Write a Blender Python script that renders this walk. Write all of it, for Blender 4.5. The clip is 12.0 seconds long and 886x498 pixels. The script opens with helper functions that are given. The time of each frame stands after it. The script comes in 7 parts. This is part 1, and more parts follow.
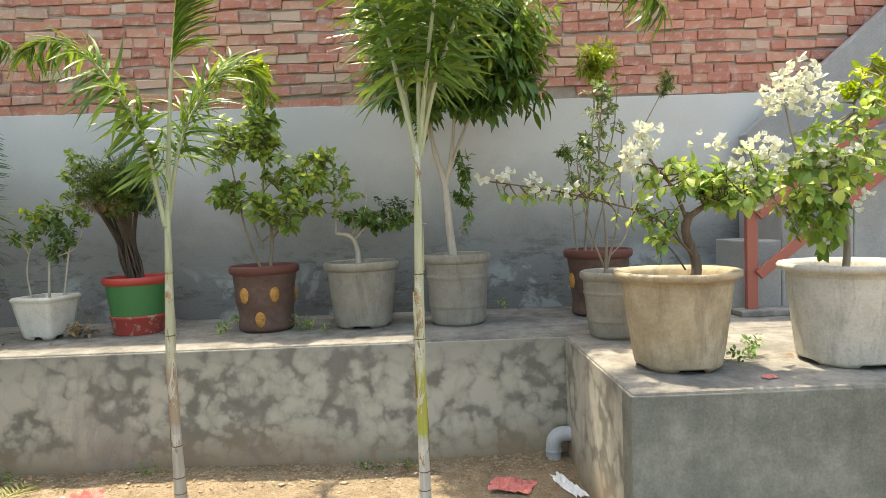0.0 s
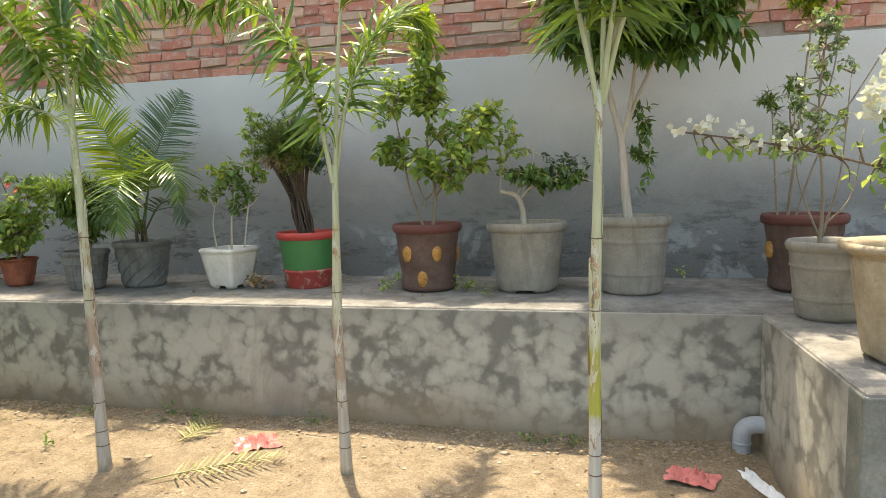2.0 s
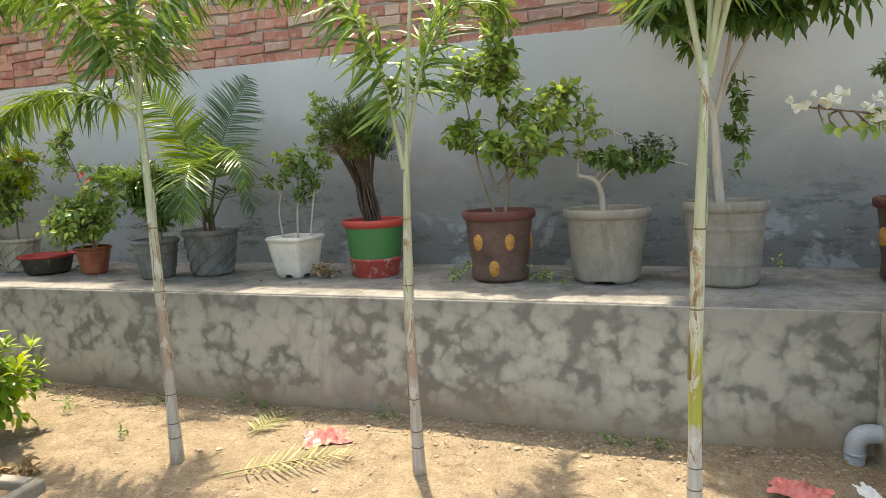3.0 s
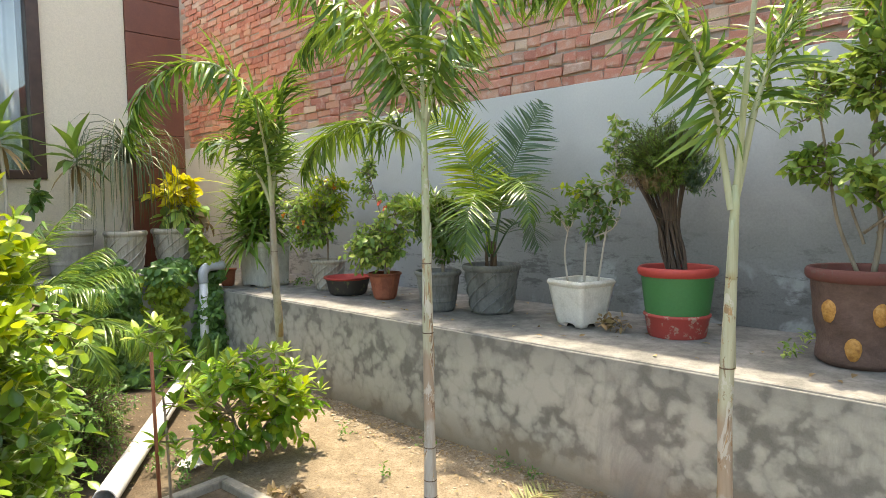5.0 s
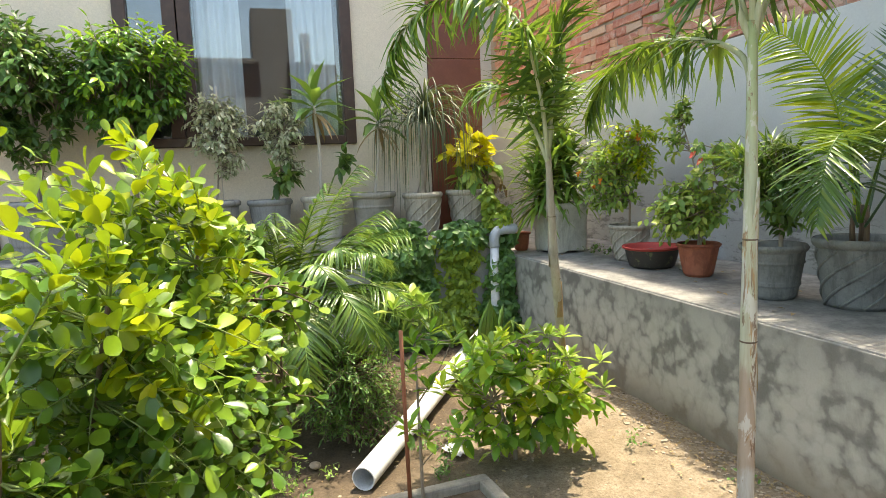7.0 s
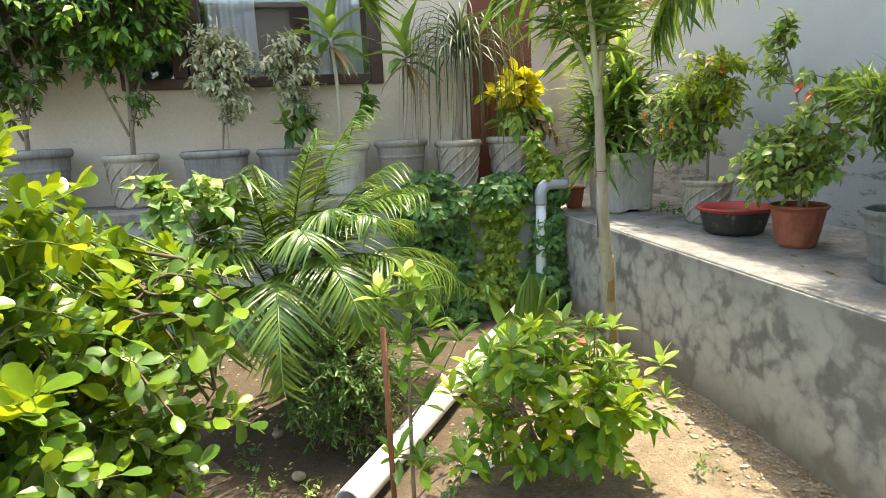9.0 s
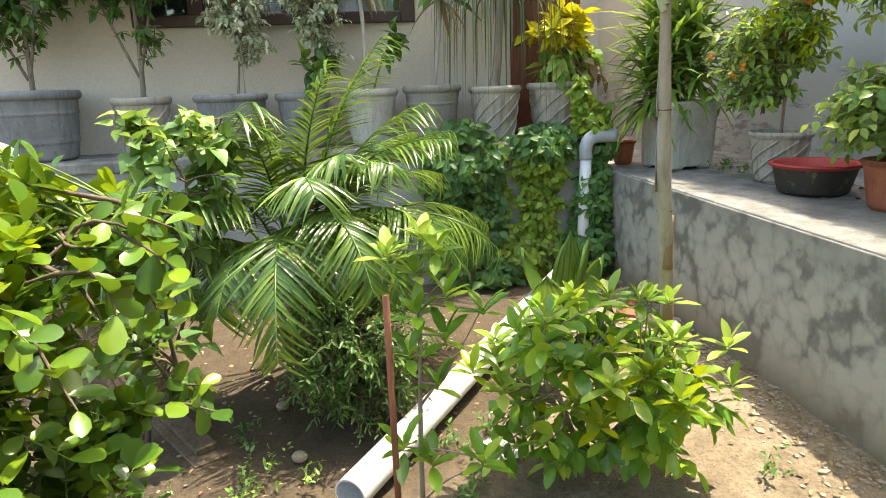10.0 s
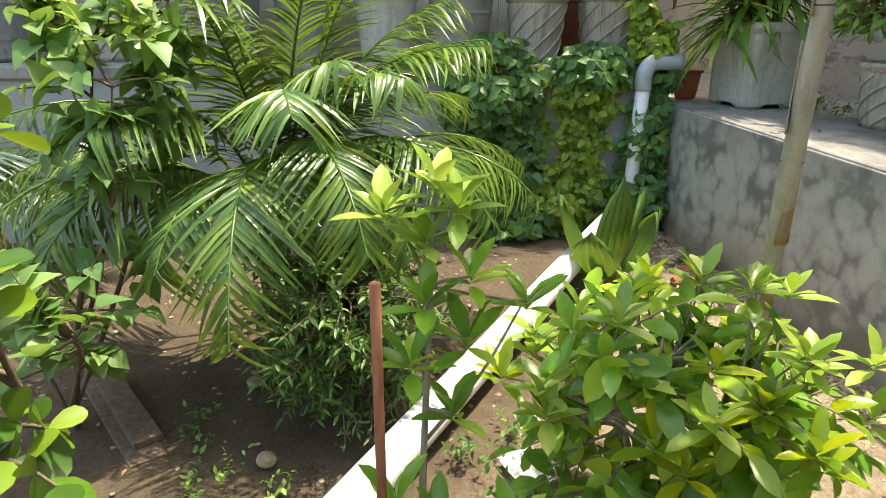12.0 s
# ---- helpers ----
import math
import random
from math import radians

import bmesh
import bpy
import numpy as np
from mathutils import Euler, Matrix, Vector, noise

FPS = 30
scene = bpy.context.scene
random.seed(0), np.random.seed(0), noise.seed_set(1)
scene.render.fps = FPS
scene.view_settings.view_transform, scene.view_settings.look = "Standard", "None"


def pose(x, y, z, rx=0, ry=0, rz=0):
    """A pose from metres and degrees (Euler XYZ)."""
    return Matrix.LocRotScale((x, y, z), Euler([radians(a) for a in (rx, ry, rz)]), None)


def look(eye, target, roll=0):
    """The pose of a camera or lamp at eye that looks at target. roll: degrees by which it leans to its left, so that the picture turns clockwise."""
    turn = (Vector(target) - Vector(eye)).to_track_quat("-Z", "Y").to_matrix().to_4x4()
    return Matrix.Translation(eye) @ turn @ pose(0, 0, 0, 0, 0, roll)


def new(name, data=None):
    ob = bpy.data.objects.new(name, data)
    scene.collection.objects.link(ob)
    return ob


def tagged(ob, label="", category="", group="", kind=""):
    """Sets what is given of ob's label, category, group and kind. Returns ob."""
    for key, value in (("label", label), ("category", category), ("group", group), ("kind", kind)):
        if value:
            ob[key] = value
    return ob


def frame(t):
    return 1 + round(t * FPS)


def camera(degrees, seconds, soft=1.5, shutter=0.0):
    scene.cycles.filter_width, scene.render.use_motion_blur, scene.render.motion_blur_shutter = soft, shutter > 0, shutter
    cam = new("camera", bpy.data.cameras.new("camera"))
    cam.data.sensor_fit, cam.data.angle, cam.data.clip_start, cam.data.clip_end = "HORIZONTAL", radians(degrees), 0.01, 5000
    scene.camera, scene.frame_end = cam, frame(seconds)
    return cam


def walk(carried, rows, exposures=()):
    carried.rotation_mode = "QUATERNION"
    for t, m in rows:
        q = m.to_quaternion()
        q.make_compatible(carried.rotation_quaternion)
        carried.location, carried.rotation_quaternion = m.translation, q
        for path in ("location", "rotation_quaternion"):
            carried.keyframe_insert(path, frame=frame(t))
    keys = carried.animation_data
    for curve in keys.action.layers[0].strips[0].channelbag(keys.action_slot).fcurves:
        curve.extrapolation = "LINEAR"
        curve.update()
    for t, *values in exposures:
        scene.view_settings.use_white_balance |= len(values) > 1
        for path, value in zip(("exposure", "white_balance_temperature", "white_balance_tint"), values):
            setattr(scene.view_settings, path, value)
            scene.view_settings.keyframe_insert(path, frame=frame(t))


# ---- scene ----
cam = camera(70.0, 12.0, soft=0.8)
PATH = [
    (0, (0.005, 0.766, 1.415), (0.042, 2.763, 1.317), -2.0),
    (0.5, (0.024, 0.874, 1.415), (-0.151, 2.864, 1.317), -2.1),
    (1, (0.041, 0.933, 1.396), (-0.241, 2.908, 1.254), -2.4),
    (1.5, (0.029, 0.957, 1.402), (-0.4, 2.902, 1.22), -2.2),
    (2, (-0.08, 0.998, 1.408), (-0.53, 2.935, 1.198), -1.6),
    (2.5, (-0.156, 1.06, 1.431), (-0.66, 2.983, 1.208), -3.2),
    (3, (-0.211, 1.164, 1.426), (-0.836, 3.046, 1.167), -2.4),
    (3.5, (-0.288, 1.311, 1.437), (-1.213, 3.067, 1.191), -2.6),
    (3.7, (-0.292, 1.375, 1.444), (-1.332, 3.068, 1.215), -2.2),
    (5.5, (-0.611, 1.778, 1.448), (-2.096, 3.11, 1.315), -1.5),
    (6, (-0.735, 1.917, 1.434), (-2.377, 3.05, 1.286), -2.2),
    (6.5, (-0.875, 2.086, 1.434), (-2.713, 2.861, 1.282), -0.8),
    (7, (-0.991, 2.221, 1.423), (-2.889, 2.802, 1.186), -2.3),
    (7.5, (-1.148, 2.353, 1.443), (-3.075, 2.816, 1.169), -4.4),
    (9.5, (-1.796, 2.671, 1.33), (-3.721, 2.999, 0.897), -2.2),
    (10, (-1.977, 2.735, 1.284), (-3.898, 2.977, 0.784), -2.1),
    (10.5, (-2.135, 2.823, 1.285), (-4.068, 2.892, 0.777), -0.9),
    (11, (-2.274, 2.809, 1.256), (-4.181, 2.893, 0.658), -0.1),
    (11.5, (-2.441, 2.768, 1.23), (-4.318, 3.015, 0.585), -1.8),
    (12, (-2.575, 2.791, 1.171), (-4.44, 2.974, 0.471), 0.4),
]
walk(cam, [(t, look(eye, target, roll)) for t, eye, target, roll in PATH], [(0.0, 1.84, 8350, 8), (3.7, 1.86, 8150, 9), (5.5, 2.01, 7950, 8), (7.5, 2.0, 7750, 7), (9.5, 2.1, 7600, 7), (12.0, 1.92, 7500, 7)])

# ---- light ----
SUN_EL, SUN_AZ = 72.0, 62.0
sun_dir = Vector((math.cos(radians(SUN_EL)) * math.cos(radians(SUN_AZ + 60)), math.cos(radians(SUN_EL)) * math.sin(radians(SUN_AZ + 60)), math.sin(radians(SUN_EL))))
world = bpy.data.worlds.new("sky")
world.use_nodes = True
scene.world = world
wn = world.node_tree.nodes
sky = wn.new("ShaderNodeTexSky")
sky.sky_type = "NISHITA"
sky.sun_disc = False
sky.sun_elevation = radians(SUN_EL)
sky.sun_rotation = math.atan2(sun_dir.x, sun_dir.y)
sky.dust_density = 3.0
sky.air_density = 1.2
world.node_tree.links.new(sky.outputs[0], wn["Background"].inputs[0])
wn["Background"].inputs[1].default_value = 0.15
sun = new("sun", bpy.data.lights.new("sun", "SUN"))
sun.data.energy = 2.35
sun.data.angle = radians(0.9)
sun.data.color = (1.0, 0.95, 0.86)
sun.matrix_world = look(sun_dir * 30, (0, 0, 0))


# ---- materials ----
def mat(name):
    m = bpy.data.materials.new(name)
    m.use_nodes = True
    n, l = m.node_tree.nodes, m.node_tree.links
    return m, n, l, n["Principled BSDF"]


def ramp(n, l, fac, stops):
    r = n.new("ShaderNodeValToRGB")
    e = r.color_ramp.elements
    e[0].position, e[0].color = stops[0][0], (*stops[0][1], 1)
    e[1].position, e[1].color = stops[-1][0], (*stops[-1][1], 1)
    for p, c in stops[1:-1]:
        k = e.new(p)
        k.color = (*c, 1)
    l.new(fac, r.inputs[0])
    return r.outputs[0]


def noise_tex(n, l, scale, detail=5.0, rough=0.6, coords="Object", stretch=(1, 1, 1), distortion=0.0):
    co = n.new("ShaderNodeTexCoord")
    mp = n.new("ShaderNodeMapping")
    mp.inputs["Scale"].default_value = stretch
    l.new(co.outputs[coords], mp.inputs[0])
    t = n.new("ShaderNodeTexNoise")
    t.inputs["Scale"].default_value, t.inputs["Detail"].default_value, t.inputs["Roughness"].default_value = scale, detail, rough
    t.inputs["Distortion"].default_value = distortion
    l.new(mp.outputs[0], t.inputs["Vector"])
    return t.outputs["Fac"]


def mix(n, l, fac, a, b, kind="MIX"):
    m = n.new("ShaderNodeMix")
    m.data_type, m.blend_type = "RGBA", kind
    for v, k in ((fac, 0), (a, 6), (b, 7)):
        if isinstance(v, (int, float)):
            m.inputs[k].default_value = v
        elif isinstance(v, tuple):
            m.inputs[k].default_value = (*v, 1)
        else:
            l.new(v, m.inputs[k])
    return m.outputs[2]


def bump(n, l, bs, height, strength=0.3, dist=0.01):
    b = n.new("ShaderNodeBump")
    b.inputs["Strength"].default_value, b.inputs["Distance"].default_value = strength, dist
    l.new(height, b.inputs["Height"])
    l.new(b.outputs[0], bs.inputs["Normal"])


def maths(n, l, op, a, b):
    m = n.new("ShaderNodeMath")
    m.operation = op
    for k, v in enumerate((a, b)):
        if isinstance(v, (int, float)):
            m.inputs[k].default_value = v
        else:
            l.new(v, m.inputs[k])
    return m.outputs[0]


def rough_mat(name, base, dark, light, scale=6.0, fine=60.0, rough=0.85, relief=0.35, coords="Object", spread=0.5, streak=0.0):
    """A plain weathered surface: two noises, stain and grain."""
    m, n, l, bs = mat(name)
    big, small = noise_tex(n, l, scale, 6, 0.65, coords), noise_tex(n, l, fine, 6, 0.7, coords)
    col = ramp(n, l, big, [(0.5 - spread / 2, dark), (0.5, base), (0.5 + spread / 2, light)])
    col = mix(n, l, 0.35, col, ramp(n, l, small, [(0.3, tuple(c * 0.6 for c in base)), (0.7, tuple(min(1, c * 1.25) for c in base))]))
    if streak:
        run = noise_tex(n, l, 16, 6, 0.7, coords, (1, 1, 0.16), 0.4)
        col = mix(n, l, ramp(n, l, run, [(0.50, (0, 0, 0)), (0.64, (streak, streak, streak))]), col, tuple(c * 0.38 for c in base))
        spot = noise_tex(n, l, 28, 5, 0.7, coords)
        col = mix(n, l, ramp(n, l, spot, [(0.60, (0, 0, 0)), (0.65, (streak, streak, streak))]), col, tuple(c * 0.55 for c in base))
    l.new(col, bs.inputs["Base Color"])
    bs.inputs["Roughness"].default_value = rough
    bump(n, l, bs, small, relief, 0.006)
    return m


def leaf_mat(name, young, mid, old, gloss=0.38, trans=0.35, edge=None):
    """A leaf: colour varies leaf by leaf, light passes through the blade."""
    m, n, l, bs = mat(name)
    g = n.new("ShaderNodeNewGeometry")
    col = ramp(n, l, g.outputs["Random Per Island"], [(0.0, old), (0.55, mid), (0.92, young)])
    fine = noise_tex(n, l, 55, 3, 0.6)
    col = mix(n, l, 0.25, col, ramp(n, l, fine, [(0.3, tuple(c * 0.6 for c in mid)), (0.75, tuple(c * 1.3 for c in mid))]))
    if edge:
        big = noise_tex(n, l, 90, 2, 0.5)
        col = mix(n, l, ramp(n, l, big, [(0.5, (0, 0, 0)), (0.56, (1, 1, 1))]), col, edge)
    l.new(col, bs.inputs["Base Color"])
    bs.inputs["Roughness"].default_value = gloss
    tr = n.new("ShaderNodeBsdfTranslucent")
    bright = mix(n, l, 0.35, col, (0.36, 0.48, 0.02), "MIX")
    l.new(bright, tr.inputs[0])
    sh = n.new("ShaderNodeMixShader")
    sh.inputs[0].default_value = trans
    l.new(bs.outputs[0], sh.inputs[1])
    l.new(tr.outputs[0], sh.inputs[2])
    l.new(sh.outputs[0], n["Material Output"].inputs[0])
    return m


def plaster_wall():
    """Grey cement render: pale and even above, damp and dark towards the bench, with run marks."""
    m, n, l, bs = mat("grey_render")
    big = noise_tex(n, l, 0.8, 4, 0.55)
    mid = noise_tex(n, l, 2.2, 7, 0.65, distortion=0.6)
    fine = noise_tex(n, l, 70, 6, 0.7)
    co = n.new("ShaderNodeTexCoord")
    sep = n.new("ShaderNodeSeparateXYZ")
    l.new(co.outputs["Object"], sep.inputs[0])
    z = maths(n, l, "ADD", sep.outputs[2], maths(n, l, "MULTIPLY", maths(n, l, "SUBTRACT", mid, 0.5), 0.55))
    base = ramp(n, l, big, [(0.3, (0.53, 0.545, 0.535)), (0.7, (0.65, 0.665, 0.65))])
    z = maths(n, l, "DIVIDE", z, 3.0)
    wet = n.new("ShaderNodeMapRange")
    wet.inputs[1].default_value, wet.inputs[2].default_value, wet.inputs[3].default_value = -4.2, -2.4, 0.5
    l.new(maths(n, l, "ADD", sep.outputs[0], maths(n, l, "MULTIPLY", maths(n, l, "SUBTRACT", mid, 0.5), 1.5)), wet.inputs[0])
    damp = maths(n, l, "MULTIPLY", ramp(n, l, z, [(0.24, (0.95, 0.95, 0.95)), (0.42, (0.78, 0.78, 0.78)), (0.64, (0, 0, 0))]), wet.outputs[0])
    col = mix(n, l, damp, base, (0.125, 0.13, 0.13))
    # blotches of pale salt low on the wall, dark mould streaks over it
    salt = maths(n, l, "MULTIPLY", ramp(n, l, noise_tex(n, l, 1.9, 5, 0.6, distortion=0.9), [(0.52, (0, 0, 0)), (0.57, (1, 1, 1))]), ramp(n, l, z, [(0.335, (1, 1, 1)), (0.375, (0, 0, 0))]))
    col = mix(n, l, maths(n, l, "MULTIPLY", salt, 0.85), col, (0.38, 0.41, 0.42))
    mould = ramp(n, l, noise_tex(n, l, 5, 8, 0.75, stretch=(1, 1, 3)), [(0.52, (0, 0, 0)), (0.60, (0.7, 0.7, 0.7))])
    mould = maths(n, l, "MULTIPLY", mould, ramp(n, l, z, [(0.37, (1, 1, 1)), (0.45, (0, 0, 0))]))
    col = mix(n, l, mould, col, (0.06, 0.06, 0.058))
    col = mix(n, l, 0.16, col, ramp(n, l, fine, [(0.3, (0.16, 0.16, 0.16)), (0.7, (0.55, 0.56, 0.56))]))
    l.new(col, bs.inputs["Base Color"])
    bs.inputs["Roughness"].default_value = 0.8
    bump(n, l, bs, maths(n, l, "ADD", mid, maths(n, l, "MULTIPLY", fine, 0.4)), 0.25, 0.008)
    return m


def patched_cement():
    """The low wall: dark cement with paler cloudy patches where the skim coat has come off, earth splashed low down."""
    m, n, l, bs = mat("patched_cement")
    # overlapping rounded dabs of skim coat
    co0 = n.new("ShaderNodeTexCoord")
    wob = n.new("ShaderNodeTexNoise")
    wob.inputs["Scale"].default_value, wob.inputs["Detail"].default_value = 9.0, 3.0
    l.new(co0.outputs["Object"], wob.inputs["Vector"])
    moved = mix(n, l, 0.17, co0.outputs["Object"], wob.outputs["Color"], "ADD")
    dab = n.new("ShaderNodeTexVoronoi")
    dab.feature = "SMOOTH_F1"
    dab.inputs["Scale"].default_value, dab.inputs["Smoothness"].default_value = 10.5, 0.25
    l.new(moved, dab.inputs["Vector"])
    cloud = noise_tex(n, l, 3.2, 4, 0.6)
    warp = maths(n, l, "SUBTRACT", maths(n, l, "ADD", 0.24, maths(n, l, "MULTIPLY", cloud, 1.25)), maths(n, l, "MULTIPLY", dab.outputs["Distance"], 0.62))
    sharp = noise_tex(n, l, 40, 5, 0.6)
    big = noise_tex(n, l, 1.1, 4, 0.55)
    fine = noise_tex(n, l, 120, 5, 0.7)
    f = maths(n, l, "ADD", warp, maths(n, l, "MULTIPLY", maths(n, l, "SUBTRACT", sharp, 0.5), 0.14))
    f = maths(n, l, "ADD", f, maths(n, l, "MULTIPLY", maths(n, l, "SUBTRACT", big, 0.5), 0.35))
    patch = ramp(n, l, f, [(0.32, (0.15, 0.15, 0.132)), (0.44, (0.22, 0.22, 0.195)), (0.475, (0.29, 0.29, 0.255)), (0.55, (0.355, 0.355, 0.31)), (0.70, (0.43, 0.425, 0.375))])
    co = n.new("ShaderNodeTexCoord")
    sep = n.new("ShaderNodeSeparateXYZ")
    l.new(co.outputs["Object"], sep.inputs[0])
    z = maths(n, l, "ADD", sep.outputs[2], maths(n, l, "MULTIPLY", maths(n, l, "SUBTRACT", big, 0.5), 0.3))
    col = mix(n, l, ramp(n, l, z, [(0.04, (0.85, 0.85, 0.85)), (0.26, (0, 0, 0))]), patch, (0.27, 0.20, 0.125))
    # colour darkens gradually towards the top edge
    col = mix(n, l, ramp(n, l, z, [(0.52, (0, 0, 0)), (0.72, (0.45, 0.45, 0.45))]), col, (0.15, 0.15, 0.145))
    stain = noise_tex(n, l, 3.0, 8, 0.7, stretch=(1, 1, 0.35), distortion=0.5)
    col = mix(n, l, ramp(n, l, stain, [(0.54, (0, 0, 0)), (0.68, (0.65, 0.65, 0.65))]), col, (0.19, 0.185, 0.17))
    col = mix(n, l, 0.10, col, ramp(n, l, fine, [(0.3, (0.12, 0.12, 0.11)), (0.7, (0.5, 0.49, 0.46))]))
    l.new(col, bs.inputs["Base Color"])
    bs.inputs["Roughness"].default_value = 0.9
    bump(n, l, bs, maths(n, l, "ADD", f, maths(n, l, "MULTIPLY", fine, 0.25)), 0.35, 0.01)
    return m


def soil():
    m, n, l, bs = mat("sandy_soil")
    big, mid, fine = noise_tex(n, l, 0.7, 5, 0.6), noise_tex(n, l, 8, 9, 0.78), noise_tex(n, l, 75, 7, 0.8)
    co = n.new("ShaderNodeTexCoord")
    sep = n.new("ShaderNodeSeparateXYZ")
    l.new(co.outputs["Object"], sep.inputs[0])
    # trodden sand under the palms, darker worked earth in the bed by the house
    bed = maths(n, l, "ADD", maths(n, l, "ADD", sep.outputs[1], maths(n, l, "MULTIPLY", sep.outputs[0], 0.62)), maths(n, l, "MULTIPLY", maths(n, l, "SUBTRACT", big, 0.5), 0.8))
    sand = ramp(n, l, mid, [(0.3, (0.15, 0.114, 0.076)), (0.46, (0.245, 0.192, 0.128)), (0.56, (0.30, 0.243, 0.168)), (0.75, (0.39, 0.33, 0.24))])
    earth = ramp(n, l, mid, [(0.3, (0.065, 0.047, 0.03)), (0.7, (0.15, 0.11, 0.07))])
    bedm = n.new("ShaderNodeMapRange")
    bedm.inputs[1].default_value, bedm.inputs[2].default_value = 0.95, 0.5
    l.new(bed, bedm.inputs[0])
    col = mix(n, l, bedm.outputs[0], sand, earth)
    col = mix(n, l, 0.75, col, ramp(n, l, fine, [(0.36, (0.34, 0.30, 0.26)), (0.52, (0.92, 0.91, 0.89)), (0.7, (1.0, 1.0, 1.0))]), "MULTIPLY")
    l.new(col, bs.inputs["Base Color"])
    bs.inputs["Roughness"].default_value = 0.95
    bump(n, l, bs, maths(n, l, "ADD", mid, maths(n, l, "MULTIPLY", fine, 0.5)), 0.6, 0.02)
    return m


def brick_mat():
    m, n, l, bs = mat("red_brick")
    o = n.new("ShaderNodeObjectInfo")
    g = n.new("ShaderNodeNewGeometry")
    rnd = maths(n, l, "FRACT", maths(n, l, "ADD", o.outputs["Random"], g.outputs["Random Per Island"]), 0)
    col = ramp(n, l, rnd, [(0.0, (0.36, 0.115, 0.085)), (0.3, (0.52, 0.175, 0.12)), (0.58, (0.58, 0.235, 0.16)), (0.78, (0.60, 0.33, 0.23)), (0.92, (0.60, 0.48, 0.37)), (1.0, (0.33, 0.145, 0.115))])
    big, fine = noise_tex(n, l, 14, 5, 0.65), noise_tex(n, l, 130, 5, 0.7)
    col = mix(n, l, ramp(n, l, big, [(0.50, (0, 0, 0)), (0.68, (0.7, 0.7, 0.7))]), col, (0.62, 0.52, 0.45))
    col = mix(n, l, 0.3, col, ramp(n, l, fine, [(0.3, (0.24, 0.11, 0.085)), (0.7, (0.70, 0.44, 0.34))]))
    l.new(col, bs.inputs["Base Color"])
    bs.inputs["Roughness"].default_value = 0.92
    bump(n, l, bs, maths(n, l, "ADD", big, fine), 0.5, 0.008)
    return m


def bark_mat(name, dark, light, stretch=(1, 1, 0.15), scale=40):
    m, n, l, bs = mat(name)
    f = noise_tex(n, l, scale, 6, 0.7, stretch=stretch)
    col = ramp(n, l, f, [(0.3, dark), (0.7, light)])
    l.new(col, bs.inputs["Base Color"])
    bs.inputs["Roughness"].default_value = 0.85
    bump(n, l, bs, f, 0.5, 0.006)
    return m


def palm_trunk_mat(name, low, sheath, high):
    """Ringed young palm stem: grey at the foot, then papery brown sheaths, green-yellow and waxy above."""
    m, n, l, bs = mat(name)
    co = n.new("ShaderNodeTexCoord")
    sep = n.new("ShaderNodeSeparateXYZ")
    l.new(co.outputs["Object"], sep.inputs[0])
    f = noise_tex(n, l, 9, 5, 0.7, stretch=(1, 1, 0.35))
    fib = noise_tex(n, l, 60, 4, 0.6, stretch=(1, 1, 0.05))
    z = maths(n, l, "ADD", sep.outputs[2], maths(n, l, "MULTIPLY", maths(n, l, "SUBTRACT", f, 0.5), 0.22))
    zr = n.new("ShaderNodeMapRange")
    zr.inputs[1].default_value, zr.inputs[2].default_value = 0.0, 2.2
    l.new(z, zr.inputs[0])
    col = ramp(n, l, zr.outputs[0], [(0.0, low), (0.205, low), (0.22, sheath), (0.345, sheath), (0.365, high), (0.62, (0.42, 0.45, 0.30)), (0.8, (0.34, 0.40, 0.20)), (1.0, (0.22, 0.33, 0.10))])
    col = mix(n, l, ramp(n, l, fib, [(0.45, (0, 0, 0)), (0.75, (0.6, 0.6, 0.6))]), col, (0.24, 0.19, 0.12))
    flake = noise_tex(n, l, 13, 6, 0.65, stretch=(1.3, 1.3, 0.4), distortion=0.8)
    col = mix(n, l, ramp(n, l, flake, [(0.545, (0, 0, 0)), (0.57, (0.7, 0.7, 0.7))]), col, (0.56, 0.55, 0.49))
    scar = noise_tex(n, l, 12, 7, 0.7, stretch=(1.6, 1.6, 0.45), distortion=1.2)
    col = mix(n, l, ramp(n, l, scar, [(0.565, (0, 0, 0)), (0.59, (0.85, 0.85, 0.85))]), col, ramp(n, l, fib, [(0.4, (0.16, 0.10, 0.06)), (0.6, (0.42, 0.24, 0.10))]))
    l.new(col, bs.inputs["Base Color"])
    bs.inputs["Roughness"].default_value = 0.6
    bump(n, l, bs, fib, 0.3, 0.004)
    return m


def flat_mat(name, color, rough=0.6, metal=0.0):
    m, n, l, bs = mat(name)
    f = noise_tex(n, l, 35, 5, 0.65)
    col = ramp(n, l, f, [(0.3, tuple(c * 0.82 for c in color)), (0.7, tuple(min(1, c * 1.1) for c in color))])
    l.new(col, bs.inputs["Base Color"])
    bs.inputs["Roughness"].default_value, bs.inputs["Metallic"].default_value = rough, metal
    bump(n, l, bs, f, 0.12, 0.003)
    return m


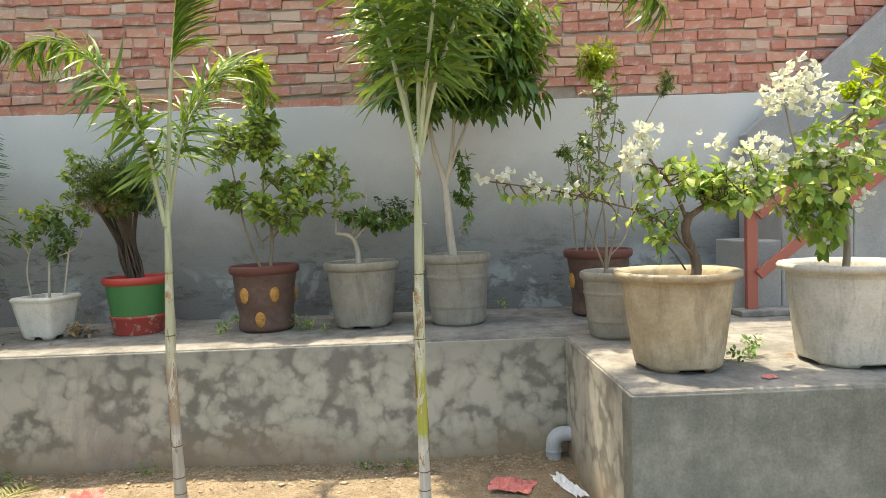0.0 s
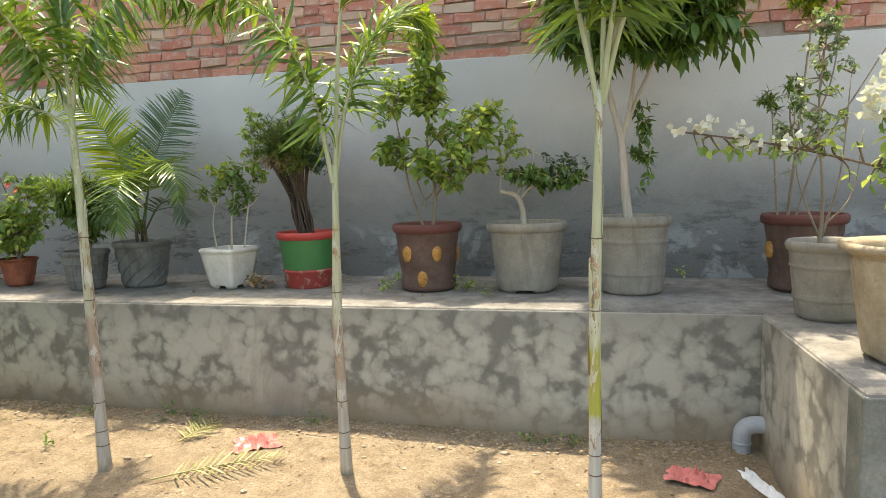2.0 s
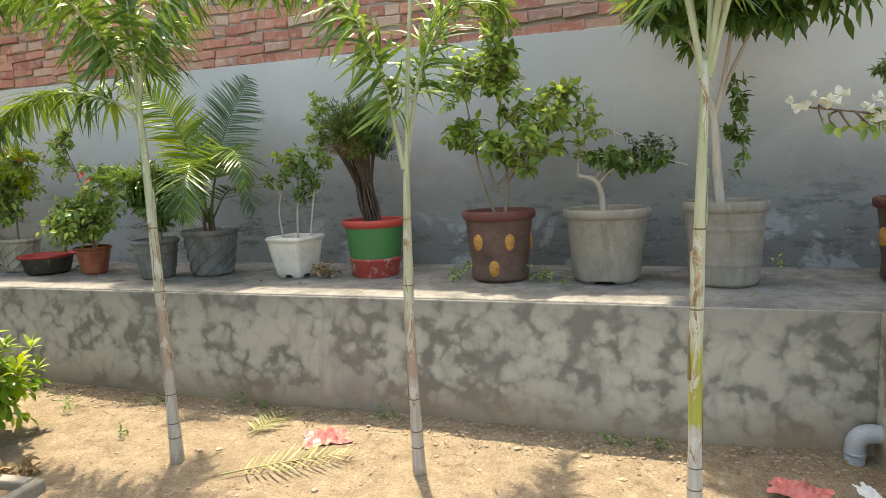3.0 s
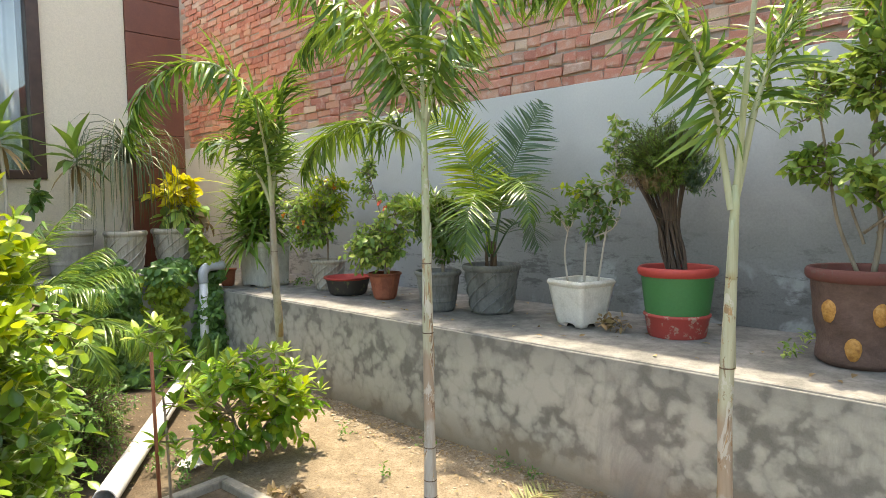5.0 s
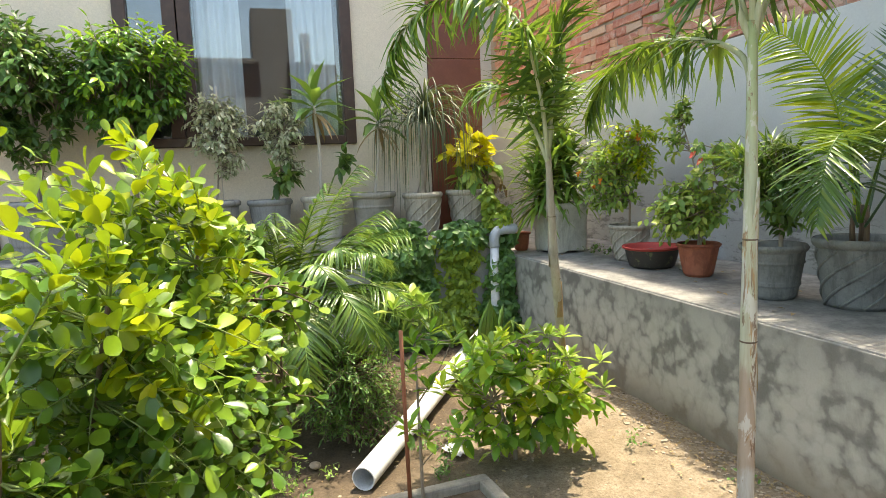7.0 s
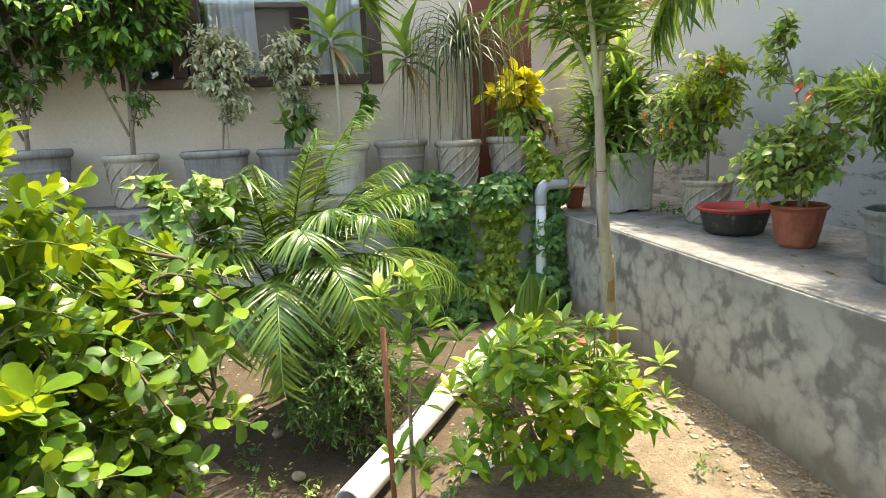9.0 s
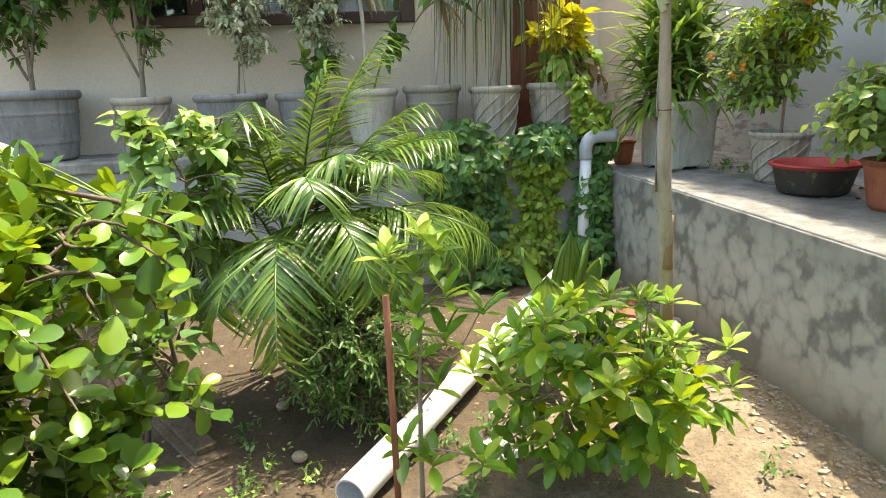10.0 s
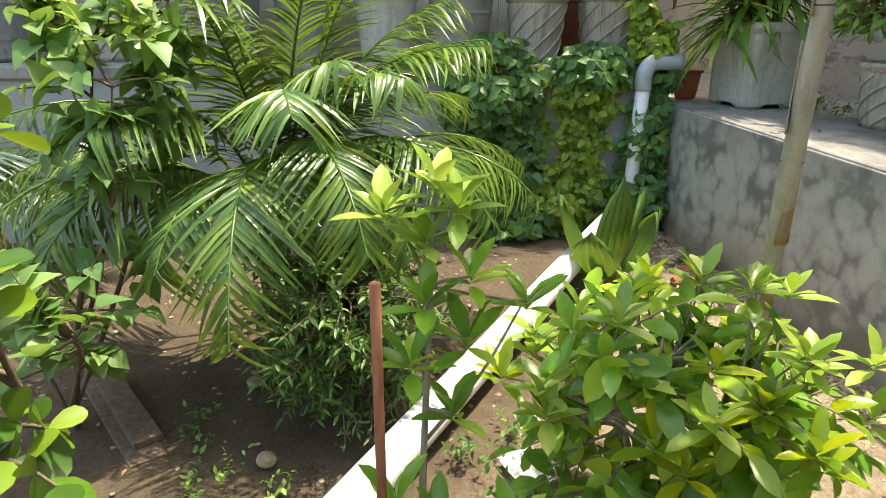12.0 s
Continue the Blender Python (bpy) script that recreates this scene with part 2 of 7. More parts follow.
def glass_mat():
    """Window pane: clear, slightly tinted, with a real mirror image over it."""
    m, n, l, bs = mat("window_glass")
    tr = n.new("ShaderNodeBsdfTransparent")
    tr.inputs[0].default_value = (0.86, 0.90, 0.92, 1)
    gl = n.new("ShaderNodeBsdfGlossy")
    gl.inputs["Roughness"].default_value = 0.01
    gl.inputs["Color"].default_value = (0.9, 0.95, 1.0, 1)
    sh = n.new("ShaderNodeMixShader")
    sh.inputs[0].default_value = 0.115
    l.new(tr.outputs[0], sh.inputs[1])
    l.new(gl.outputs[0], sh.inputs[2])
    l.new(sh.outputs[0], n["Material Output"].inputs[0])
    return m


def worn_paint(name, paint, under, amount=0.6, rough=0.6):
    m, n, l, bs = mat(name)
    big, fine = noise_tex(n, l, 13, 7, 0.75), noise_tex(n, l, 70, 5, 0.7)
    f = ramp(n, l, big, [(amount, (0, 0, 0)), (amount + 0.05, (1, 1, 1))])
    col = mix(n, l, f, paint, under)
    col = mix(n, l, 0.2, col, ramp(n, l, fine, [(0.3, tuple(c * 0.6 for c in paint)), (0.7, tuple(min(1, c * 1.3) for c in paint))]))
    l.new(col, bs.inputs["Base Color"])
    bs.inputs["Roughness"].default_value = rough
    bump(n, l, bs, fine, 0.2, 0.004)
    return m


M = {}
M["render"], M["patched"], M["soil"], M["brick"] = plaster_wall(), patched_cement(), soil(), brick_mat()
M["mortar"] = rough_mat("mortar", (0.37, 0.32, 0.275), (0.22, 0.185, 0.155), (0.50, 0.44, 0.385), 9, 80)
M["cement_top"] = rough_mat("cement_top", (0.215, 0.21, 0.195), (0.10, 0.10, 0.092), (0.34, 0.33, 0.305), 5, 70, 0.9, spread=0.3, streak=0.4)
M["platform"] = rough_mat("green_grey_cement", (0.175, 0.19, 0.17), (0.10, 0.11, 0.10), (0.29, 0.30, 0.27), 5, 80, 0.85, 0.3, spread=0.34, streak=0.22)
M["cement_smooth"] = rough_mat("cement_smooth", (0.30, 0.31, 0.31), (0.19, 0.205, 0.205), (0.40, 0.41, 0.405), 2.5, 80, 0.85)
M["pot_grey"] = rough_mat("pot_grey", (0.29, 0.272, 0.235), (0.17, 0.16, 0.14), (0.38, 0.36, 0.315), 8, 90, streak=0.35)
M["pot_slate"] = rough_mat("pot_slate", (0.17, 0.18, 0.175), (0.10, 0.105, 0.10), (0.25, 0.26, 0.25), 9, 90, streak=0.6)
M["pot_blue"] = rough_mat("pot_blue", (0.24, 0.245, 0.245), (0.16, 0.165, 0.165), (0.32, 0.325, 0.325), 6, 90, streak=0.5)
M["pot_cream"] = rough_mat("pot_cream", (0.40, 0.33, 0.225), (0.19, 0.145, 0.09), (0.58, 0.52, 0.41), 7, 60, streak=0.45)
M["pot_pale"] = rough_mat("pot_pale", (0.50, 0.485, 0.43), (0.28, 0.265, 0.22), (0.62, 0.61, 0.56), 6, 80, streak=0.4)
M["pot_white"] = rough_mat("pot_white", (0.74, 0.72, 0.67), (0.50, 0.47, 0.41), (0.82, 0.81, 0.77), 9, 80, 0.6, 0.15)
M["pot_stone"] = rough_mat("pot_stone", (0.42, 0.385, 0.32), (0.27, 0.24, 0.19), (0.52, 0.48, 0.41), 7, 80, streak=0.7)
M["terracotta"] = rough_mat("terracotta", (0.36, 0.11, 0.06), (0.24, 0.075, 0.045), (0.44, 0.17, 0.10), 9, 80, 0.7, streak=0.5)
M["stump"] = rough_mat("stump_brown", (0.125, 0.075, 0.06), (0.06, 0.038, 0.03), (0.20, 0.13, 0.105), 14, 60, 0.75, 0.8)
M["stump_rim"] = worn_paint("stump_rim", (0.14, 0.05, 0.042), (0.13, 0.08, 0.065), 0.54, 0.8)
M["ochre"] = rough_mat("ochre_knot", (0.50, 0.25, 0.06), (0.24, 0.09, 0.03), (0.66, 0.42, 0.18), 45, 90, 0.7)
M["red"] = worn_paint("red_paint", (0.45, 0.055, 0.045), (0.42, 0.30, 0.25), 0.66)
M["redlow"] = worn_paint("red_paint_low", (0.40, 0.06, 0.05), (0.46, 0.36, 0.30), 0.56)
M["green"] = worn_paint("green_paint", (0.045, 0.19, 0.06), (0.30, 0.36, 0.27), 0.68)
M["black_paint"] = worn_paint("dark_paint", (0.035, 0.03, 0.025), (0.12, 0.14, 0.06), 0.58)
M["potsoil"] = rough_mat("potting_soil", (0.13, 0.095, 0.065), (0.06, 0.045, 0.03), (0.24, 0.19, 0.14), 20, 120, 0.95, 0.9)
M["house"] = rough_mat("beige_house_paint", (0.68, 0.605, 0.495), (0.62, 0.55, 0.45), (0.73, 0.655, 0.545), 1.2, 90, 0.8, 0.12, spread=0.8)
M["house_far"] = rough_mat("grey_brown_house_paint", (0.22, 0.20, 0.18), (0.18, 0.16, 0.145), (0.26, 0.24, 0.22), 1.5, 60, 0.85, 0.1)
M["frame"] = rough_mat("dark_window_wood", (0.055, 0.028, 0.020), (0.03, 0.017, 0.014), (0.085, 0.045, 0.032), 12, 90, 0.4, 0.2)
M["cladding"] = rough_mat("red_brown_tile", (0.17, 0.052, 0.030), (0.12, 0.038, 0.024), (0.22, 0.075, 0.042), 5, 70, 0.45, 0.15)
M["curtain"] = rough_mat("curtain_cloth", (0.68, 0.68, 0.66), (0.58, 0.58, 0.57), (0.75, 0.75, 0.73), 5, 200, 0.9, 0.1)
M["dark_room"] = rough_mat("dim_room", (0.18, 0.17, 0.16), (0.14, 0.13, 0.12), (0.22, 0.21, 0.20), 2, 50)
M["glass"] = glass_mat()
M["pvc"] = rough_mat("white_pvc", (0.72, 0.74, 0.77), (0.55, 0.55, 0.54), (0.80, 0.82, 0.85), 6, 90, 0.4, 0.05)
M["pvc_grey"] = rough_mat("grey_pvc", (0.36, 0.40, 0.44), (0.25, 0.27, 0.28), (0.45, 0.49, 0.53), 6, 90, 0.45, 0.05)
M["rail"] = worn_paint("red_oxide_rail", (0.34, 0.10, 0.075), (0.30, 0.19, 0.14), 0.66, 0.5)
M["stick"] = bark_mat("brown_stick", (0.16, 0.06, 0.03), (0.30, 0.12, 0.065))
M["bark"] = bark_mat("grey_bark", (0.16, 0.13, 0.095), (0.36, 0.31, 0.24))
M["bark_pale"] = bark_mat("pale_bark", (0.38, 0.34, 0.28), (0.60, 0.56, 0.49))
M["bark_dark"] = bark_mat("dark_bark", (0.07, 0.05, 0.035), (0.20, 0.145, 0.10))
M["greenstem"] = bark_mat("green_stem", (0.10, 0.15, 0.04), (0.24, 0.30, 0.10))
M["palm"] = palm_trunk_mat("palm_stem", (0.42, 0.40, 0.36), (0.36, 0.28, 0.21), (0.46, 0.46, 0.34))
M["palm_green"] = palm_trunk_mat("palm_stem_green", (0.46, 0.46, 0.43), (0.36, 0.38, 0.06), (0.48, 0.50, 0.36))
M["palm_grey"] = bark_mat("grey_palm_stem", (0.26, 0.23, 0.18), (0.46, 0.43, 0.37), (1, 1, 0.2), 22)
M["petiole"] = bark_mat("petiole", (0.30, 0.34, 0.17), (0.50, 0.52, 0.38), (1, 1, 0.1), 25)
M["bark_black"] = bark_mat("dark_twig_bark", (0.035, 0.026, 0.02), (0.125, 0.09, 0.065))
M["plastic_red"] = flat_mat("red_plastic", (0.62, 0.20, 0.18), 0.4)
M["plastic_white"] = flat_mat("white_plastic", (0.75, 0.78, 0.80), 0.3)
M["paper"] = flat_mat("white_paper", (0.78, 0.77, 0.74), 0.8)
M["dry"] = leaf_mat("dry_leaf", (0.42, 0.31, 0.17), (0.30, 0.20, 0.10), (0.16, 0.10, 0.055), 0.7, 0.15)
M["rubble"] = rough_mat("rubble", (0.33, 0.27, 0.20), (0.22, 0.17, 0.12), (0.44, 0.38, 0.30), 12, 90)
M["leaf_mid"] = leaf_mat("leaf_mid", (0.36, 0.50, 0.09), (0.18, 0.32, 0.06), (0.07, 0.16, 0.035))
M["leaf_dark"] = leaf_mat("leaf_dark", (0.20, 0.34, 0.07), (0.09, 0.19, 0.05), (0.04, 0.10, 0.03))
M["leaf_vine"] = leaf_mat("leaf_vine", (0.15, 0.31, 0.06), (0.085, 0.21, 0.05), (0.035, 0.10, 0.032), 0.42)
M["leaf_vine_lime"] = leaf_mat("leaf_vine_lime", (0.36, 0.46, 0.04), (0.23, 0.35, 0.035), (0.11, 0.21, 0.025), 0.45)
M["leaf_lime"] = leaf_mat("leaf_lime", (0.50, 0.52, 0.01), (0.28, 0.40, 0.015), (0.09, 0.20, 0.02), 0.28, 0.4)
M["leaf_gloss"] = leaf_mat("leaf_gloss", (0.42, 0.58, 0.06), (0.19, 0.39, 0.045), (0.065, 0.18, 0.025), 0.24, 0.36)
M["leaf_palm"] = leaf_mat("leaf_palm", (0.28, 0.40, 0.06), (0.11, 0.215, 0.045), (0.045, 0.115, 0.03), 0.24, 0.28)
M["leaf_areca"] = leaf_mat("leaf_areca", (0.22, 0.32, 0.05), (0.095, 0.19, 0.04), (0.04, 0.10, 0.028), 0.28, 0.3)
M["leaf_bluepalm"] = leaf_mat("leaf_bluepalm", (0.10, 0.17, 0.11), (0.05, 0.11, 0.07), (0.028, 0.065, 0.042), 0.4, 0.25)
M["leaf_pony"] = leaf_mat("leaf_pony", (0.16, 0.19, 0.11), (0.085, 0.11, 0.065), (0.05, 0.065, 0.04), 0.45, 0.2)
M["leaf_heart"] = leaf_mat("leaf_heart", (0.27, 0.41, 0.13), (0.16, 0.30, 0.085), (0.075, 0.18, 0.05), 0.5, 0.36)
M["leaf_yellow"] = leaf_mat("leaf_yellow", (0.74, 0.62, 0.025), (0.64, 0.53, 0.025), (0.36, 0.42, 0.03), 0.35, 0.35)
M["leaf_varieg"] = leaf_mat("leaf_varieg", (0.70, 0.70, 0.54), (0.50, 0.52, 0.36), (0.18, 0.25, 0.11), 0.5, 0.3)
M["leaf_thuja"] = leaf_mat("leaf_thuja", (0.22, 0.34, 0.05), (0.10, 0.20, 0.035), (0.065, 0.09, 0.025), 0.6, 0.2)
M["leaf_boug"] = leaf_mat("leaf_boug", (0.55, 0.62, 0.15), (0.27, 0.42, 0.10), (0.09, 0.20, 0.055), 0.38, 0.38)
M["leaf_sapling"] = leaf_mat("leaf_sapling", (0.48, 0.58, 0.12), (0.30, 0.45, 0.08), (0.13, 0.27, 0.04), 0.3, 0.38)
M["leaf_dryfrond"] = leaf_mat("leaf_dryfrond", (0.50, 0.46, 0.24), (0.34, 0.33, 0.14), (0.16, 0.19, 0.07), 0.5, 0.2)
M["leaf_bush"] = leaf_mat("leaf_bush", (0.24, 0.36, 0.03), (0.10, 0.21, 0.025), (0.035, 0.10, 0.018), 0.28, 0.25)
M["leaf_bushtip"] = leaf_mat("leaf_bushtip", (0.44, 0.47, 0.015), (0.22, 0.33, 0.018), (0.075, 0.18, 0.02), 0.28, 0.35)
# shade on the potted palm's upright frond, put into its leaf colour
M["leaf_palm_shade"] = leaf_mat("leaf_palm_shade", (0.17, 0.25, 0.16), (0.10, 0.18, 0.11), (0.06, 0.12, 0.075), 0.4, 0.25)
M["leaf_rose"] = leaf_mat("leaf_rose", (0.34, 0.42, 0.24), (0.20, 0.29, 0.15), (0.09, 0.16, 0.075), 0.45, 0.3)
M["bract"] = leaf_mat("white_bract", (0.85, 0.85, 0.80), (0.82, 0.82, 0.76), (0.74, 0.75, 0.66), 0.6, 0.35)
M["petal"] = leaf_mat("red_petal", (0.65, 0.13, 0.07), (0.55, 0.08, 0.05), (0.5, 0.06, 0.05), 0.5, 0.3)
M["petal_orange"] = leaf_mat("orange_petal", (0.70, 0.25, 0.04), (0.62, 0.18, 0.03), (0.5, 0.12, 0.03), 0.5, 0.3)


# ---- mesh tools ----
class Geo:
    """Vertices and faces gathered for one mesh."""

    def __init__(self):
        self.v, self.f = [], []

    def add(self, verts, faces):
        k = len(self.v)
        self.v.extend(tuple(map(float, p)) for p in verts)
        self.f.extend(tuple(i + k for i in f) for f in faces)
        return self

    def mesh(self, name, smooth=True):
        me = bpy.data.meshes.new(name)
        me.from_pydata(self.v, [], self.f)
        me.update()
        if smooth:
            me.shade_smooth()
        return me


def part(name, geo, material, parent=None, label="", smooth=True, kind=""):
    """Links a Geo or a bmesh as one mesh object under a thing or a part."""
    if isinstance(geo, Geo):
        me = geo.mesh(name, smooth)
    else:
        me = bpy.data.meshes.new(name)
        geo.to_mesh(me)
        geo.free()
        if smooth:
            me.shade_smooth()
    if material:
        me.materials.append(material)
    ob = new(name, me)
    if parent:
        ob.parent = parent
    if label or kind:
        tagged(ob, label=label, kind=kind)
    return ob


def thing(name, label, category, at=(0, 0, 0), turn=0, group="", kind=""):
    ob = new(name)
    ob.matrix_basis = pose(*at, 0, 0, turn)
    return tagged(ob, label, category, group, kind)


def block(lo, hi, bevel=0.01, segs=2):
    """A box with softened edges, as a bmesh."""
    bm = bmesh.new()
    bmesh.ops.create_cube(bm, size=1)
    for v in bm.verts:
        v.co = Vector([lo[k] + (v.co[k] + 0.5) * (hi[k] - lo[k]) for k in range(3)])
    if bevel:
        bmesh.ops.bevel(bm, geom=bm.edges[:], offset=bevel, segments=segs, affect="EDGES", profile=0.5)
    return bm


def tube(geo, pts, radii, n=7, cap=True):
    """A round stem through pts, with a radius at each."""
    pts = [Vector(p) for p in pts]
    rings, faces = [], []
    side = None
    for i, p in enumerate(pts):
        d = (pts[min(i + 1, len(pts) - 1)] - pts[max(i - 1, 0)]).normalized()
        if side is None:
            side = d.orthogonal().normalized()
        side = (side - d * side.dot(d)).normalized()
        up = d.cross(side)
        r = radii[i] if hasattr(radii, "__len__") else radii
        rings += [p + (side * math.cos(a) + up * math.sin(a)) * r for a in (2 * math.pi * k / n for k in range(n))]
    for i in range(len(pts) - 1):
        for k in range(n):
            a, b = i * n + k, i * n + (k + 1) % n
            faces.append((a, b, b + n, a + n))
    if cap:
        faces.append(tuple(range(n))[::-1])
        faces.append(tuple((len(pts) - 1) * n + k for k in range(n)))
    return geo.add(rings, faces)


def lathe(profile, n=40, wobble=0.0, square=0.0, turn=0.0, seed=0, lobes=0):
    """A turned shape from (radius, height) pairs; square 1 makes it four-sided, lobes cuts a wavy foot."""
    g = Geo()
    verts, faces = [], []
    for r, z in profile:
        for k in range(n):
            a = 2 * math.pi * k / n
            rr = r
            if square:
                c = max(abs(math.cos(a)), abs(math.sin(a)))
                rr = r * ((1 - square) + square / max(c, 0.72))
            if wobble:
                rr *= 1 + wobble * noise.noise((math.cos(a) * 1.3 + seed, math.sin(a) * 1.3, z * 5))
            low = 0.03 * max(0.0, math.cos(lobes * a)) ** 0.6 if lobes and z < 0.02 else 0.0
            verts.append((rr * math.cos(a + turn), rr * math.sin(a + turn), z + low))
    for i in range(len(profile) - 1):
        for k in range(n):
            a, b = i * n + k, i * n + (k + 1) % n
            faces.append((a, b, b + n, a + n))
    return g.add(verts, faces)


def leaf_shape(kind="ovate", fold=0.25, curl=0.25):
    """A unit blade along +y, one long, with its widest half-width 0.5; folded along the midrib and bent down to the tip."""
    rows = {
        "ovate": ((0.0, 0.02), (0.22, 0.40), (0.5, 0.5), (0.8, 0.27), (1.0, 0.0)),
        "elliptic": ((0.0, 0.03), (0.25, 0.34), (0.55, 0.5), (0.82, 0.34), (1.0, 0.0)),
        "lance": ((0.0, 0.03), (0.3, 0.42), (0.6, 0.42), (1.0, 0.0)),
        "round": ((0.0, 0.02), (0.18, 0.24), (0.5, 0.46), (0.78, 0.46), (0.95, 0.25), (1.0, 0.0)),
        "heart": ((0.0, 0.18), (0.15, 0.48), (0.4, 0.5), (0.75, 0.22), (1.0, 0.0)),
        "strap": ((0.0, 0.35), (0.25, 0.5), (0.5, 0.45), (0.75, 0.32), (1.0, 0.0)),
        "needle": ((0.0, 0.3), (0.5, 0.5), (1.0, 0.0)),
        "bract": ((0.0, 0.1), (0.35, 0.5), (0.7, 0.4), (1.0, 0.0)),
    }[kind]
    v, f = [], []
    for y, w in rows:
        z = -curl * y * y
        if w == 0.0:
            v.append((0, y, z))
        else:
            v += [(-w, y, z + fold * w), (0, y, z), (w, y, z + fold * w)]
    m = len(rows) - 1
    for i in range(m - 1):
        a, b = 3 * i, 3 * i + 3
        f += [(a, a + 1, b + 1, b), (a + 1, a + 2, b + 2, b + 1)]
    a, tip = 3 * (m - 1), len(v) - 1
    f += [(a, a + 1, tip), (a + 1, a + 2, tip)]
    return np.array(v, float), f


def scatter(geo, shape, places, dirs, ups, lengths, widths):
    """Many blades in one mesh: where each starts, which way it points, where its face looks, and its size."""
    v, f = shape
    p, y, u = np.asarray(places, float), np.asarray(dirs, float), np.asarray(ups, float)
    ln, wd = np.asarray(lengths, float), np.asarray(widths, float)
    y = y / np.maximum(np.linalg.norm(y, axis=1, keepdims=True), 1e-6)
    x = np.cross(y, u)
    bad = np.linalg.norm(x, axis=1) < 1e-3
    x[bad] = np.cross(y[bad], np.array([1.0, 0.3, 0.1]))
    x /= np.linalg.norm(x, axis=1, keepdims=True)
    z = np.cross(x, y)
    pts = p[:, None] + v[None, :, :1] * wd[:, None, None] * x[:, None] + v[None, :, 1:2] * ln[:, None, None] * y[:, None] + v[None, :, 2:] * wd[:, None, None] * z[:, None]
    k, n = len(geo.v), len(v)
    geo.v.extend(map(tuple, pts.reshape(-1, 3)))
    for i in range(len(p)):
        o = k + i * n
        geo.f.extend(tuple(q + o for q in face) for face in f)
    return geo


rng = np.random.default_rng(11)


def bend(a, b, sag=0.15, n=5, rnd=0.03):
    """Points on a curved twig from a to b."""
    a, b = np.array(a, float), np.array(b, float)
    mid = (a + b) / 2 + rng.normal(0, rnd, 3) + np.array([0, 0, sag * np.linalg.norm(b - a)])
    t = np.linspace(0, 1, n)[:, None]
    return (1 - t) ** 2 * a + 2 * t * (1 - t) * mid + t * t * b


def in_crown(n, centre, radii, shell=0.45):
    """Points in an ellipsoid, more of them towards its skin."""
    d = rng.normal(size=(n, 3))
    d /= np.linalg.norm(d, axis=1, keepdims=True)
    r = (shell + (1 - shell) * rng.random(n) ** 0.6)[:, None]
    lump = np.array([1.02 + 0.45 * noise.noise(Vector(q * 2.2) + Vector(centre) * 3) for q in d])[:, None]
    return np.array(centre) + d * r * lump * np.array(radii)


def leafy(twigs, leaves, shape, tips, roots, per=8, size=0.06, ratio=0.5, along=0.55, twig_r=0.003, droop=0.2, sag=0.1, jitter=0.35, tuft=0.0, spread=1.0):
    """Twigs from roots to tips, with leaves along the outer part of each."""
    tips = np.asarray(tips)
    roots = np.asarray(roots, float)
    pl, di, up, ln = [], [], [], []
    for tip in tips:
        r = roots[np.argmin(np.linalg.norm(roots - tip, axis=1) + rng.random(len(roots)) * 0.08)]
        pts = bend(r, tip, sag, 5)
        tube(twigs, pts, np.linspace(twig_r * 1.6, twig_r * 0.5, 5), 5, cap=False)
        ax = pts[-1] - pts[-2]
        ax /= np.linalg.norm(ax) + 1e-9
        for k in range(per):
            t = 1 - along * (1 - tuft) * (k + rng.random()) / per if k else 1.0
            q = t * 4
            i = min(int(q), 3)
            p = pts[i] * (1 - (q - i)) + pts[i + 1] * (q - i)
            a = k * 2.4 + rng.random() * 0.8
            s = np.cross(ax, [0.3, 0.2, 1.0])
            s /= np.linalg.norm(s) + 1e-9
            w = np.cross(ax, s)
            out = s * math.cos(a) + w * math.sin(a)
            pl.append(p)
            di.append(ax * (0.9 if k == 0 else 0.45) + out * (0.3 if k == 0 else spread) + np.array([0, 0, -droop]) + rng.normal(0, jitter * 0.5, 3))
            up.append(np.array([0, 0, 1.0]) + ax * 0.3 + rng.normal(0, jitter, 3))
            ln.append(size * (0.7 + 0.55 * rng.random()))
    ln = np.array(ln)
    if len(ln):
        scatter(leaves, shape, pl, di, up, ln, ln * ratio * (0.85 + 0.3 * rng.random(len(ln))))


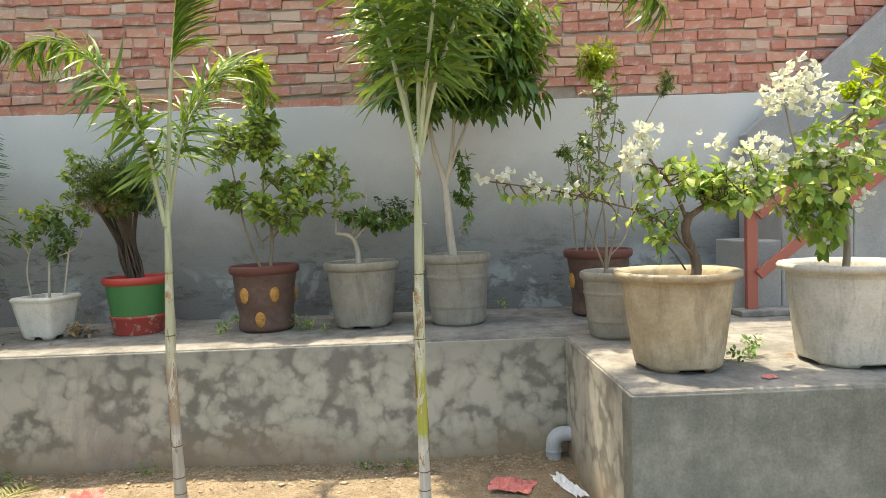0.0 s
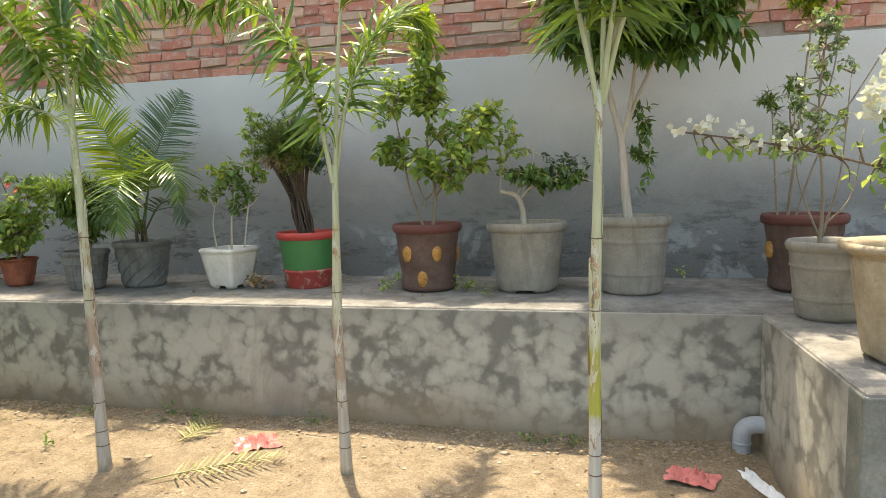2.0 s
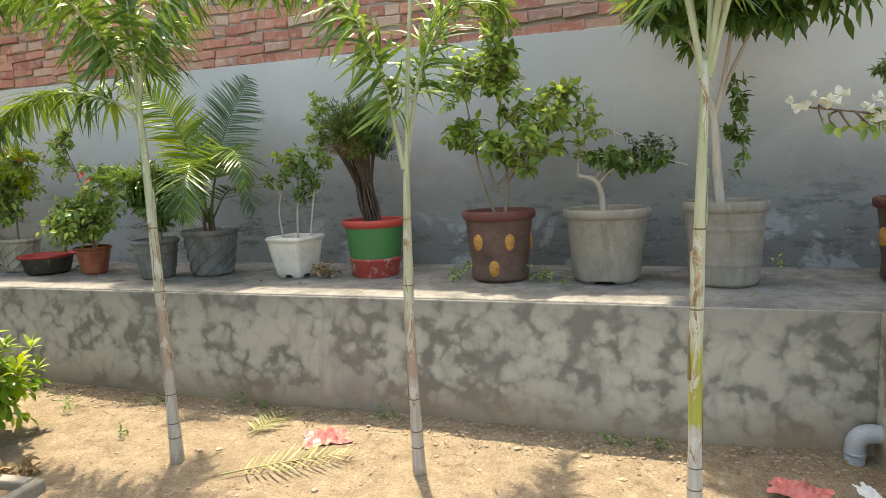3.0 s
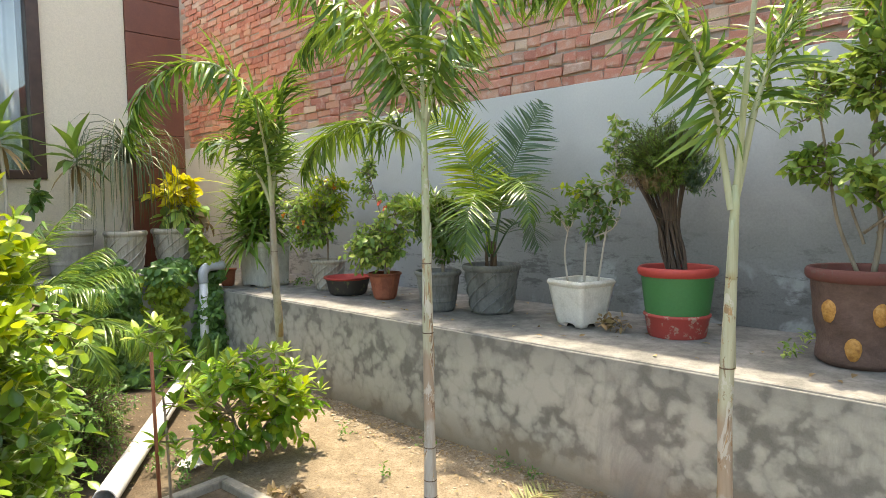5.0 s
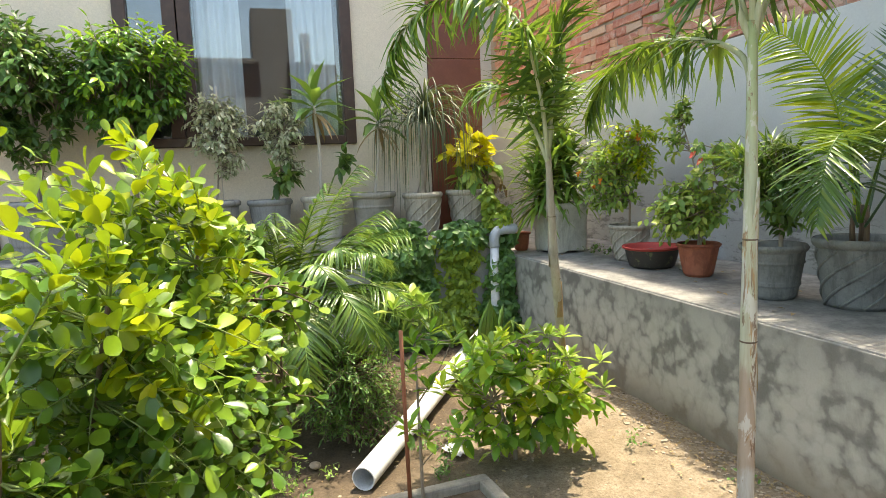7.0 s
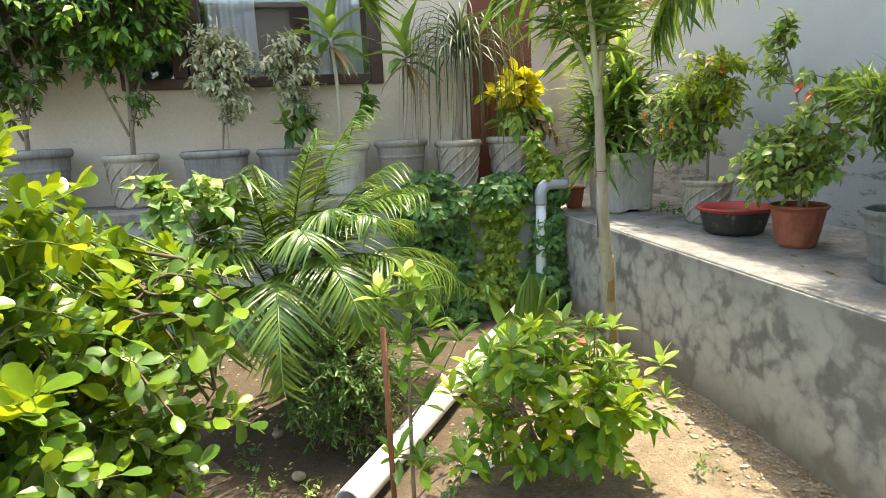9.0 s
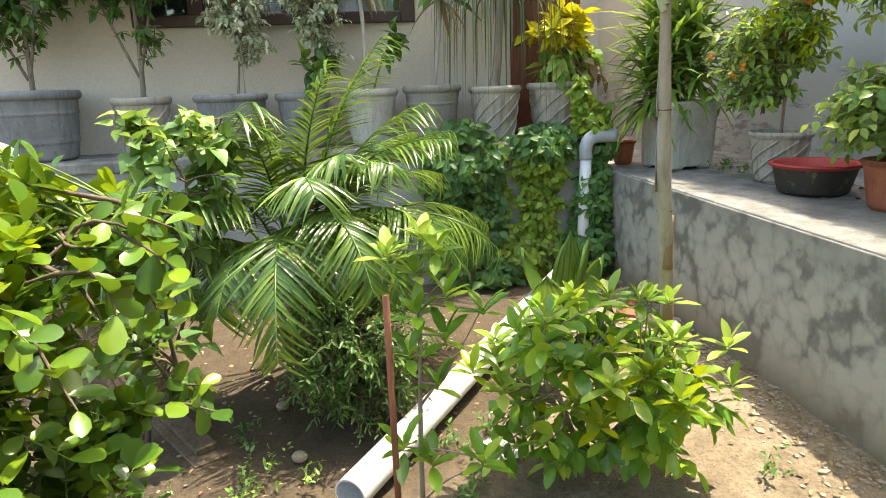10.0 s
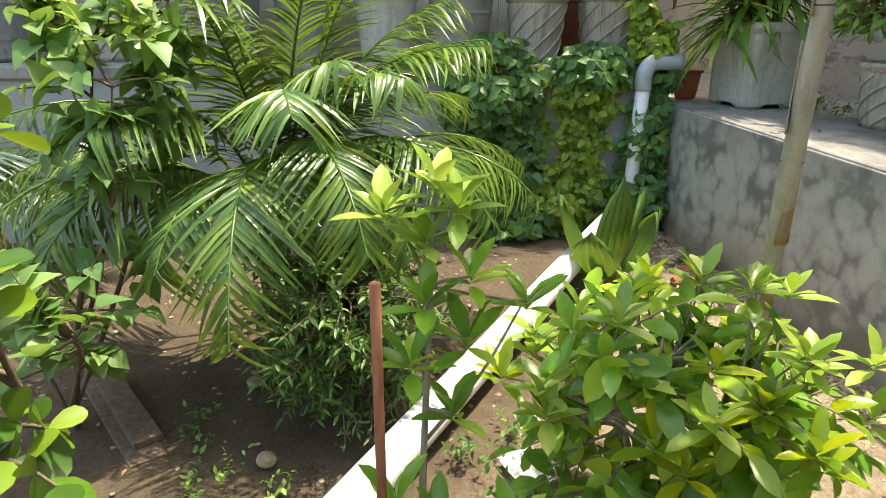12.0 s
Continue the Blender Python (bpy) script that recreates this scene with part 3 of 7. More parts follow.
def frond(parent, root, az, el, length, bow, leaf_len, material, pairs=34, bare=0.14, droop=0.6, vee=0.5, width=0.028, stalk_r=0.008, twist=0.0, name="frond", plumose=0.0, taper=0.55, shape=None, sweep=0.38):
    """One feather leaf: an arched midrib and leaflets on both sides, drooping by their own weight."""
    g = Geo()
    n = 14
    pts, dirs = [np.array(root, float)], []
    a = radians(az)
    for i in range(n):
        e = radians(el - bow * (i / n) ** 1.15)
        d = np.array([math.cos(a + twist * i / n) * math.cos(e), math.sin(a + twist * i / n) * math.cos(e), math.sin(e)])
        dirs.append(d)
        pts.append(pts[-1] + d * length / n)
    dirs.append(dirs[-1])
    tube(g, pts, np.linspace(stalk_r, stalk_r * 0.25, n + 1), 5, cap=False)
    pl, di, up, ln = [], [], [], []
    for k in range(pairs):
        t = bare + (1 - bare) * (k + 0.5) / pairs
        q = t * n
        i = min(int(q), n - 1)
        p = pts[i] * (1 - (q - i)) + pts[i + 1] * (q - i)
        d = dirs[i]
        s = np.cross(d, [0, 0, 1.0])
        s /= np.linalg.norm(s) + 1e-9
        u = np.cross(s, d)
        prof = (0.45 + 0.55 * math.sin(math.pi * min(1, (t - bare) / (1 - bare) * 0.85 + 0.15))) * (1 - taper * max(0, t - 0.6))
        for sd in (-1, 1):
            rr = rng.normal(0, 0.08 + 0.16 * plumose, 3)
            lift = vee + (rng.random() - 0.5) * 2 * plumose
            pl.append(p)
            di.append(s * sd * 0.95 + d * (sweep + 0.45 * t) + u * lift + np.array([0, 0, -droop]) + rr)
            up.append(u * 1.0 - s * sd * 0.35 + rng.normal(0, 0.15, 3))
            ln.append(leaf_len * prof * (0.85 - 0.2 * plumose + (0.3 + 0.4 * plumose) * rng.random()))
    scatter(g, shape or LEAFLET, pl, di, up, ln, np.full(len(ln), width) * (0.7 + 0.5 * rng.random(len(ln))))
    return part(name, g, material, parent)


def smooth_path(pts, n=6):
    """A rounder line through the given points."""
    pts = [np.array(p, float) for p in pts]
    out = []
    for i in range(len(pts) - 1):
        a, b = pts[i], pts[i + 1]
        m0 = (pts[i + 1] - pts[i - 1]) / 2 if i else b - a
        m1 = (pts[i + 2] - pts[i]) / 2 if i + 2 < len(pts) else b - a
        for k in range(n):
            t = k / n
            out.append((2 * t**3 - 3 * t**2 + 1) * a + (t**3 - 2 * t**2 + t) * m0 + (3 * t**2 - 2 * t**3) * b + (t**3 - t**2) * m1)
    return out + [pts[-1]]


def rib_frond(parent, ctrl, leaf_len, material, per_m=42, bare=0.12, width=0.02, stalk_r=0.008, droop=0.35, feather=0.0, closed=0.0, name="frond", tip_len=0.35, shape=None, face=None, stalk=None):
    """A feather leaf whose midrib runs through ctrl. feather 0: leaflets in one plane; 1: ruffled all round; closed folds them along the rib."""
    line = np.array(smooth_path(ctrl, 8))
    seg = np.linalg.norm(np.diff(line, axis=0), axis=1)
    run = np.concatenate([[0], np.cumsum(seg)])
    total = run[-1]
    g = Geo()
    rib = Geo() if stalk else g
    tube(rib, line, np.linspace(stalk_r, stalk_r * 0.25, len(line)), 7, cap=False)
    pl, di, up, ln = [], [], [], []
    n = int(total * (1 - bare) * per_m)
    for k in range(n):
        t = bare + (1 - bare) * (k + 0.5) / n
        i = min(int(np.searchsorted(run, t * total)) - 1, len(seg) - 1)
        p = line[i] + (line[i + 1] - line[i]) * (t * total - run[i]) / seg[i]
        d = (line[i + 1] - line[i]) / seg[i]
        s = np.cross(d, [0, 0, 1.0])
        s = s / (np.linalg.norm(s) + 1e-9) if np.linalg.norm(s) > 0.15 else np.cross(d, line[-1] - line[0]) / (np.linalg.norm(np.cross(d, line[-1] - line[0])) + 1e-9)
        if face:
            s = np.cross(d, face)
            s = s / np.linalg.norm(s)
        u = np.cross(s, d)
        q = (t - bare) / (1 - bare)
        prof = (0.55 + 0.45 * math.sin(math.pi * min(1.0, 0.2 + q * 0.75))) * (1 - (1 - tip_len) * max(0.0, q - 0.6) / 0.4)
        for sd in (-1, 1):
            phi = 1.25 + feather * rng.uniform(-1.5, 0.8)
            out = u * math.cos(phi) + s * sd * math.sin(phi)
            pl.append(p)
            di.append(out * (1 - 0.8 * closed) + d * (0.45 + 0.4 * q + closed) + np.array([0, 0, -droop * abs(math.sin(phi))]) + rng.normal(0, 0.05 + 0.2 * feather, 3))
            up.append(u + np.array([0, 0, 0.6]) + rng.normal(0, 0.12 + 0.25 * feather, 3))
            ln.append(leaf_len * prof * rng.uniform(0.85 - 0.15 * feather, 1.12))
    scatter(g, shape or LEAFLET, pl, di, up, ln, np.full(len(ln), width) * rng.uniform(0.8, 1.15, len(ln)))
    o = part(name, g, material, parent)
    if stalk:
        part("midrib", rib, stalk, o, "pale waxy leaf stalk")
    return o


LEAFLET = leaf_shape("strap", 0.3, 4.2)
ARCHED = leaf_shape("strap", 0.35, 8.0)
ELLIPTIC = leaf_shape("elliptic", 0.35, 0.4)
OVATE, LANCE, ROUND, HEART, STRAP, NEEDLE, BRACT = (leaf_shape(k, *q) for k, q in (("ovate", (0.35, 0.35)), ("lance", (0.4, 0.5)), ("round", (0.3, 0.15)), ("heart", (0.3, 0.4)), ("strap", (0.4, 3.0)), ("needle", (0.3, 0.3)), ("bract", (0.5, -0.3))))


# ---- the place ----
BENCH_Y, WALL_Y, BENCH_Z = 4.35, 5.5, 0.72
PLAT_X, PLAT_Y = 0.75, 3.14
HOUSE_X, HOUSE_END = -6.54, 4.34
LEDGE_X, LEDGE_Z = -5.95, 0.92
WALL_TOP, GREY_TOP = 4.3, 2.27


def heap(x, y):
    """Soil lies a little higher against the foot of the low wall."""
    t = min(1.0, max(0.0, (y - 3.95) / 0.35))
    return 0.035 * t * t * (3 - 2 * t)


def ground_sheet():
    g = Geo()
    xs = np.concatenate([[-900, -200, -40, -14], np.arange(-7, 3.05, 0.11), [8, 40, 200, 900]])
    ys = np.concatenate([[-900, -200, -40, -8], np.arange(-1.5, 4.5, 0.11), [7, 40, 200, 900]])
    vs, fs = [], []
    for y in ys:
        for x in xs:
            near = -7 < x < 3 and -1.6 < y < 4.45
            z = 0.03 * noise.noise((x * 1.1, y * 1.1, 0)) + 0.014 * noise.noise((x * 5, y * 5, 3)) + heap(x, y) if near else -0.02
            vs.append((x, y, z))
    m = len(xs)
    for j in range(len(ys) - 1):
        for i in range(m - 1):
            fs.append((j * m + i, j * m + i + 1, (j + 1) * m + i + 1, (j + 1) * m + i))
    tagged(part("ground", g.add(vs, fs), M["soil"]), "dry sandy garden soil, darker in the planted bed", "ground", kind="structure")


def slab(name, lo, hi, material, label, category, bevel=0.012):
    return tagged(part(name, block(lo, hi, bevel), material, smooth=False), label, category, kind="structure")


ground_sheet()
slab("wall_north", (-9.2, WALL_Y, -0.2), (6.5, WALL_Y + 0.02, GREY_TOP), M["render"], "grey cement rendered boundary wall with damp stains", "wall", 0.004)
brick_wall = slab("wall_north_brick", (-9.2, WALL_Y + 0.022, -0.2), (6.5, WALL_Y + 0.24, WALL_TOP), M["mortar"], "rough red brick boundary wall above the grey render", "wall", 0.004)
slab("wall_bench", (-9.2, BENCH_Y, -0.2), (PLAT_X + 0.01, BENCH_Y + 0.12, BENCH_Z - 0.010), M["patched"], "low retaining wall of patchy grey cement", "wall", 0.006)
slab("bench_top", (-9.2, BENCH_Y + 0.004, BENCH_Z - 0.05), (6.5, WALL_Y - 0.002, BENCH_Z), M["cement_top"], "worn grey cement top of the raised bench", "bench top", 0.012)
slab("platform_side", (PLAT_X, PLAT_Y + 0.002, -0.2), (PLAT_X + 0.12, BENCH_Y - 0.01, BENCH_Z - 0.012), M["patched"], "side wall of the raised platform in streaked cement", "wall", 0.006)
slab("platform_front", (PLAT_X - 0.003, PLAT_Y, -0.2), (6.5, PLAT_Y + 0.12, BENCH_Z - 0.013), M["platform"], "smooth grey front wall of the raised platform", "wall", 0.006)
slab("platform_top", (PLAT_X + 0.004, PLAT_Y + 0.004, BENCH_Z - 0.054), (6.5, BENCH_Y + 0.003, BENCH_Z - 0.001), M["cement_top"], "sunlit worn cement top of the raised platform", "platform", 0.012)
slab("wall_alley_end", (-9.4, 3.0, -0.2), (-9.2, WALL_Y + 0.2, WALL_TOP), M["render"], "grey rendered wall closing the passage", "wall", 0.01)

# house front
WIN = (1.36, 3.153, 1.74, 3.35)
house = thing("house", "beige painted house with dark framed window and red-brown cladding", "house")


def house_wall():
    y0, y1, z0, z1 = WIN
    for lo, hi in (((-6.0 + HOUSE_X + 5.78, -3.2, -0.2), (HOUSE_X, y0, 4.6)), ((HOUSE_X - 0.22, y1, -0.2), (HOUSE_X, 3.84, 4.6)), ((HOUSE_X - 0.22, y0, -0.2), (HOUSE_X, y1, z0)), ((HOUSE_X - 0.22, y0, z1), (HOUSE_X, y1, 4.6))):
        part("wall", block(lo, hi, 0.0), M["house"], house, smooth=False)
    part("side_wall", block((-9.2, HOUSE_END - 0.22, -0.2), (HOUSE_X - 0.225, HOUSE_END - 0.003, 4.6), 0.0), M["house"], house, smooth=False)
    # cladding: wide horizontal planks with open joints, round the corner pillar
    z = 0.93
    while z < 4.5:
        h = 0.298
        part("cladding_plank", block((HOUSE_X - 0.2, 3.843, z), (HOUSE_X + 0.022, HOUSE_END, z + h), 0.004, 1), M["cladding"], house, smooth=False)
        z += 0.302
    part("pillar_core", block((HOUSE_X - 0.19, 3.85, -0.2), (HOUSE_X + 0.008, HOUSE_END - 0.008, 4.6), 0.0), M["frame"], house, smooth=False)
    z = 0.93
    while z < 4.5:
        part("cladding_plank", block((HOUSE_X + 0.002, -0.2, z), (HOUSE_X + 0.024, 0.42, z + 0.298), 0.004, 1), M["cladding"], house, smooth=False)
        z += 0.302
    part("roof", block((-9.2, -3.4, 4.6), (HOUSE_X + 0.06, HOUSE_END + 0.02, 4.75), 0.01), M["house"], house, smooth=False)
    # room behind the window
    for lo, hi in (((-9.0, 0.0, 0.9), (-8.95, 4.0, 4.4)), ((-9.0, -0.05, 0.9), (HOUSE_X - 0.23, 0.0, 4.4)), ((-9.0, 4.0, 0.9), (HOUSE_X - 0.23, 4.05, 4.4)), ((-9.0, 0.0, 0.85), (HOUSE_X - 0.23, 4.0, 0.9)), ((-9.0, 0.0, 4.4), (HOUSE_X - 0.23, 4.0, 4.45))):
        part("room_wall", block(lo, hi, 0.0), M["dark_room"], house, smooth=False)


def window():
    y0, y1, z0, z1 = WIN
    w = tagged(new("window_1"), "wide dark wood window with white curtains behind the glass", "window", kind="structure")
    x0, x1 = HOUSE_X - 0.09, HOUSE_X + 0.03
    t = 0.075
    for lo, hi in (((x0, y0 - 0.02, z0 - 0.03), (x1, y0 + t, z1)), ((x0, y1 - t, z0 - 0.03), (x1, y1 + 0.02, z1)), ((x0, y0 + t, z1 - t), (x1, y1 - t, z1))):
        part("window_frame", block(lo, hi, 0.008), M["frame"], w, smooth=False)
    part("window_sill", block((x0, y0 + t, z0 - 0.03), (x1 + 0.01, y1 - t, z0 + 0.045), 0.008), M["frame"], w, smooth=False)
    for y in (1.74, 1.85):
        part("mullion", block((x0 + 0.01, y - 0.05, z0 + 0.045), (x1 - 0.012, y + 0.05, z1 - t), 0.006), M["frame"], w, smooth=False)
    for a, b in ((y0 + t, 1.69), (1.9, y1 - t)):
        p = part("pane", block((x0 + 0.045, a, z0 + 0.045), (x0 + 0.051, b, z1 - t), 0.0), M["glass"], w, smooth=False)
        p.visible_shadow = False
    for a, b in ((1.92, 2.27), (2.66, 3.04)):
        g = Geo()
        vs, fs = [], []
        k = 60
        for i in range(k + 1):
            y = a + (b - a) * i / k
            x = HOUSE_X - 0.17 + 0.03 * math.sin(y * 75) + 0.012 * math.sin(y * 31 + 1)
            vs += [(x, y, 1.1), (x, y, 3.6)]
        for i in range(k):
            fs.append((2 * i, 2 * i + 2, 2 * i + 3, 2 * i + 1))
        c = part("curtain", g.add(vs, fs), M["curtain"])
        so = c.modifiers.new("thick", "SOLIDIFY")
        so.thickness = 0.004
        tagged(c, "white gathered curtain hanging behind the glass", "curtain")


house_wall()
window()
slab("ledge_wall", (LEDGE_X - 0.12, -3.2, -0.2), (LEDGE_X, BENCH_Y - 0.01, LEDGE_Z - 0.06), M["cement_smooth"], "grey cement front wall of the planting ledge", "wall", 0.006)
slab("ledge_top", (HOUSE_X + 0.026, -3.2, LEDGE_Z - 0.07), (LEDGE_X + 0.025, BENCH_Y - 0.01, LEDGE_Z), M["cement_top"], "grey cement top of the planting ledge", "ledge", 0.012)


# ---- pots ----
def pot(name, label, at, rim_d, foot_d, height, material, style="plain", rim_mat=None, turn=0.0, group="", square=0.0, seed=0):
    p = thing(name, label, "pot", at, turn, group)
    R, F, H = rim_d / 2, foot_d / 2, height
    tk = max(0.018, R * 0.12)
    rim_h = H * 0.13
    z1 = H - rim_h
    R1 = R - tk * 0.55

    def rad(z):
        u = z / H
        return F + (R1 - F) * (u ** 0.8)

    prof = [(F * 0.9, 0.0), (F, 0.012)]
    for k in range(1, 44):
        z = 0.012 + (z1 - 0.012) * k / 43
        r = rad(z)
        if style == "bands":
            r += 0.007 * (math.exp(-((z / H - 0.68) / 0.016) ** 2) + math.exp(-((z / H - 0.27) / 0.016) ** 2) + 0.6 * math.exp(-((z / H - 0.31) / 0.014) ** 2))
        if style == "stump":
            r = F + (R1 - F) * (0.15 + 0.85 * (z / H) ** 1.6) + 0.005 * math.sin(z * 40) * (1 - z / H)
        prof.append((r, z))
    wob = {"stump": 0.05, "rough": 0.018}.get(style, 0.006)
    body = part("body", lathe(prof, 48, wob, square, 0, seed, 4 if style in ("feet", "flare", "rough") else 0), material, p)
    lip = [(R1 - 0.004, z1 - 0.002), (R - 0.006, z1 + 0.006), (R, z1 + 0.02), (R, H - 0.014), (R - 0.008, H - 0.002), (R - tk * 0.5, H), (R - tk, H - 0.006), (R - tk - 0.004, H - 0.06)]
    if style == "flare":
        r1 = rad(z1)
        lip = [(r1 - 0.003, z1 - 0.006), (r1 + 0.004, z1 + 0.018), (R - 0.012, H - 0.038), (R + 0.012, H - 0.026), (R + 0.016, H - 0.012), (R + 0.008, H), (R - tk * 0.8, H - 0.004), (R - tk * 1.3, H - 0.02), (R - tk * 1.6, H - 0.07)]
    part("rim", lathe(lip, 44, 0.010 if style in ("flare", "rough", "stump") else 0.004, square, 0, seed), rim_mat or material, p)
    sr = R - tk - 0.006
    g = Geo()
    vs, fs = [(0, 0, H - 0.035)], []
    for j, rr in enumerate((0.35, 0.7, 1.0)):
        for k in range(22):
            a = 2 * math.pi * k / 22
            q = rr * sr
            if square:
                q *= (1 - square) + square / max(max(abs(math.cos(a)), abs(math.sin(a))), 0.72)
            vs.append((q * math.cos(a), q * math.sin(a), H - 0.042 + 0.012 * noise.noise((q * 20 * math.cos(a), q * 20 * math.sin(a), seed + 5))))
    fs += [(0, 1 + k, 1 + (k + 1) % 22) for k in range(22)]
    for j in range(2):
        for k in range(22):
            a, b = 1 + j * 22 + k, 1 + j * 22 + (k + 1) % 22
            fs.append((a, a + 22, b + 22, b))
    part("soil", g.add(vs, fs), M["potsoil"], p, "dry brown potting soil")
    if style == "swirl":
        for k in range(9):
            g = Geo()
            pts = []
            for i in range(13):
                z = 0.01 + (z1 - 0.02) * i / 12
                a = 2 * math.pi * k / 9 + 2.1 * i / 12
                r = rad(z) + 0.001
                pts.append((r * math.cos(a), r * math.sin(a), z))
            tube(g, pts, 0.008, 5)
            part("spiral_rib", g, material, body)
    if style == "stump":
        for k, (a, z) in enumerate(((-58, 0.66), (-118, 0.66), (-88, 0.24), (20, 0.6), (150, 0.62), (80, 0.3))):
            g = Geo()
            c = radians(a)
            zz = z * z1
            r0 = F + (R1 - F) * (0.15 + 0.85 * (zz / H) ** 1.6) + 0.004
            vs = [(r0 + 0.012, 0, zz)]
            for i in range(14):
                t = 2 * math.pi * i / 14
                vs.append((r0 + 0.010, 0.025 * math.cos(t) * (1 + 0.15 * math.sin(3 * t)), zz + 0.046 * math.sin(t)))
            for i in range(14):
                t = 2 * math.pi * i / 14
                vs.append((r0 - 0.02, 0.036 * math.cos(t), zz + 0.058 * math.sin(t)))
            fs = [(0, 1 + i, 1 + (i + 1) % 14) for i in range(14)] + [(1 + i, 15 + i, 15 + (i + 1) % 14, 1 + (i + 1) % 14) for i in range(14)]
            rot = Matrix.Rotation(c, 3, "Z")
            part("knot", g.add([rot @ Vector(v) for v in vs], fs), M["ochre"], body, "painted ochre sawn-branch knot")
    return p


Z = BENCH_Z
pot("square_planter", "weathered grey-white cement planter with broken feet on the bench", (-5.84, 4.76, Z), 0.38, 0.33, 0.42, M["pot_pale"], "rough", square=0.75, turn=8)
pot("swirl_pot", "small beige cement pot with spiral ribs on the bench", (-5.10, 4.95, Z), 0.32, 0.21, 0.27, M["pot_stone"], "swirl", seed=2)
pot("bowl_pot", "shallow red and black painted bowl pot on the bench", (-4.73, 4.88, Z), 0.40, 0.29, 0.15, M["black_paint"], "plain", M["red"], seed=3)
pot("terracotta_pot", "small plain terracotta pot on the bench", (-4.28, 4.9, Z), 0.27, 0.165, 0.21, M["terracotta"], "plain", seed=4)
pot("cement_pot", "small dark grey cement pot on the bench", (-3.57, 4.78, Z), 0.33, 0.22, 0.28, M["pot_slate"], "bands", seed=5)
pot("swirl_pot", "dark grey cement pot with spiral ribs on the bench", (-3.23, 4.95, Z), 0.40, 0.27, 0.33, M["pot_slate"], "swirl", seed=6)
pot("square_pot", "white square tapered pot with notched foot on the bench", (-2.52, 4.93, Z), 0.305, 0.185, 0.28, M["pot_white"], "feet", square=1.0, seed=7, turn=-12)
rg = pot("painted_pot", "red and green banded painted pot on the bench", (-1.97, 5.02, Z), 0.42, 0.29, 0.38, M["green"], "plain", M["red"], seed=8)
part("lower_band", lathe([(0.148, 0.001), (0.153, 0.012), (0.168, 0.105), (0.176, 0.112), (0.176, 0.122), (0.165, 0.128)], 44), M["redlow"], rg, "worn red lower band")
pot("stump_pot", "brown tree-stump shaped cement pot with ochre knots", (-1.10, 4.95, Z), 0.45, 0.34, 0.43, M["stump"], "stump", M["stump_rim"], seed=9)
pot("cement_pot", "rough grey cement pot with uneven foot on the bench", (-0.46, 4.96, Z), 0.50, 0.36, 0.43, M["pot_grey"], "rough", seed=10)
pot("banded_pot", "grey cement pot with two raised bands on the bench", (0.17, 4.93, Z), 0.45, 0.35, 0.46, M["pot_grey"], "bands", seed=11)
pot("stump_pot", "dark brown tree-stump shaped pot with red rim", (1.14, 5.06, Z), 0.46, 0.34, 0.45, M["stump"], "stump", M["stump_rim"], seed=12, turn=40)
pot("banded_pot", "grey cement pot with raised bands on the platform", (1.02, 4.27, Z), 0.38, 0.27, 0.37, M["pot_grey"], "bands", seed=13)
pot("flared_pot", "stained cream cement pot with flared rim on the platform", (1.09, 3.55, Z), 0.52, 0.36, 0.43, M["pot_cream"], "flare", seed=14)
pot("flared_pot", "whitewashed cement pot with flared rim on the platform", (1.85, 3.53, Z), 0.54, 0.40, 0.44, M["pot_pale"], "flare", seed=15)
L = LEDGE_Z
pot("tub_pot", "large blue-grey banded pot on the ledge", (-6.22, 0.80, L), 0.52, 0.38, 0.42, M["pot_blue"], "bands", seed=16)
pot("swirl_pot", "beige cement pot with spiral ribs on the ledge", (-6.28, 1.40, L), 0.36, 0.25, 0.36, M["pot_stone"], "swirl", seed=17)
pot("trough_pot", "wide blue-grey trough pot on the ledge", (-6.26, 1.95, L), 0.46, 0.36, 0.36, M["pot_blue"], "plain", seed=18)
pot("cement_pot", "pale grey cement pot on the ledge", (-6.28, 2.40, L), 0.36, 0.25, 0.35, M["pot_blue"], "plain", seed=19)
pot("cement_pot", "chalky pale cement pot on the ledge", (-6.28, 2.83, L), 0.38, 0.25, 0.36, M["pot_pale"], "plain", seed=20)
pot("banded_pot", "grey banded cement pot on the ledge", (-6.26, 3.24, L), 0.39, 0.27, 0.37, M["pot_grey"], "bands", seed=21)
pot("swirl_pot", "beige cement pot with spiral ribs under the ponytail palm", (-6.2, 3.65, L), 0.35, 0.24, 0.35, M["pot_stone"], "swirl", seed=22)
pot("swirl_pot", "beige cement pot with spiral ribs under the yellow croton", (-6.2, 4.07, L), 0.40, 0.27, 0.36, M["pot_stone"], "swirl", seed=23)


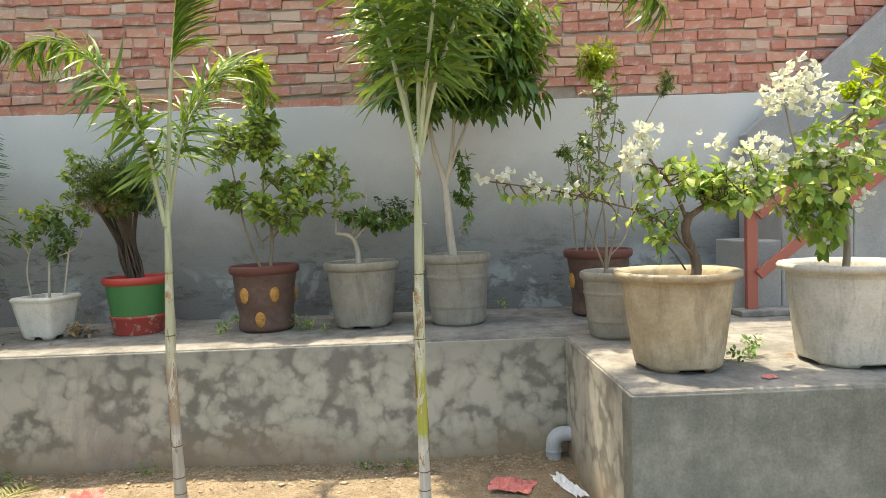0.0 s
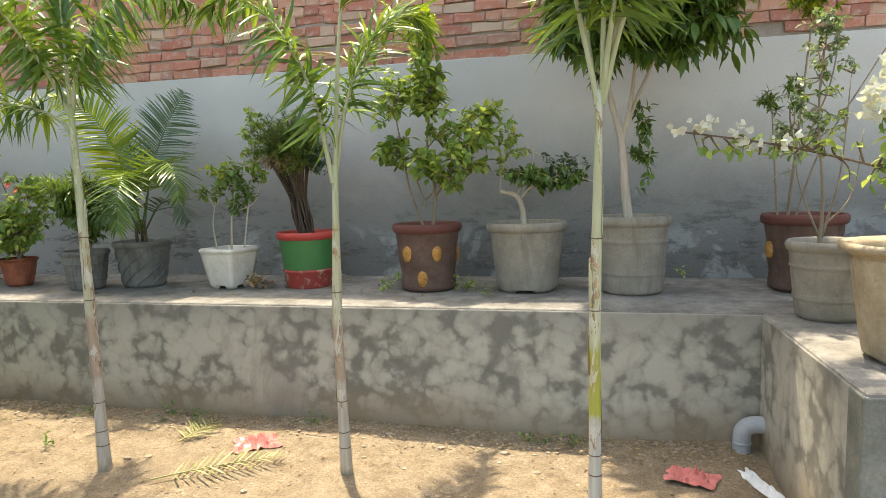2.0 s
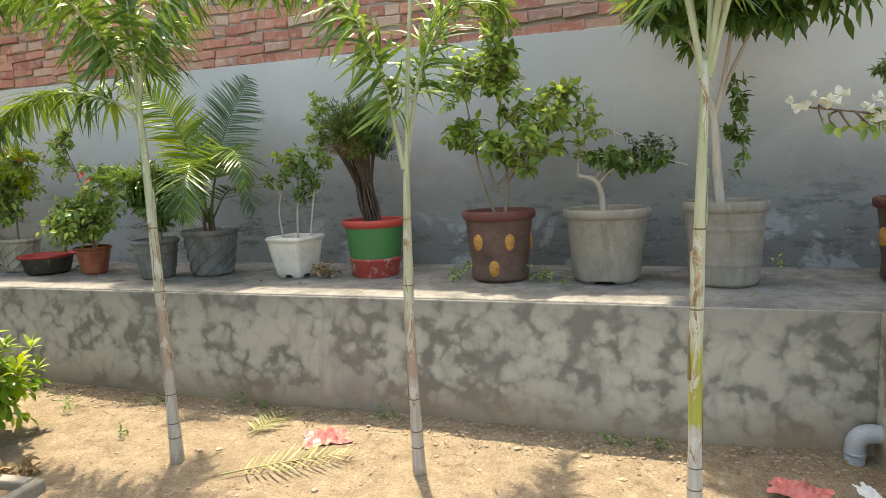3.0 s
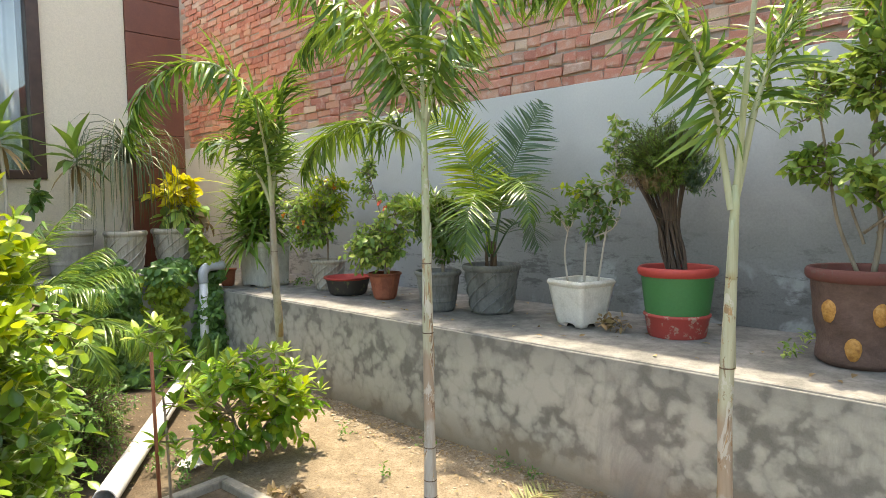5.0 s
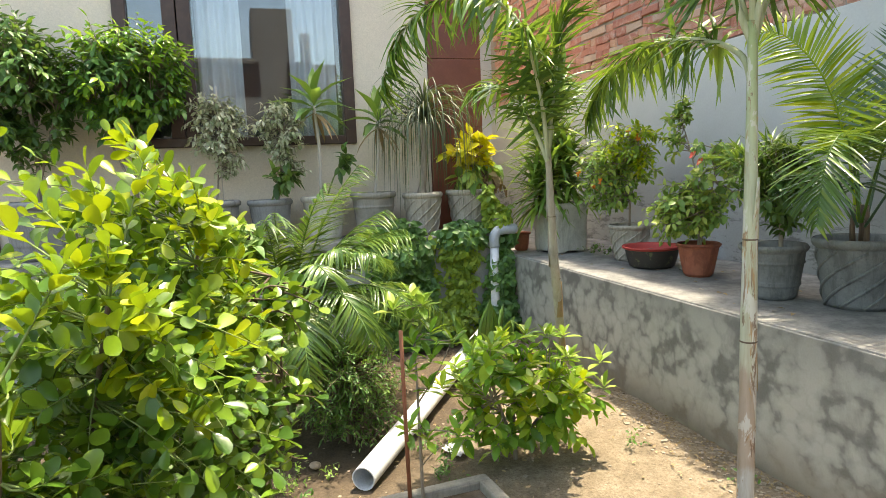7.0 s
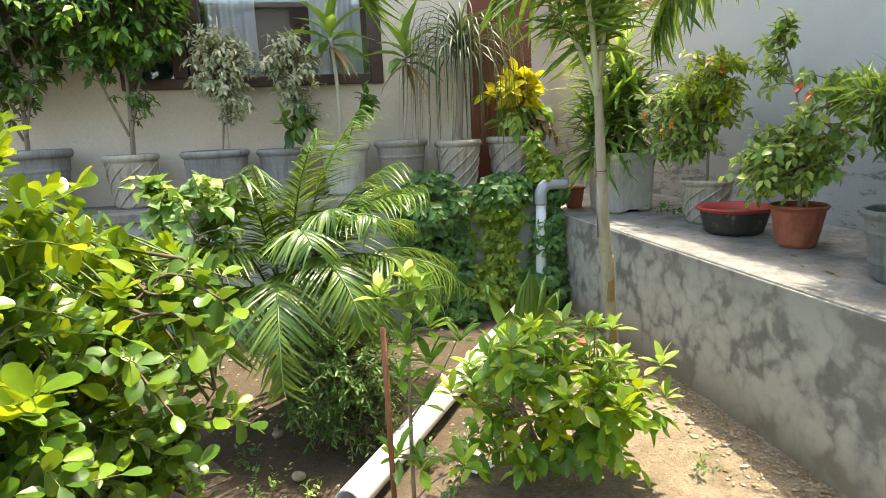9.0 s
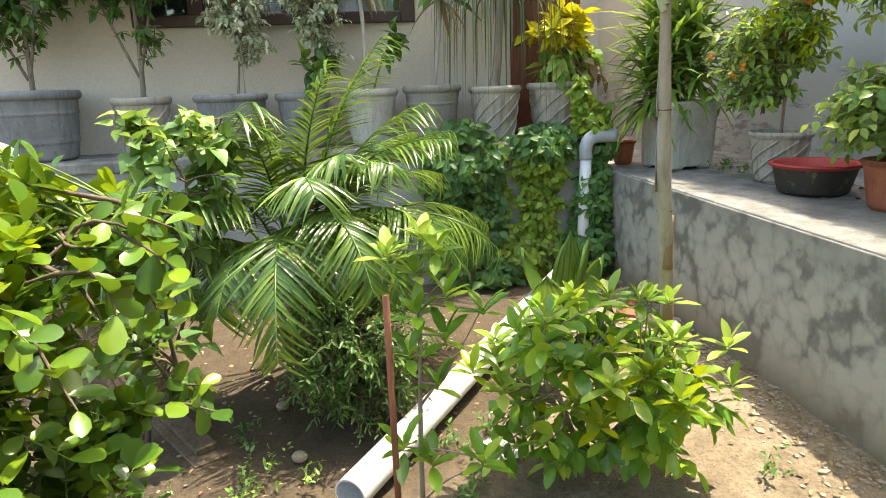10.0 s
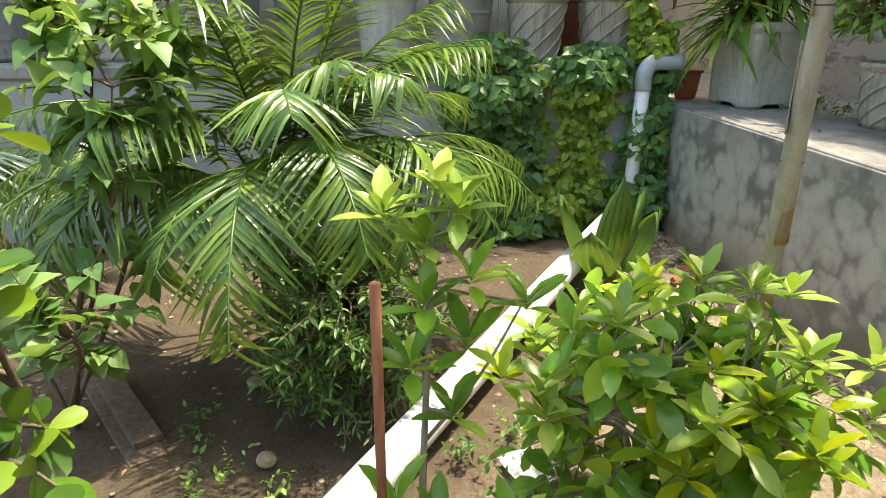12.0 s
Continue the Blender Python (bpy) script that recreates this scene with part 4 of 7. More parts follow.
# ---- garden palms ----
def garden_palm(label, path, r0, fronds, skin=None):
    """A slender young palm: ringed stem, sheath scars, arching feather leaves."""
    p = thing("garden_palm", label, "palm tree", path[0], group="row of young palms")
    base = Vector(path[0])
    pts = [Vector(q) - base for q in path]
    fine = []
    for i in range(len(pts) - 1):
        for k in range(10):
            fine.append(pts[i].lerp(pts[i + 1], k / 10))
    fine.append(pts[-1])
    top = fine[-1].z
    rad = [r0 * (1.25 - 0.35 * min(1, q.z / 0.4)) * (1 - 0.45 * max(0, (q.z - 0.9) / (top - 0.9))) for q in fine]
    g = Geo()
    tube(g, fine, rad, 14)
    stem = part("stem", g, skin or M["palm"], p)
    for z in (0.12, 0.23, 0.36, 0.9, 1.22):
        q = min(fine, key=lambda s: abs(s.z - z))
        g = Geo()
        rr = rad[fine.index(q)]
        tube(g, [q + Vector((0, 0, -0.002)), q + Vector((0, 0, 0.0005)), q + Vector((0, 0, 0.003))], [rr + 0.0004, rr + 0.0016, rr + 0.0004], 14)
        part("leaf_scar", g, M["bark_dark"], stem)
    # papery sheath remains clinging to the stem
    for k in range(4):
        z = 0.5 + 0.26 * k
        q = min(fine, key=lambda s: abs(s.z - z))
        g = Geo()
        a0 = rng.random() * 6.28
        rr = rad[fine.index(q)] + 0.004
        vs, fs = [], []
        for i in range(7):
            for j in range(5):
                a = a0 + (j - 2) * 0.42 * (1 - i / 8)
                fl = 0.002 * (i / 6) ** 2
                vs.append((q.x + (rr + fl) * math.cos(a), q.y + (rr + fl) * math.sin(a), q.z - 0.08 + 0.032 * i))
        for i in range(6):
            for j in range(4):
                fs.append((i * 5 + j, i * 5 + j + 1, (i + 1) * 5 + j + 1, (i + 1) * 5 + j))
        s = part("sheath", g.add(vs, fs), M["dry"] if k < 2 else (skin or M["palm"]), stem, "papery old leaf sheath")
        s.modifiers.new("thick", "SOLIDIFY").thickness = 0.002
    for ctrl, ll, dr, feather, closed in fronds:
        rib_frond(p, [Vector(q) - base for q in ctrl], ll * 0.9, M["leaf_palm"], 84, 0.2 if closed < 1 else 0.5, 0.0195, 0.012, dr * 1.6, feather, closed, shape=ARCHED, stalk=M["petiole"])
    return p


garden_palm("slender young palm with yellow-green ringed stem, full crown", [(-0.06, 3.50, -0.02), (-0.06, 3.50, 0.8), (-0.04, 3.5, 1.74)], 0.026,
            [([(-0.04, 3.5, 1.66), (-0.10, 3.5, 1.95), (-0.18, 3.48, 2.3), (-0.36, 3.42, 2.7), (-0.68, 3.35, 2.9), (-0.95, 3.3, 2.78)], 0.33, 0.3, 0.7, 0),
             ([(-0.03, 3.5, 1.7), (-0.02, 3.5, 2.2), (0.0, 3.5, 2.75), (0.05, 3.5, 3.2)], 0.28, 0.0, 0.1, 2.5),
             ([(-0.03, 3.5, 1.68), (0.05, 3.5, 2.0), (0.22, 3.48, 2.4), (0.5, 3.45, 2.62), (0.8, 3.42, 2.5), (1.0, 3.4, 2.24)], 0.33, 0.4, 0.7, 0),
             ([(-0.04, 3.5, 1.7), (0.04, 3.56, 2.05), (0.16, 3.7, 2.5), (0.34, 3.9, 2.85), (0.55, 4.1, 2.9)], 0.34, 0.25, 0.8, 0),
             ([(-0.05, 3.5, 1.68), (-0.09, 3.58, 2.0), (-0.12, 3.76, 2.4), (-0.12, 4.02, 2.7), (-0.1, 4.3, 2.7)], 0.34, 0.3, 0.8, 0),
             ([(-0.03, 3.5, 1.72), (0.02, 3.45, 2.1), (0.1, 3.3, 2.6), (0.15, 3.0, 2.95)], 0.32, 0.3, 0.7, 0)], M["palm_green"])
garden_palm("slender young palm with pale ringed stem and one long arching leaf", [(-1.245, 3.79, -0.02), (-1.26, 3.79, 0.75), (-1.24, 3.8, 1.5)], 0.026,
            [([(-1.25, 3.79, 1.42), (-1.31, 3.79, 1.76), (-1.40, 3.78, 2.0), (-1.54, 3.77, 2.2), (-1.70, 3.76, 2.29), (-1.85, 3.75, 2.24)], 0.24, 0.4, 0.8, 0),
             ([(-1.24, 3.8, 1.45), (-1.2, 3.8, 2.0), (-1.14, 3.8, 2.5), (-1.1, 3.8, 2.9)], 0.24, 0.0, 0.1, 3.0),
             ([(-1.24, 3.8, 1.45), (-1.19, 3.9, 1.85), (-1.1, 4.1, 2.15), (-1.02, 4.4, 2.3), (-0.98, 4.7, 2.25)], 0.24, 0.1, 0.9, 0)])
garden_palm("slender young palm with scarred stem and one low arching leaf", [(-2.49, 3.62, -0.02), (-2.56, 3.69, 0.7), (-2.605, 3.73, 1.5), (-2.63, 3.75, 1.85)], 0.028,
            [([(-2.61, 3.74, 1.62), (-2.70, 3.76, 1.77), (-2.98, 3.78, 1.87), (-3.3, 3.8, 1.89), (-3.6, 3.82, 1.80), (-3.78, 3.83, 1.66)], 0.20, 0.5, 0.8, 0),
             ([(-2.63, 3.75, 1.78), (-2.74, 3.75, 2.05), (-2.95, 3.72, 2.32), (-3.25, 3.7, 2.42), (-3.55, 3.68, 2.3)], 0.28, 0.6, 0.7, 0),
             ([(-2.63, 3.75, 1.8), (-2.58, 3.78, 2.05), (-2.45, 3.85, 2.35), (-2.25, 3.92, 2.45), (-2.05, 4.0, 2.35)], 0.27, 0.6, 0.7, 0),
             ([(-2.63, 3.75, 1.8), (-2.63, 3.74, 2.3), (-2.6, 3.72, 2.9)], 0.26, 0.1, 0.5, 0.7),
             ([(-2.63, 3.75, 1.78), (-2.70, 3.66, 2.05), (-2.78, 3.42, 2.35), (-2.84, 3.1, 2.45)], 0.28, 0.5, 0.7, 0),
             ([(-2.63, 3.75, 1.78), (-2.66, 3.86, 2.0), (-2.72, 4.05, 2.25), (-2.78, 4.35, 2.35)], 0.27, 0.5, 0.7, 0)])
garden_palm("slender young palm with grey leaning stem and arching crown", [(-4.3, 3.97, -0.02), (-4.06, 3.82, 0.5), (-3.87, 3.69, 0.95), (-3.72, 3.59, 1.55)], 0.027,
            [([(-3.72, 3.59, 1.5), (-3.72, 3.545, 1.9), (-3.72, 3.44, 2.11), (-3.722, 3.258, 2.21), (-3.724, 3.024, 2.14), (-3.724, 2.88, 1.98), (-3.725, 2.8, 1.78)], 0.22, 0.5, 0.85, 0),
             ([(-3.72, 3.59, 1.5), (-3.71, 3.62, 1.75), (-3.68, 3.64, 2.0), (-3.62, 3.66, 2.2)], 0.22, 0.0, 0.6, 0.5),
             ([(-3.72, 3.59, 1.48), (-3.78, 3.66, 1.68), (-3.9, 3.76, 1.84), (-4.08, 3.86, 1.86)], 0.20, 0.08, 0.8, 0),
             ([(-3.72, 3.59, 1.48), (-3.68, 3.55, 1.7), (-3.6, 3.46, 1.92), (-3.46, 3.36, 2.02)], 0.20, 0.08, 0.8, 0),
             ([(-3.72, 3.59, 1.46), (-3.76, 3.52, 1.66), (-3.84, 3.42, 1.82), (-3.96, 3.3, 1.82)], 0.20, 0.08, 0.8, 0)], M["palm_grey"])


# ---- plants in pots ----
def wpart(name, geo, material, parent, label="", kind=""):
    """A part given in world places, set under a thing that stands at its base."""
    o = parent.matrix_basis.translation
    geo.v = [(x - o.x, y - o.y, z - o.z) for x, y, z in geo.v]
    return part(name, geo, material, parent, label, kind=kind)


def plant(name, label, category, stems, bark, crowns, group=""):
    """stems: (points, radius at foot, at tip), a part each. crowns: dicts with centre, radii, twigs, leaf settings, one foliage part each."""
    p = thing(name, label, category, stems[0][0][0], group=group)
    roots = []
    for pts, r0, r1 in stems:
        line = smooth_path(pts)
        g = Geo()
        k = len(line)
        tube(g, line, [r0 + (r1 - r0) * i / (k - 1) * (1 + 0.15 * math.sin(i * 1.7)) for i in range(k)], 8)
        wpart("stem", g, bark, p)
        roots += line[k // 3 :]
    for c in crowns:
        tw, lf = Geo(), Geo()
        tips = in_crown(c["twigs"], c["centre"], c["radii"], c.get("shell", 0.35))
        rt = c.get("roots", roots)
        leafy(tw, lf, c.get("shape", OVATE), tips, rt, c.get("per", 8), c.get("size", 0.06), c.get("ratio", 0.5), c.get("along", 0.55), c.get("twig_r", 0.0028), c.get("droop", 0.2), c.get("sag", 0.1), c.get("jitter", 0.35), spread=c.get("spread", 1.0))
        if not c.get("no_twigs"):
            wpart("branchwork", tw, c.get("twig_mat", bark), p, kind="stuff")
        wpart(c.get("part", "foliage"), lf, c["leaf"], p, c.get("label", ""), "stuff")
    return p


# shrub in the white square pot
plant("potted_shrub", "thin open shrub on three bare stems in a white pot", "shrub",
      [([(-2.50, 4.93, 0.95), (-2.49, 4.93, 1.15), (-2.47, 4.94, 1.32), (-2.42, 4.95, 1.5)], 0.009, 0.004), ([(-2.60, 4.92, 0.95), (-2.62, 4.91, 1.15), (-2.60, 4.92, 1.30)], 0.007, 0.003), ([(-2.41, 4.93, 0.95), (-2.38, 4.95, 1.2), (-2.32, 4.97, 1.6), (-2.31, 4.97, 1.95)], 0.007, 0.002), ([(-2.44, 4.95, 1.25), (-2.30, 4.95, 1.33), (-2.24, 4.95, 1.6)], 0.005, 0.002)], M["bark_pale"],
      [dict(centre=(-2.48, 4.93, 1.40), radii=(0.24, 0.18, 0.15), twigs=44, per=9, size=0.05, leaf=M["leaf_dark"]),
       dict(centre=(-2.29, 4.95, 1.70), radii=(0.12, 0.10, 0.26), twigs=44, per=9, size=0.042, leaf=M["leaf_boug"]),
       dict(centre=(-2.5, 4.9, 1.52), radii=(0.16, 0.1, 0.08), twigs=10, per=7, size=0.05, leaf=M["leaf_lime"], part="young_foliage")])

# thuja in the red and green pot: many thin stems tied together under a bushy head
th = thing("potted_thuja", "clipped thuja with bare tied stems and bushy head", "shrub", (-1.93, 5.02, 1.05))
for k in range(56):
    a = k * 2.4
    r = 0.012 + 0.055 * (k % 7) / 7
    foot = np.array([-1.965 + 0.05 * math.cos(a), 5.02 + 0.05 * math.sin(a), 1.05])
    waist = np.array([-2.03 + r * 1.1 * math.cos(a), 5.02 + r * 1.1 * math.sin(a), 1.34 + 0.02 * rng.random()])
    head = np.array([-2.07 + r * 2.4 * math.cos(a), 5.01 + r * 2.4 * math.sin(a), 1.58])
    g = Geo()
    tube(g, smooth_path([foot, (foot + waist) / 2 + rng.normal(0, 0.012, 3), waist, head], 4), 0.0055, 5)
    wpart("stem", g, M["bark_black"], th)
g = Geo()
tube(g, [(-2.03 + 0.068 * math.cos(a), 5.02 + 0.068 * math.sin(a), 1.36 + 0.01 * math.sin(a * 2)) for a in np.linspace(0, 6.4, 20)], 0.003, 5)
wpart("tie_wire", g, M["bark_black"], th)
tips = in_crown(620, (-2.05, 5.0, 1.70), (0.25, 0.2, 0.21), 0.3)
tw, lf, dry = Geo(), Geo(), Geo()
leafy(tw, lf, NEEDLE, tips, [(-2.0, 5.0, 1.55), (-2.06, 5.0, 1.62), (-1.96, 5.02, 1.64)], 38, 0.028, 0.13, 0.6, 0.002, 0.0, 0.1, 0.5)
wpart("branchwork", tw, M["bark_black"], th)
wpart("foliage", lf, M["leaf_thuja"], th)
tips = in_crown(60, (-1.83, 5.0, 1.62), (0.12, 0.12, 0.14), 0.3)
tw, lf = Geo(), Geo()
leafy(tw, lf, NEEDLE, tips, [(-1.95, 5.0, 1.55)], 16, 0.03, 0.2, 0.6, 0.0015, 0.2, 0.0, 0.5)
wpart("foliage", lf, M["leaf_bluepalm"], th)
lf = Geo()
leafy(Geo(), lf, NEEDLE, in_crown(90, (-2.1, 4.93, 1.58), (0.17, 0.12, 0.07), 0.3), [(-2.05, 5.0, 1.52)], 20, 0.028, 0.14, 0.6, 0.0015, 0.3, 0.0, 0.5)
wpart("dead_foliage", lf, M["dry"], th, "browned inner needles")

# bougainvillea in the stump pot
plant("potted_bougainvillea", "leafy bougainvillea climbing tall from the stump pot", "shrub",
      [([(-1.06, 4.95, 1.12), (-1.04, 4.95, 1.35), (-1.08, 4.94, 1.62), (-1.06, 4.95, 1.95), (-1.10, 4.95, 2.35)], 0.013, 0.004), ([(-1.12, 4.95, 1.12), (-1.20, 4.94, 1.35), (-1.24, 4.93, 1.6), (-1.3, 4.93, 1.95)], 0.010, 0.004), ([(-1.05, 4.95, 1.3), (-0.9, 4.94, 1.5), (-0.72, 4.93, 1.78)], 0.008, 0.003), ([(-1.1, 4.94, 1.3), (-0.95, 4.90, 1.42), (-0.78, 4.88, 1.5)], 0.007, 0.003), ([(-1.1, 4.95, 1.25), (-1.16, 4.95, 1.5), (-1.02, 4.95, 1.7)], 0.007, 0.004)], M["bark"],
      [dict(centre=(-1.06, 4.92, 2.0), radii=(0.15, 0.13, 0.32), twigs=46, per=8, size=0.060, ratio=0.6, droop=-0.05, leaf=M["leaf_boug"]),
       dict(centre=(-1.25, 4.92, 1.95), radii=(0.21, 0.15, 0.17), twigs=36, per=8, size=0.058, ratio=0.6, droop=-0.05, leaf=M["leaf_boug"]),
       dict(centre=(-0.76, 4.91, 1.75), radii=(0.25, 0.15, 0.17), twigs=40, per=8, size=0.058, ratio=0.6, droop=-0.05, leaf=M["leaf_boug"]),
       dict(centre=(-0.95, 4.88, 1.5), radii=(0.30, 0.16, 0.13), twigs=50, per=8, size=0.062, ratio=0.6, droop=-0.05, leaf=M["leaf_boug"]),
       dict(centre=(-1.28, 4.92, 1.6), radii=(0.17, 0.1, 0.1), twigs=20, per=7, size=0.06, ratio=0.6, droop=-0.05, leaf=M["leaf_mid"]),
       dict(centre=(-1.08, 4.93, 2.34), radii=(0.09, 0.08, 0.22), twigs=20, per=7, size=0.06, ratio=0.6, droop=-0.05, leaf=M["leaf_lime"], part="young_foliage")])

# bonsai-like shrub in the rough grey pot
plant("potted_bonsai", "crooked pale-stemmed bonsai shrub with flat crown", "shrub",
      [([(-0.48, 4.96, 1.12), (-0.485, 4.96, 1.22), (-0.52, 4.95, 1.31), (-0.62, 4.94, 1.34)], 0.021, 0.013), ([(-0.50, 4.95, 1.29), (-0.40, 4.95, 1.38), (-0.20, 4.95, 1.42), (-0.02, 4.95, 1.38)], 0.009, 0.003), ([(-0.62, 4.94, 1.34), (-0.60, 4.94, 1.48), (-0.52, 4.94, 1.7)], 0.007, 0.002), ([(-0.52, 4.95, 1.32), (-0.42, 4.95, 1.5), (-0.41, 4.95, 1.74)], 0.005, 0.002)], M["bark_pale"],
      [dict(centre=(-0.34, 4.94, 1.42), radii=(0.27, 0.17, 0.07), twigs=56, per=9, size=0.045, ratio=0.6, leaf=M["leaf_dark"]),
       dict(centre=(-0.24, 4.95, 1.5), radii=(0.14, 0.1, 0.08), twigs=18, per=8, size=0.04, ratio=0.6, leaf=M["leaf_bluepalm"]),
       dict(centre=(-0.56, 4.94, 1.55), radii=(0.12, 0.1, 0.15), twigs=18, per=7, size=0.045, ratio=0.6, leaf=M["leaf_boug"])])

# small tree in the banded pot
plant("potted_tree", "small tree with pale forked trunk and dense hanging crown", "tree",
      [([(0.15, 4.93, 1.12), (0.13, 4.93, 1.35), (0.11, 4.93, 1.62), (0.05, 4.92, 1.85), (0.0, 4.9, 2.15)], 0.030, 0.012), ([(0.11, 4.93, 1.60), (0.16, 4.92, 1.85), (0.2, 4.9, 2.2)], 0.016, 0.008), ([(0.11, 4.93, 1.62), (0.21, 4.93, 1.9), (0.38, 4.88, 2.25)], 0.014, 0.006), ([(0.10, 4.93, 1.66), (0.02, 4.9, 1.95), (-0.12, 4.85, 2.2)], 0.012, 0.006)], M["bark_pale"],
      [dict(centre=c, radii=r, twigs=n, per=11, size=0.115, ratio=0.3, shape=LANCE, droop=0.75, leaf=M[m], shell=0.35, along=0.45)
       for c, r, n, m in (((0.02, 4.82, 2.30), (0.34, 0.3, 0.26), 120, "leaf_dark"), ((0.45, 4.78, 2.34), (0.36, 0.3, 0.28), 130, "leaf_dark"), ((0.22, 4.72, 2.58), (0.48, 0.36, 0.3), 130, "leaf_mid"), ((-0.12, 4.78, 2.66), (0.3, 0.3, 0.3), 80, "leaf_mid"), ((0.58, 4.74, 2.62), (0.26, 0.28, 0.26), 70, "leaf_mid"), ((0.25, 4.8, 2.95), (0.5, 0.4, 0.3), 120, "leaf_dark"))]
      + [dict(centre=(0.24, 4.98, 1.6), radii=(0.07, 0.07, 0.28), twigs=22, per=8, size=0.055, ratio=0.45, leaf=M["leaf_dark"], roots=[(0.2, 5.0, 1.3), (0.21, 5.0, 1.5), (0.22, 5.0, 1.75)])])

# tall thin shrub in the dark stump pot, and one in the banded pot before it
plant("potted_shrub", "tall thin shrub with yellow-green tips in a stump pot", "shrub",
      [([(1.05, 5.06, 1.1), (1.08, 5.05, 1.5), (1.12, 5.05, 1.95), (1.16, 5.05, 2.4)], 0.011, 0.004), ([(1.08, 5.05, 1.1), (1.2, 5.05, 1.5), (1.42, 5.05, 1.9), (1.62, 5.05, 2.25)], 0.007, 0.003), ([(1.0, 5.05, 1.1), (0.97, 5.05, 1.5), (0.95, 5.05, 1.8)], 0.007, 0.003), ([(1.1, 5.05, 1.5), (1.25, 5.05, 1.9), (1.3, 5.05, 2.3)], 0.006, 0.003)], M["bark"],
      [dict(centre=(1.16, 5.02, 2.42), radii=(0.16, 0.14, 0.16), twigs=60, per=18, size=0.05, ratio=0.2, shape=NEEDLE, leaf=M["leaf_lime"], part="young_foliage"),
       dict(centre=(1.0, 5.02, 1.85), radii=(0.12, 0.1, 0.12), twigs=26, per=14, size=0.045, ratio=0.25, shape=NEEDLE, leaf=M["leaf_thuja"]),
       dict(centre=(1.62, 5.05, 2.27), radii=(0.07, 0.06, 0.09), twigs=18, per=16, size=0.045, ratio=0.18, shape=NEEDLE, leaf=M["leaf_thuja"])])
plant("potted_rose_bush", "leggy shrub with sparse small blue-green leaves", "shrub",
      [([(0.97, 4.27, 1.05), (0.98, 4.27, 1.3), (0.95, 4.27, 1.7), (0.98, 4.27, 2.1)], 0.010, 0.003), ([(0.98, 4.27, 1.1), (1.05, 4.27, 1.4), (1.08, 4.27, 1.85)], 0.007, 0.002), ([(0.97, 4.27, 1.1), (0.88, 4.27, 1.35), (0.84, 4.27, 1.6)], 0.006, 0.002), ([(0.98, 4.27, 1.15), (1.10, 4.27, 1.3), (1.14, 4.27, 1.6)], 0.005, 0.002)], M["bark"],
      [dict(centre=(0.98, 4.26, 2.0), radii=(0.13, 0.1, 0.17), twigs=40, per=8, size=0.027, ratio=0.6, leaf=M["leaf_rose"]),
       dict(centre=(0.86, 4.26, 1.6), radii=(0.14, 0.1, 0.2), twigs=40, per=8, size=0.027, ratio=0.6, leaf=M["leaf_rose"]),
       dict(centre=(1.0, 4.26, 1.72), radii=(0.14, 0.1, 0.2), twigs=20, per=7, size=0.027, ratio=0.6, leaf=M["leaf_boug"])])


# white bougainvillea on the platform
def blooms(parent, centres, count, spread):
    """Each centre is a flower cluster of papery bracts in threes."""
    for c in centres:
        g = Geo()
        pl, di, up, ln = [], [], [], []
        for p in in_crown(int(count * 2.2), c, spread, 0.2):
            d0 = rng.normal(size=3) + np.array([0, -0.5, 0.5])
            d0 /= np.linalg.norm(d0)
            s = np.cross(d0, rng.normal(size=3))
            s /= np.linalg.norm(s)
            for k in range(3):
                a = k * 2.094
                o = s * math.cos(a) + np.cross(d0, s) * math.sin(a)
                pl.append(p)
                di.append(d0 * 0.75 + o)
                up.append(d0)
                ln.append(0.024 + 0.010 * rng.random())
        ln = np.array(ln)
        scatter(g, BRACT, pl, di, up, ln, ln * 0.75)
        wpart("bloom", g, M["bract"], parent, "cluster of white papery bracts", "stuff")


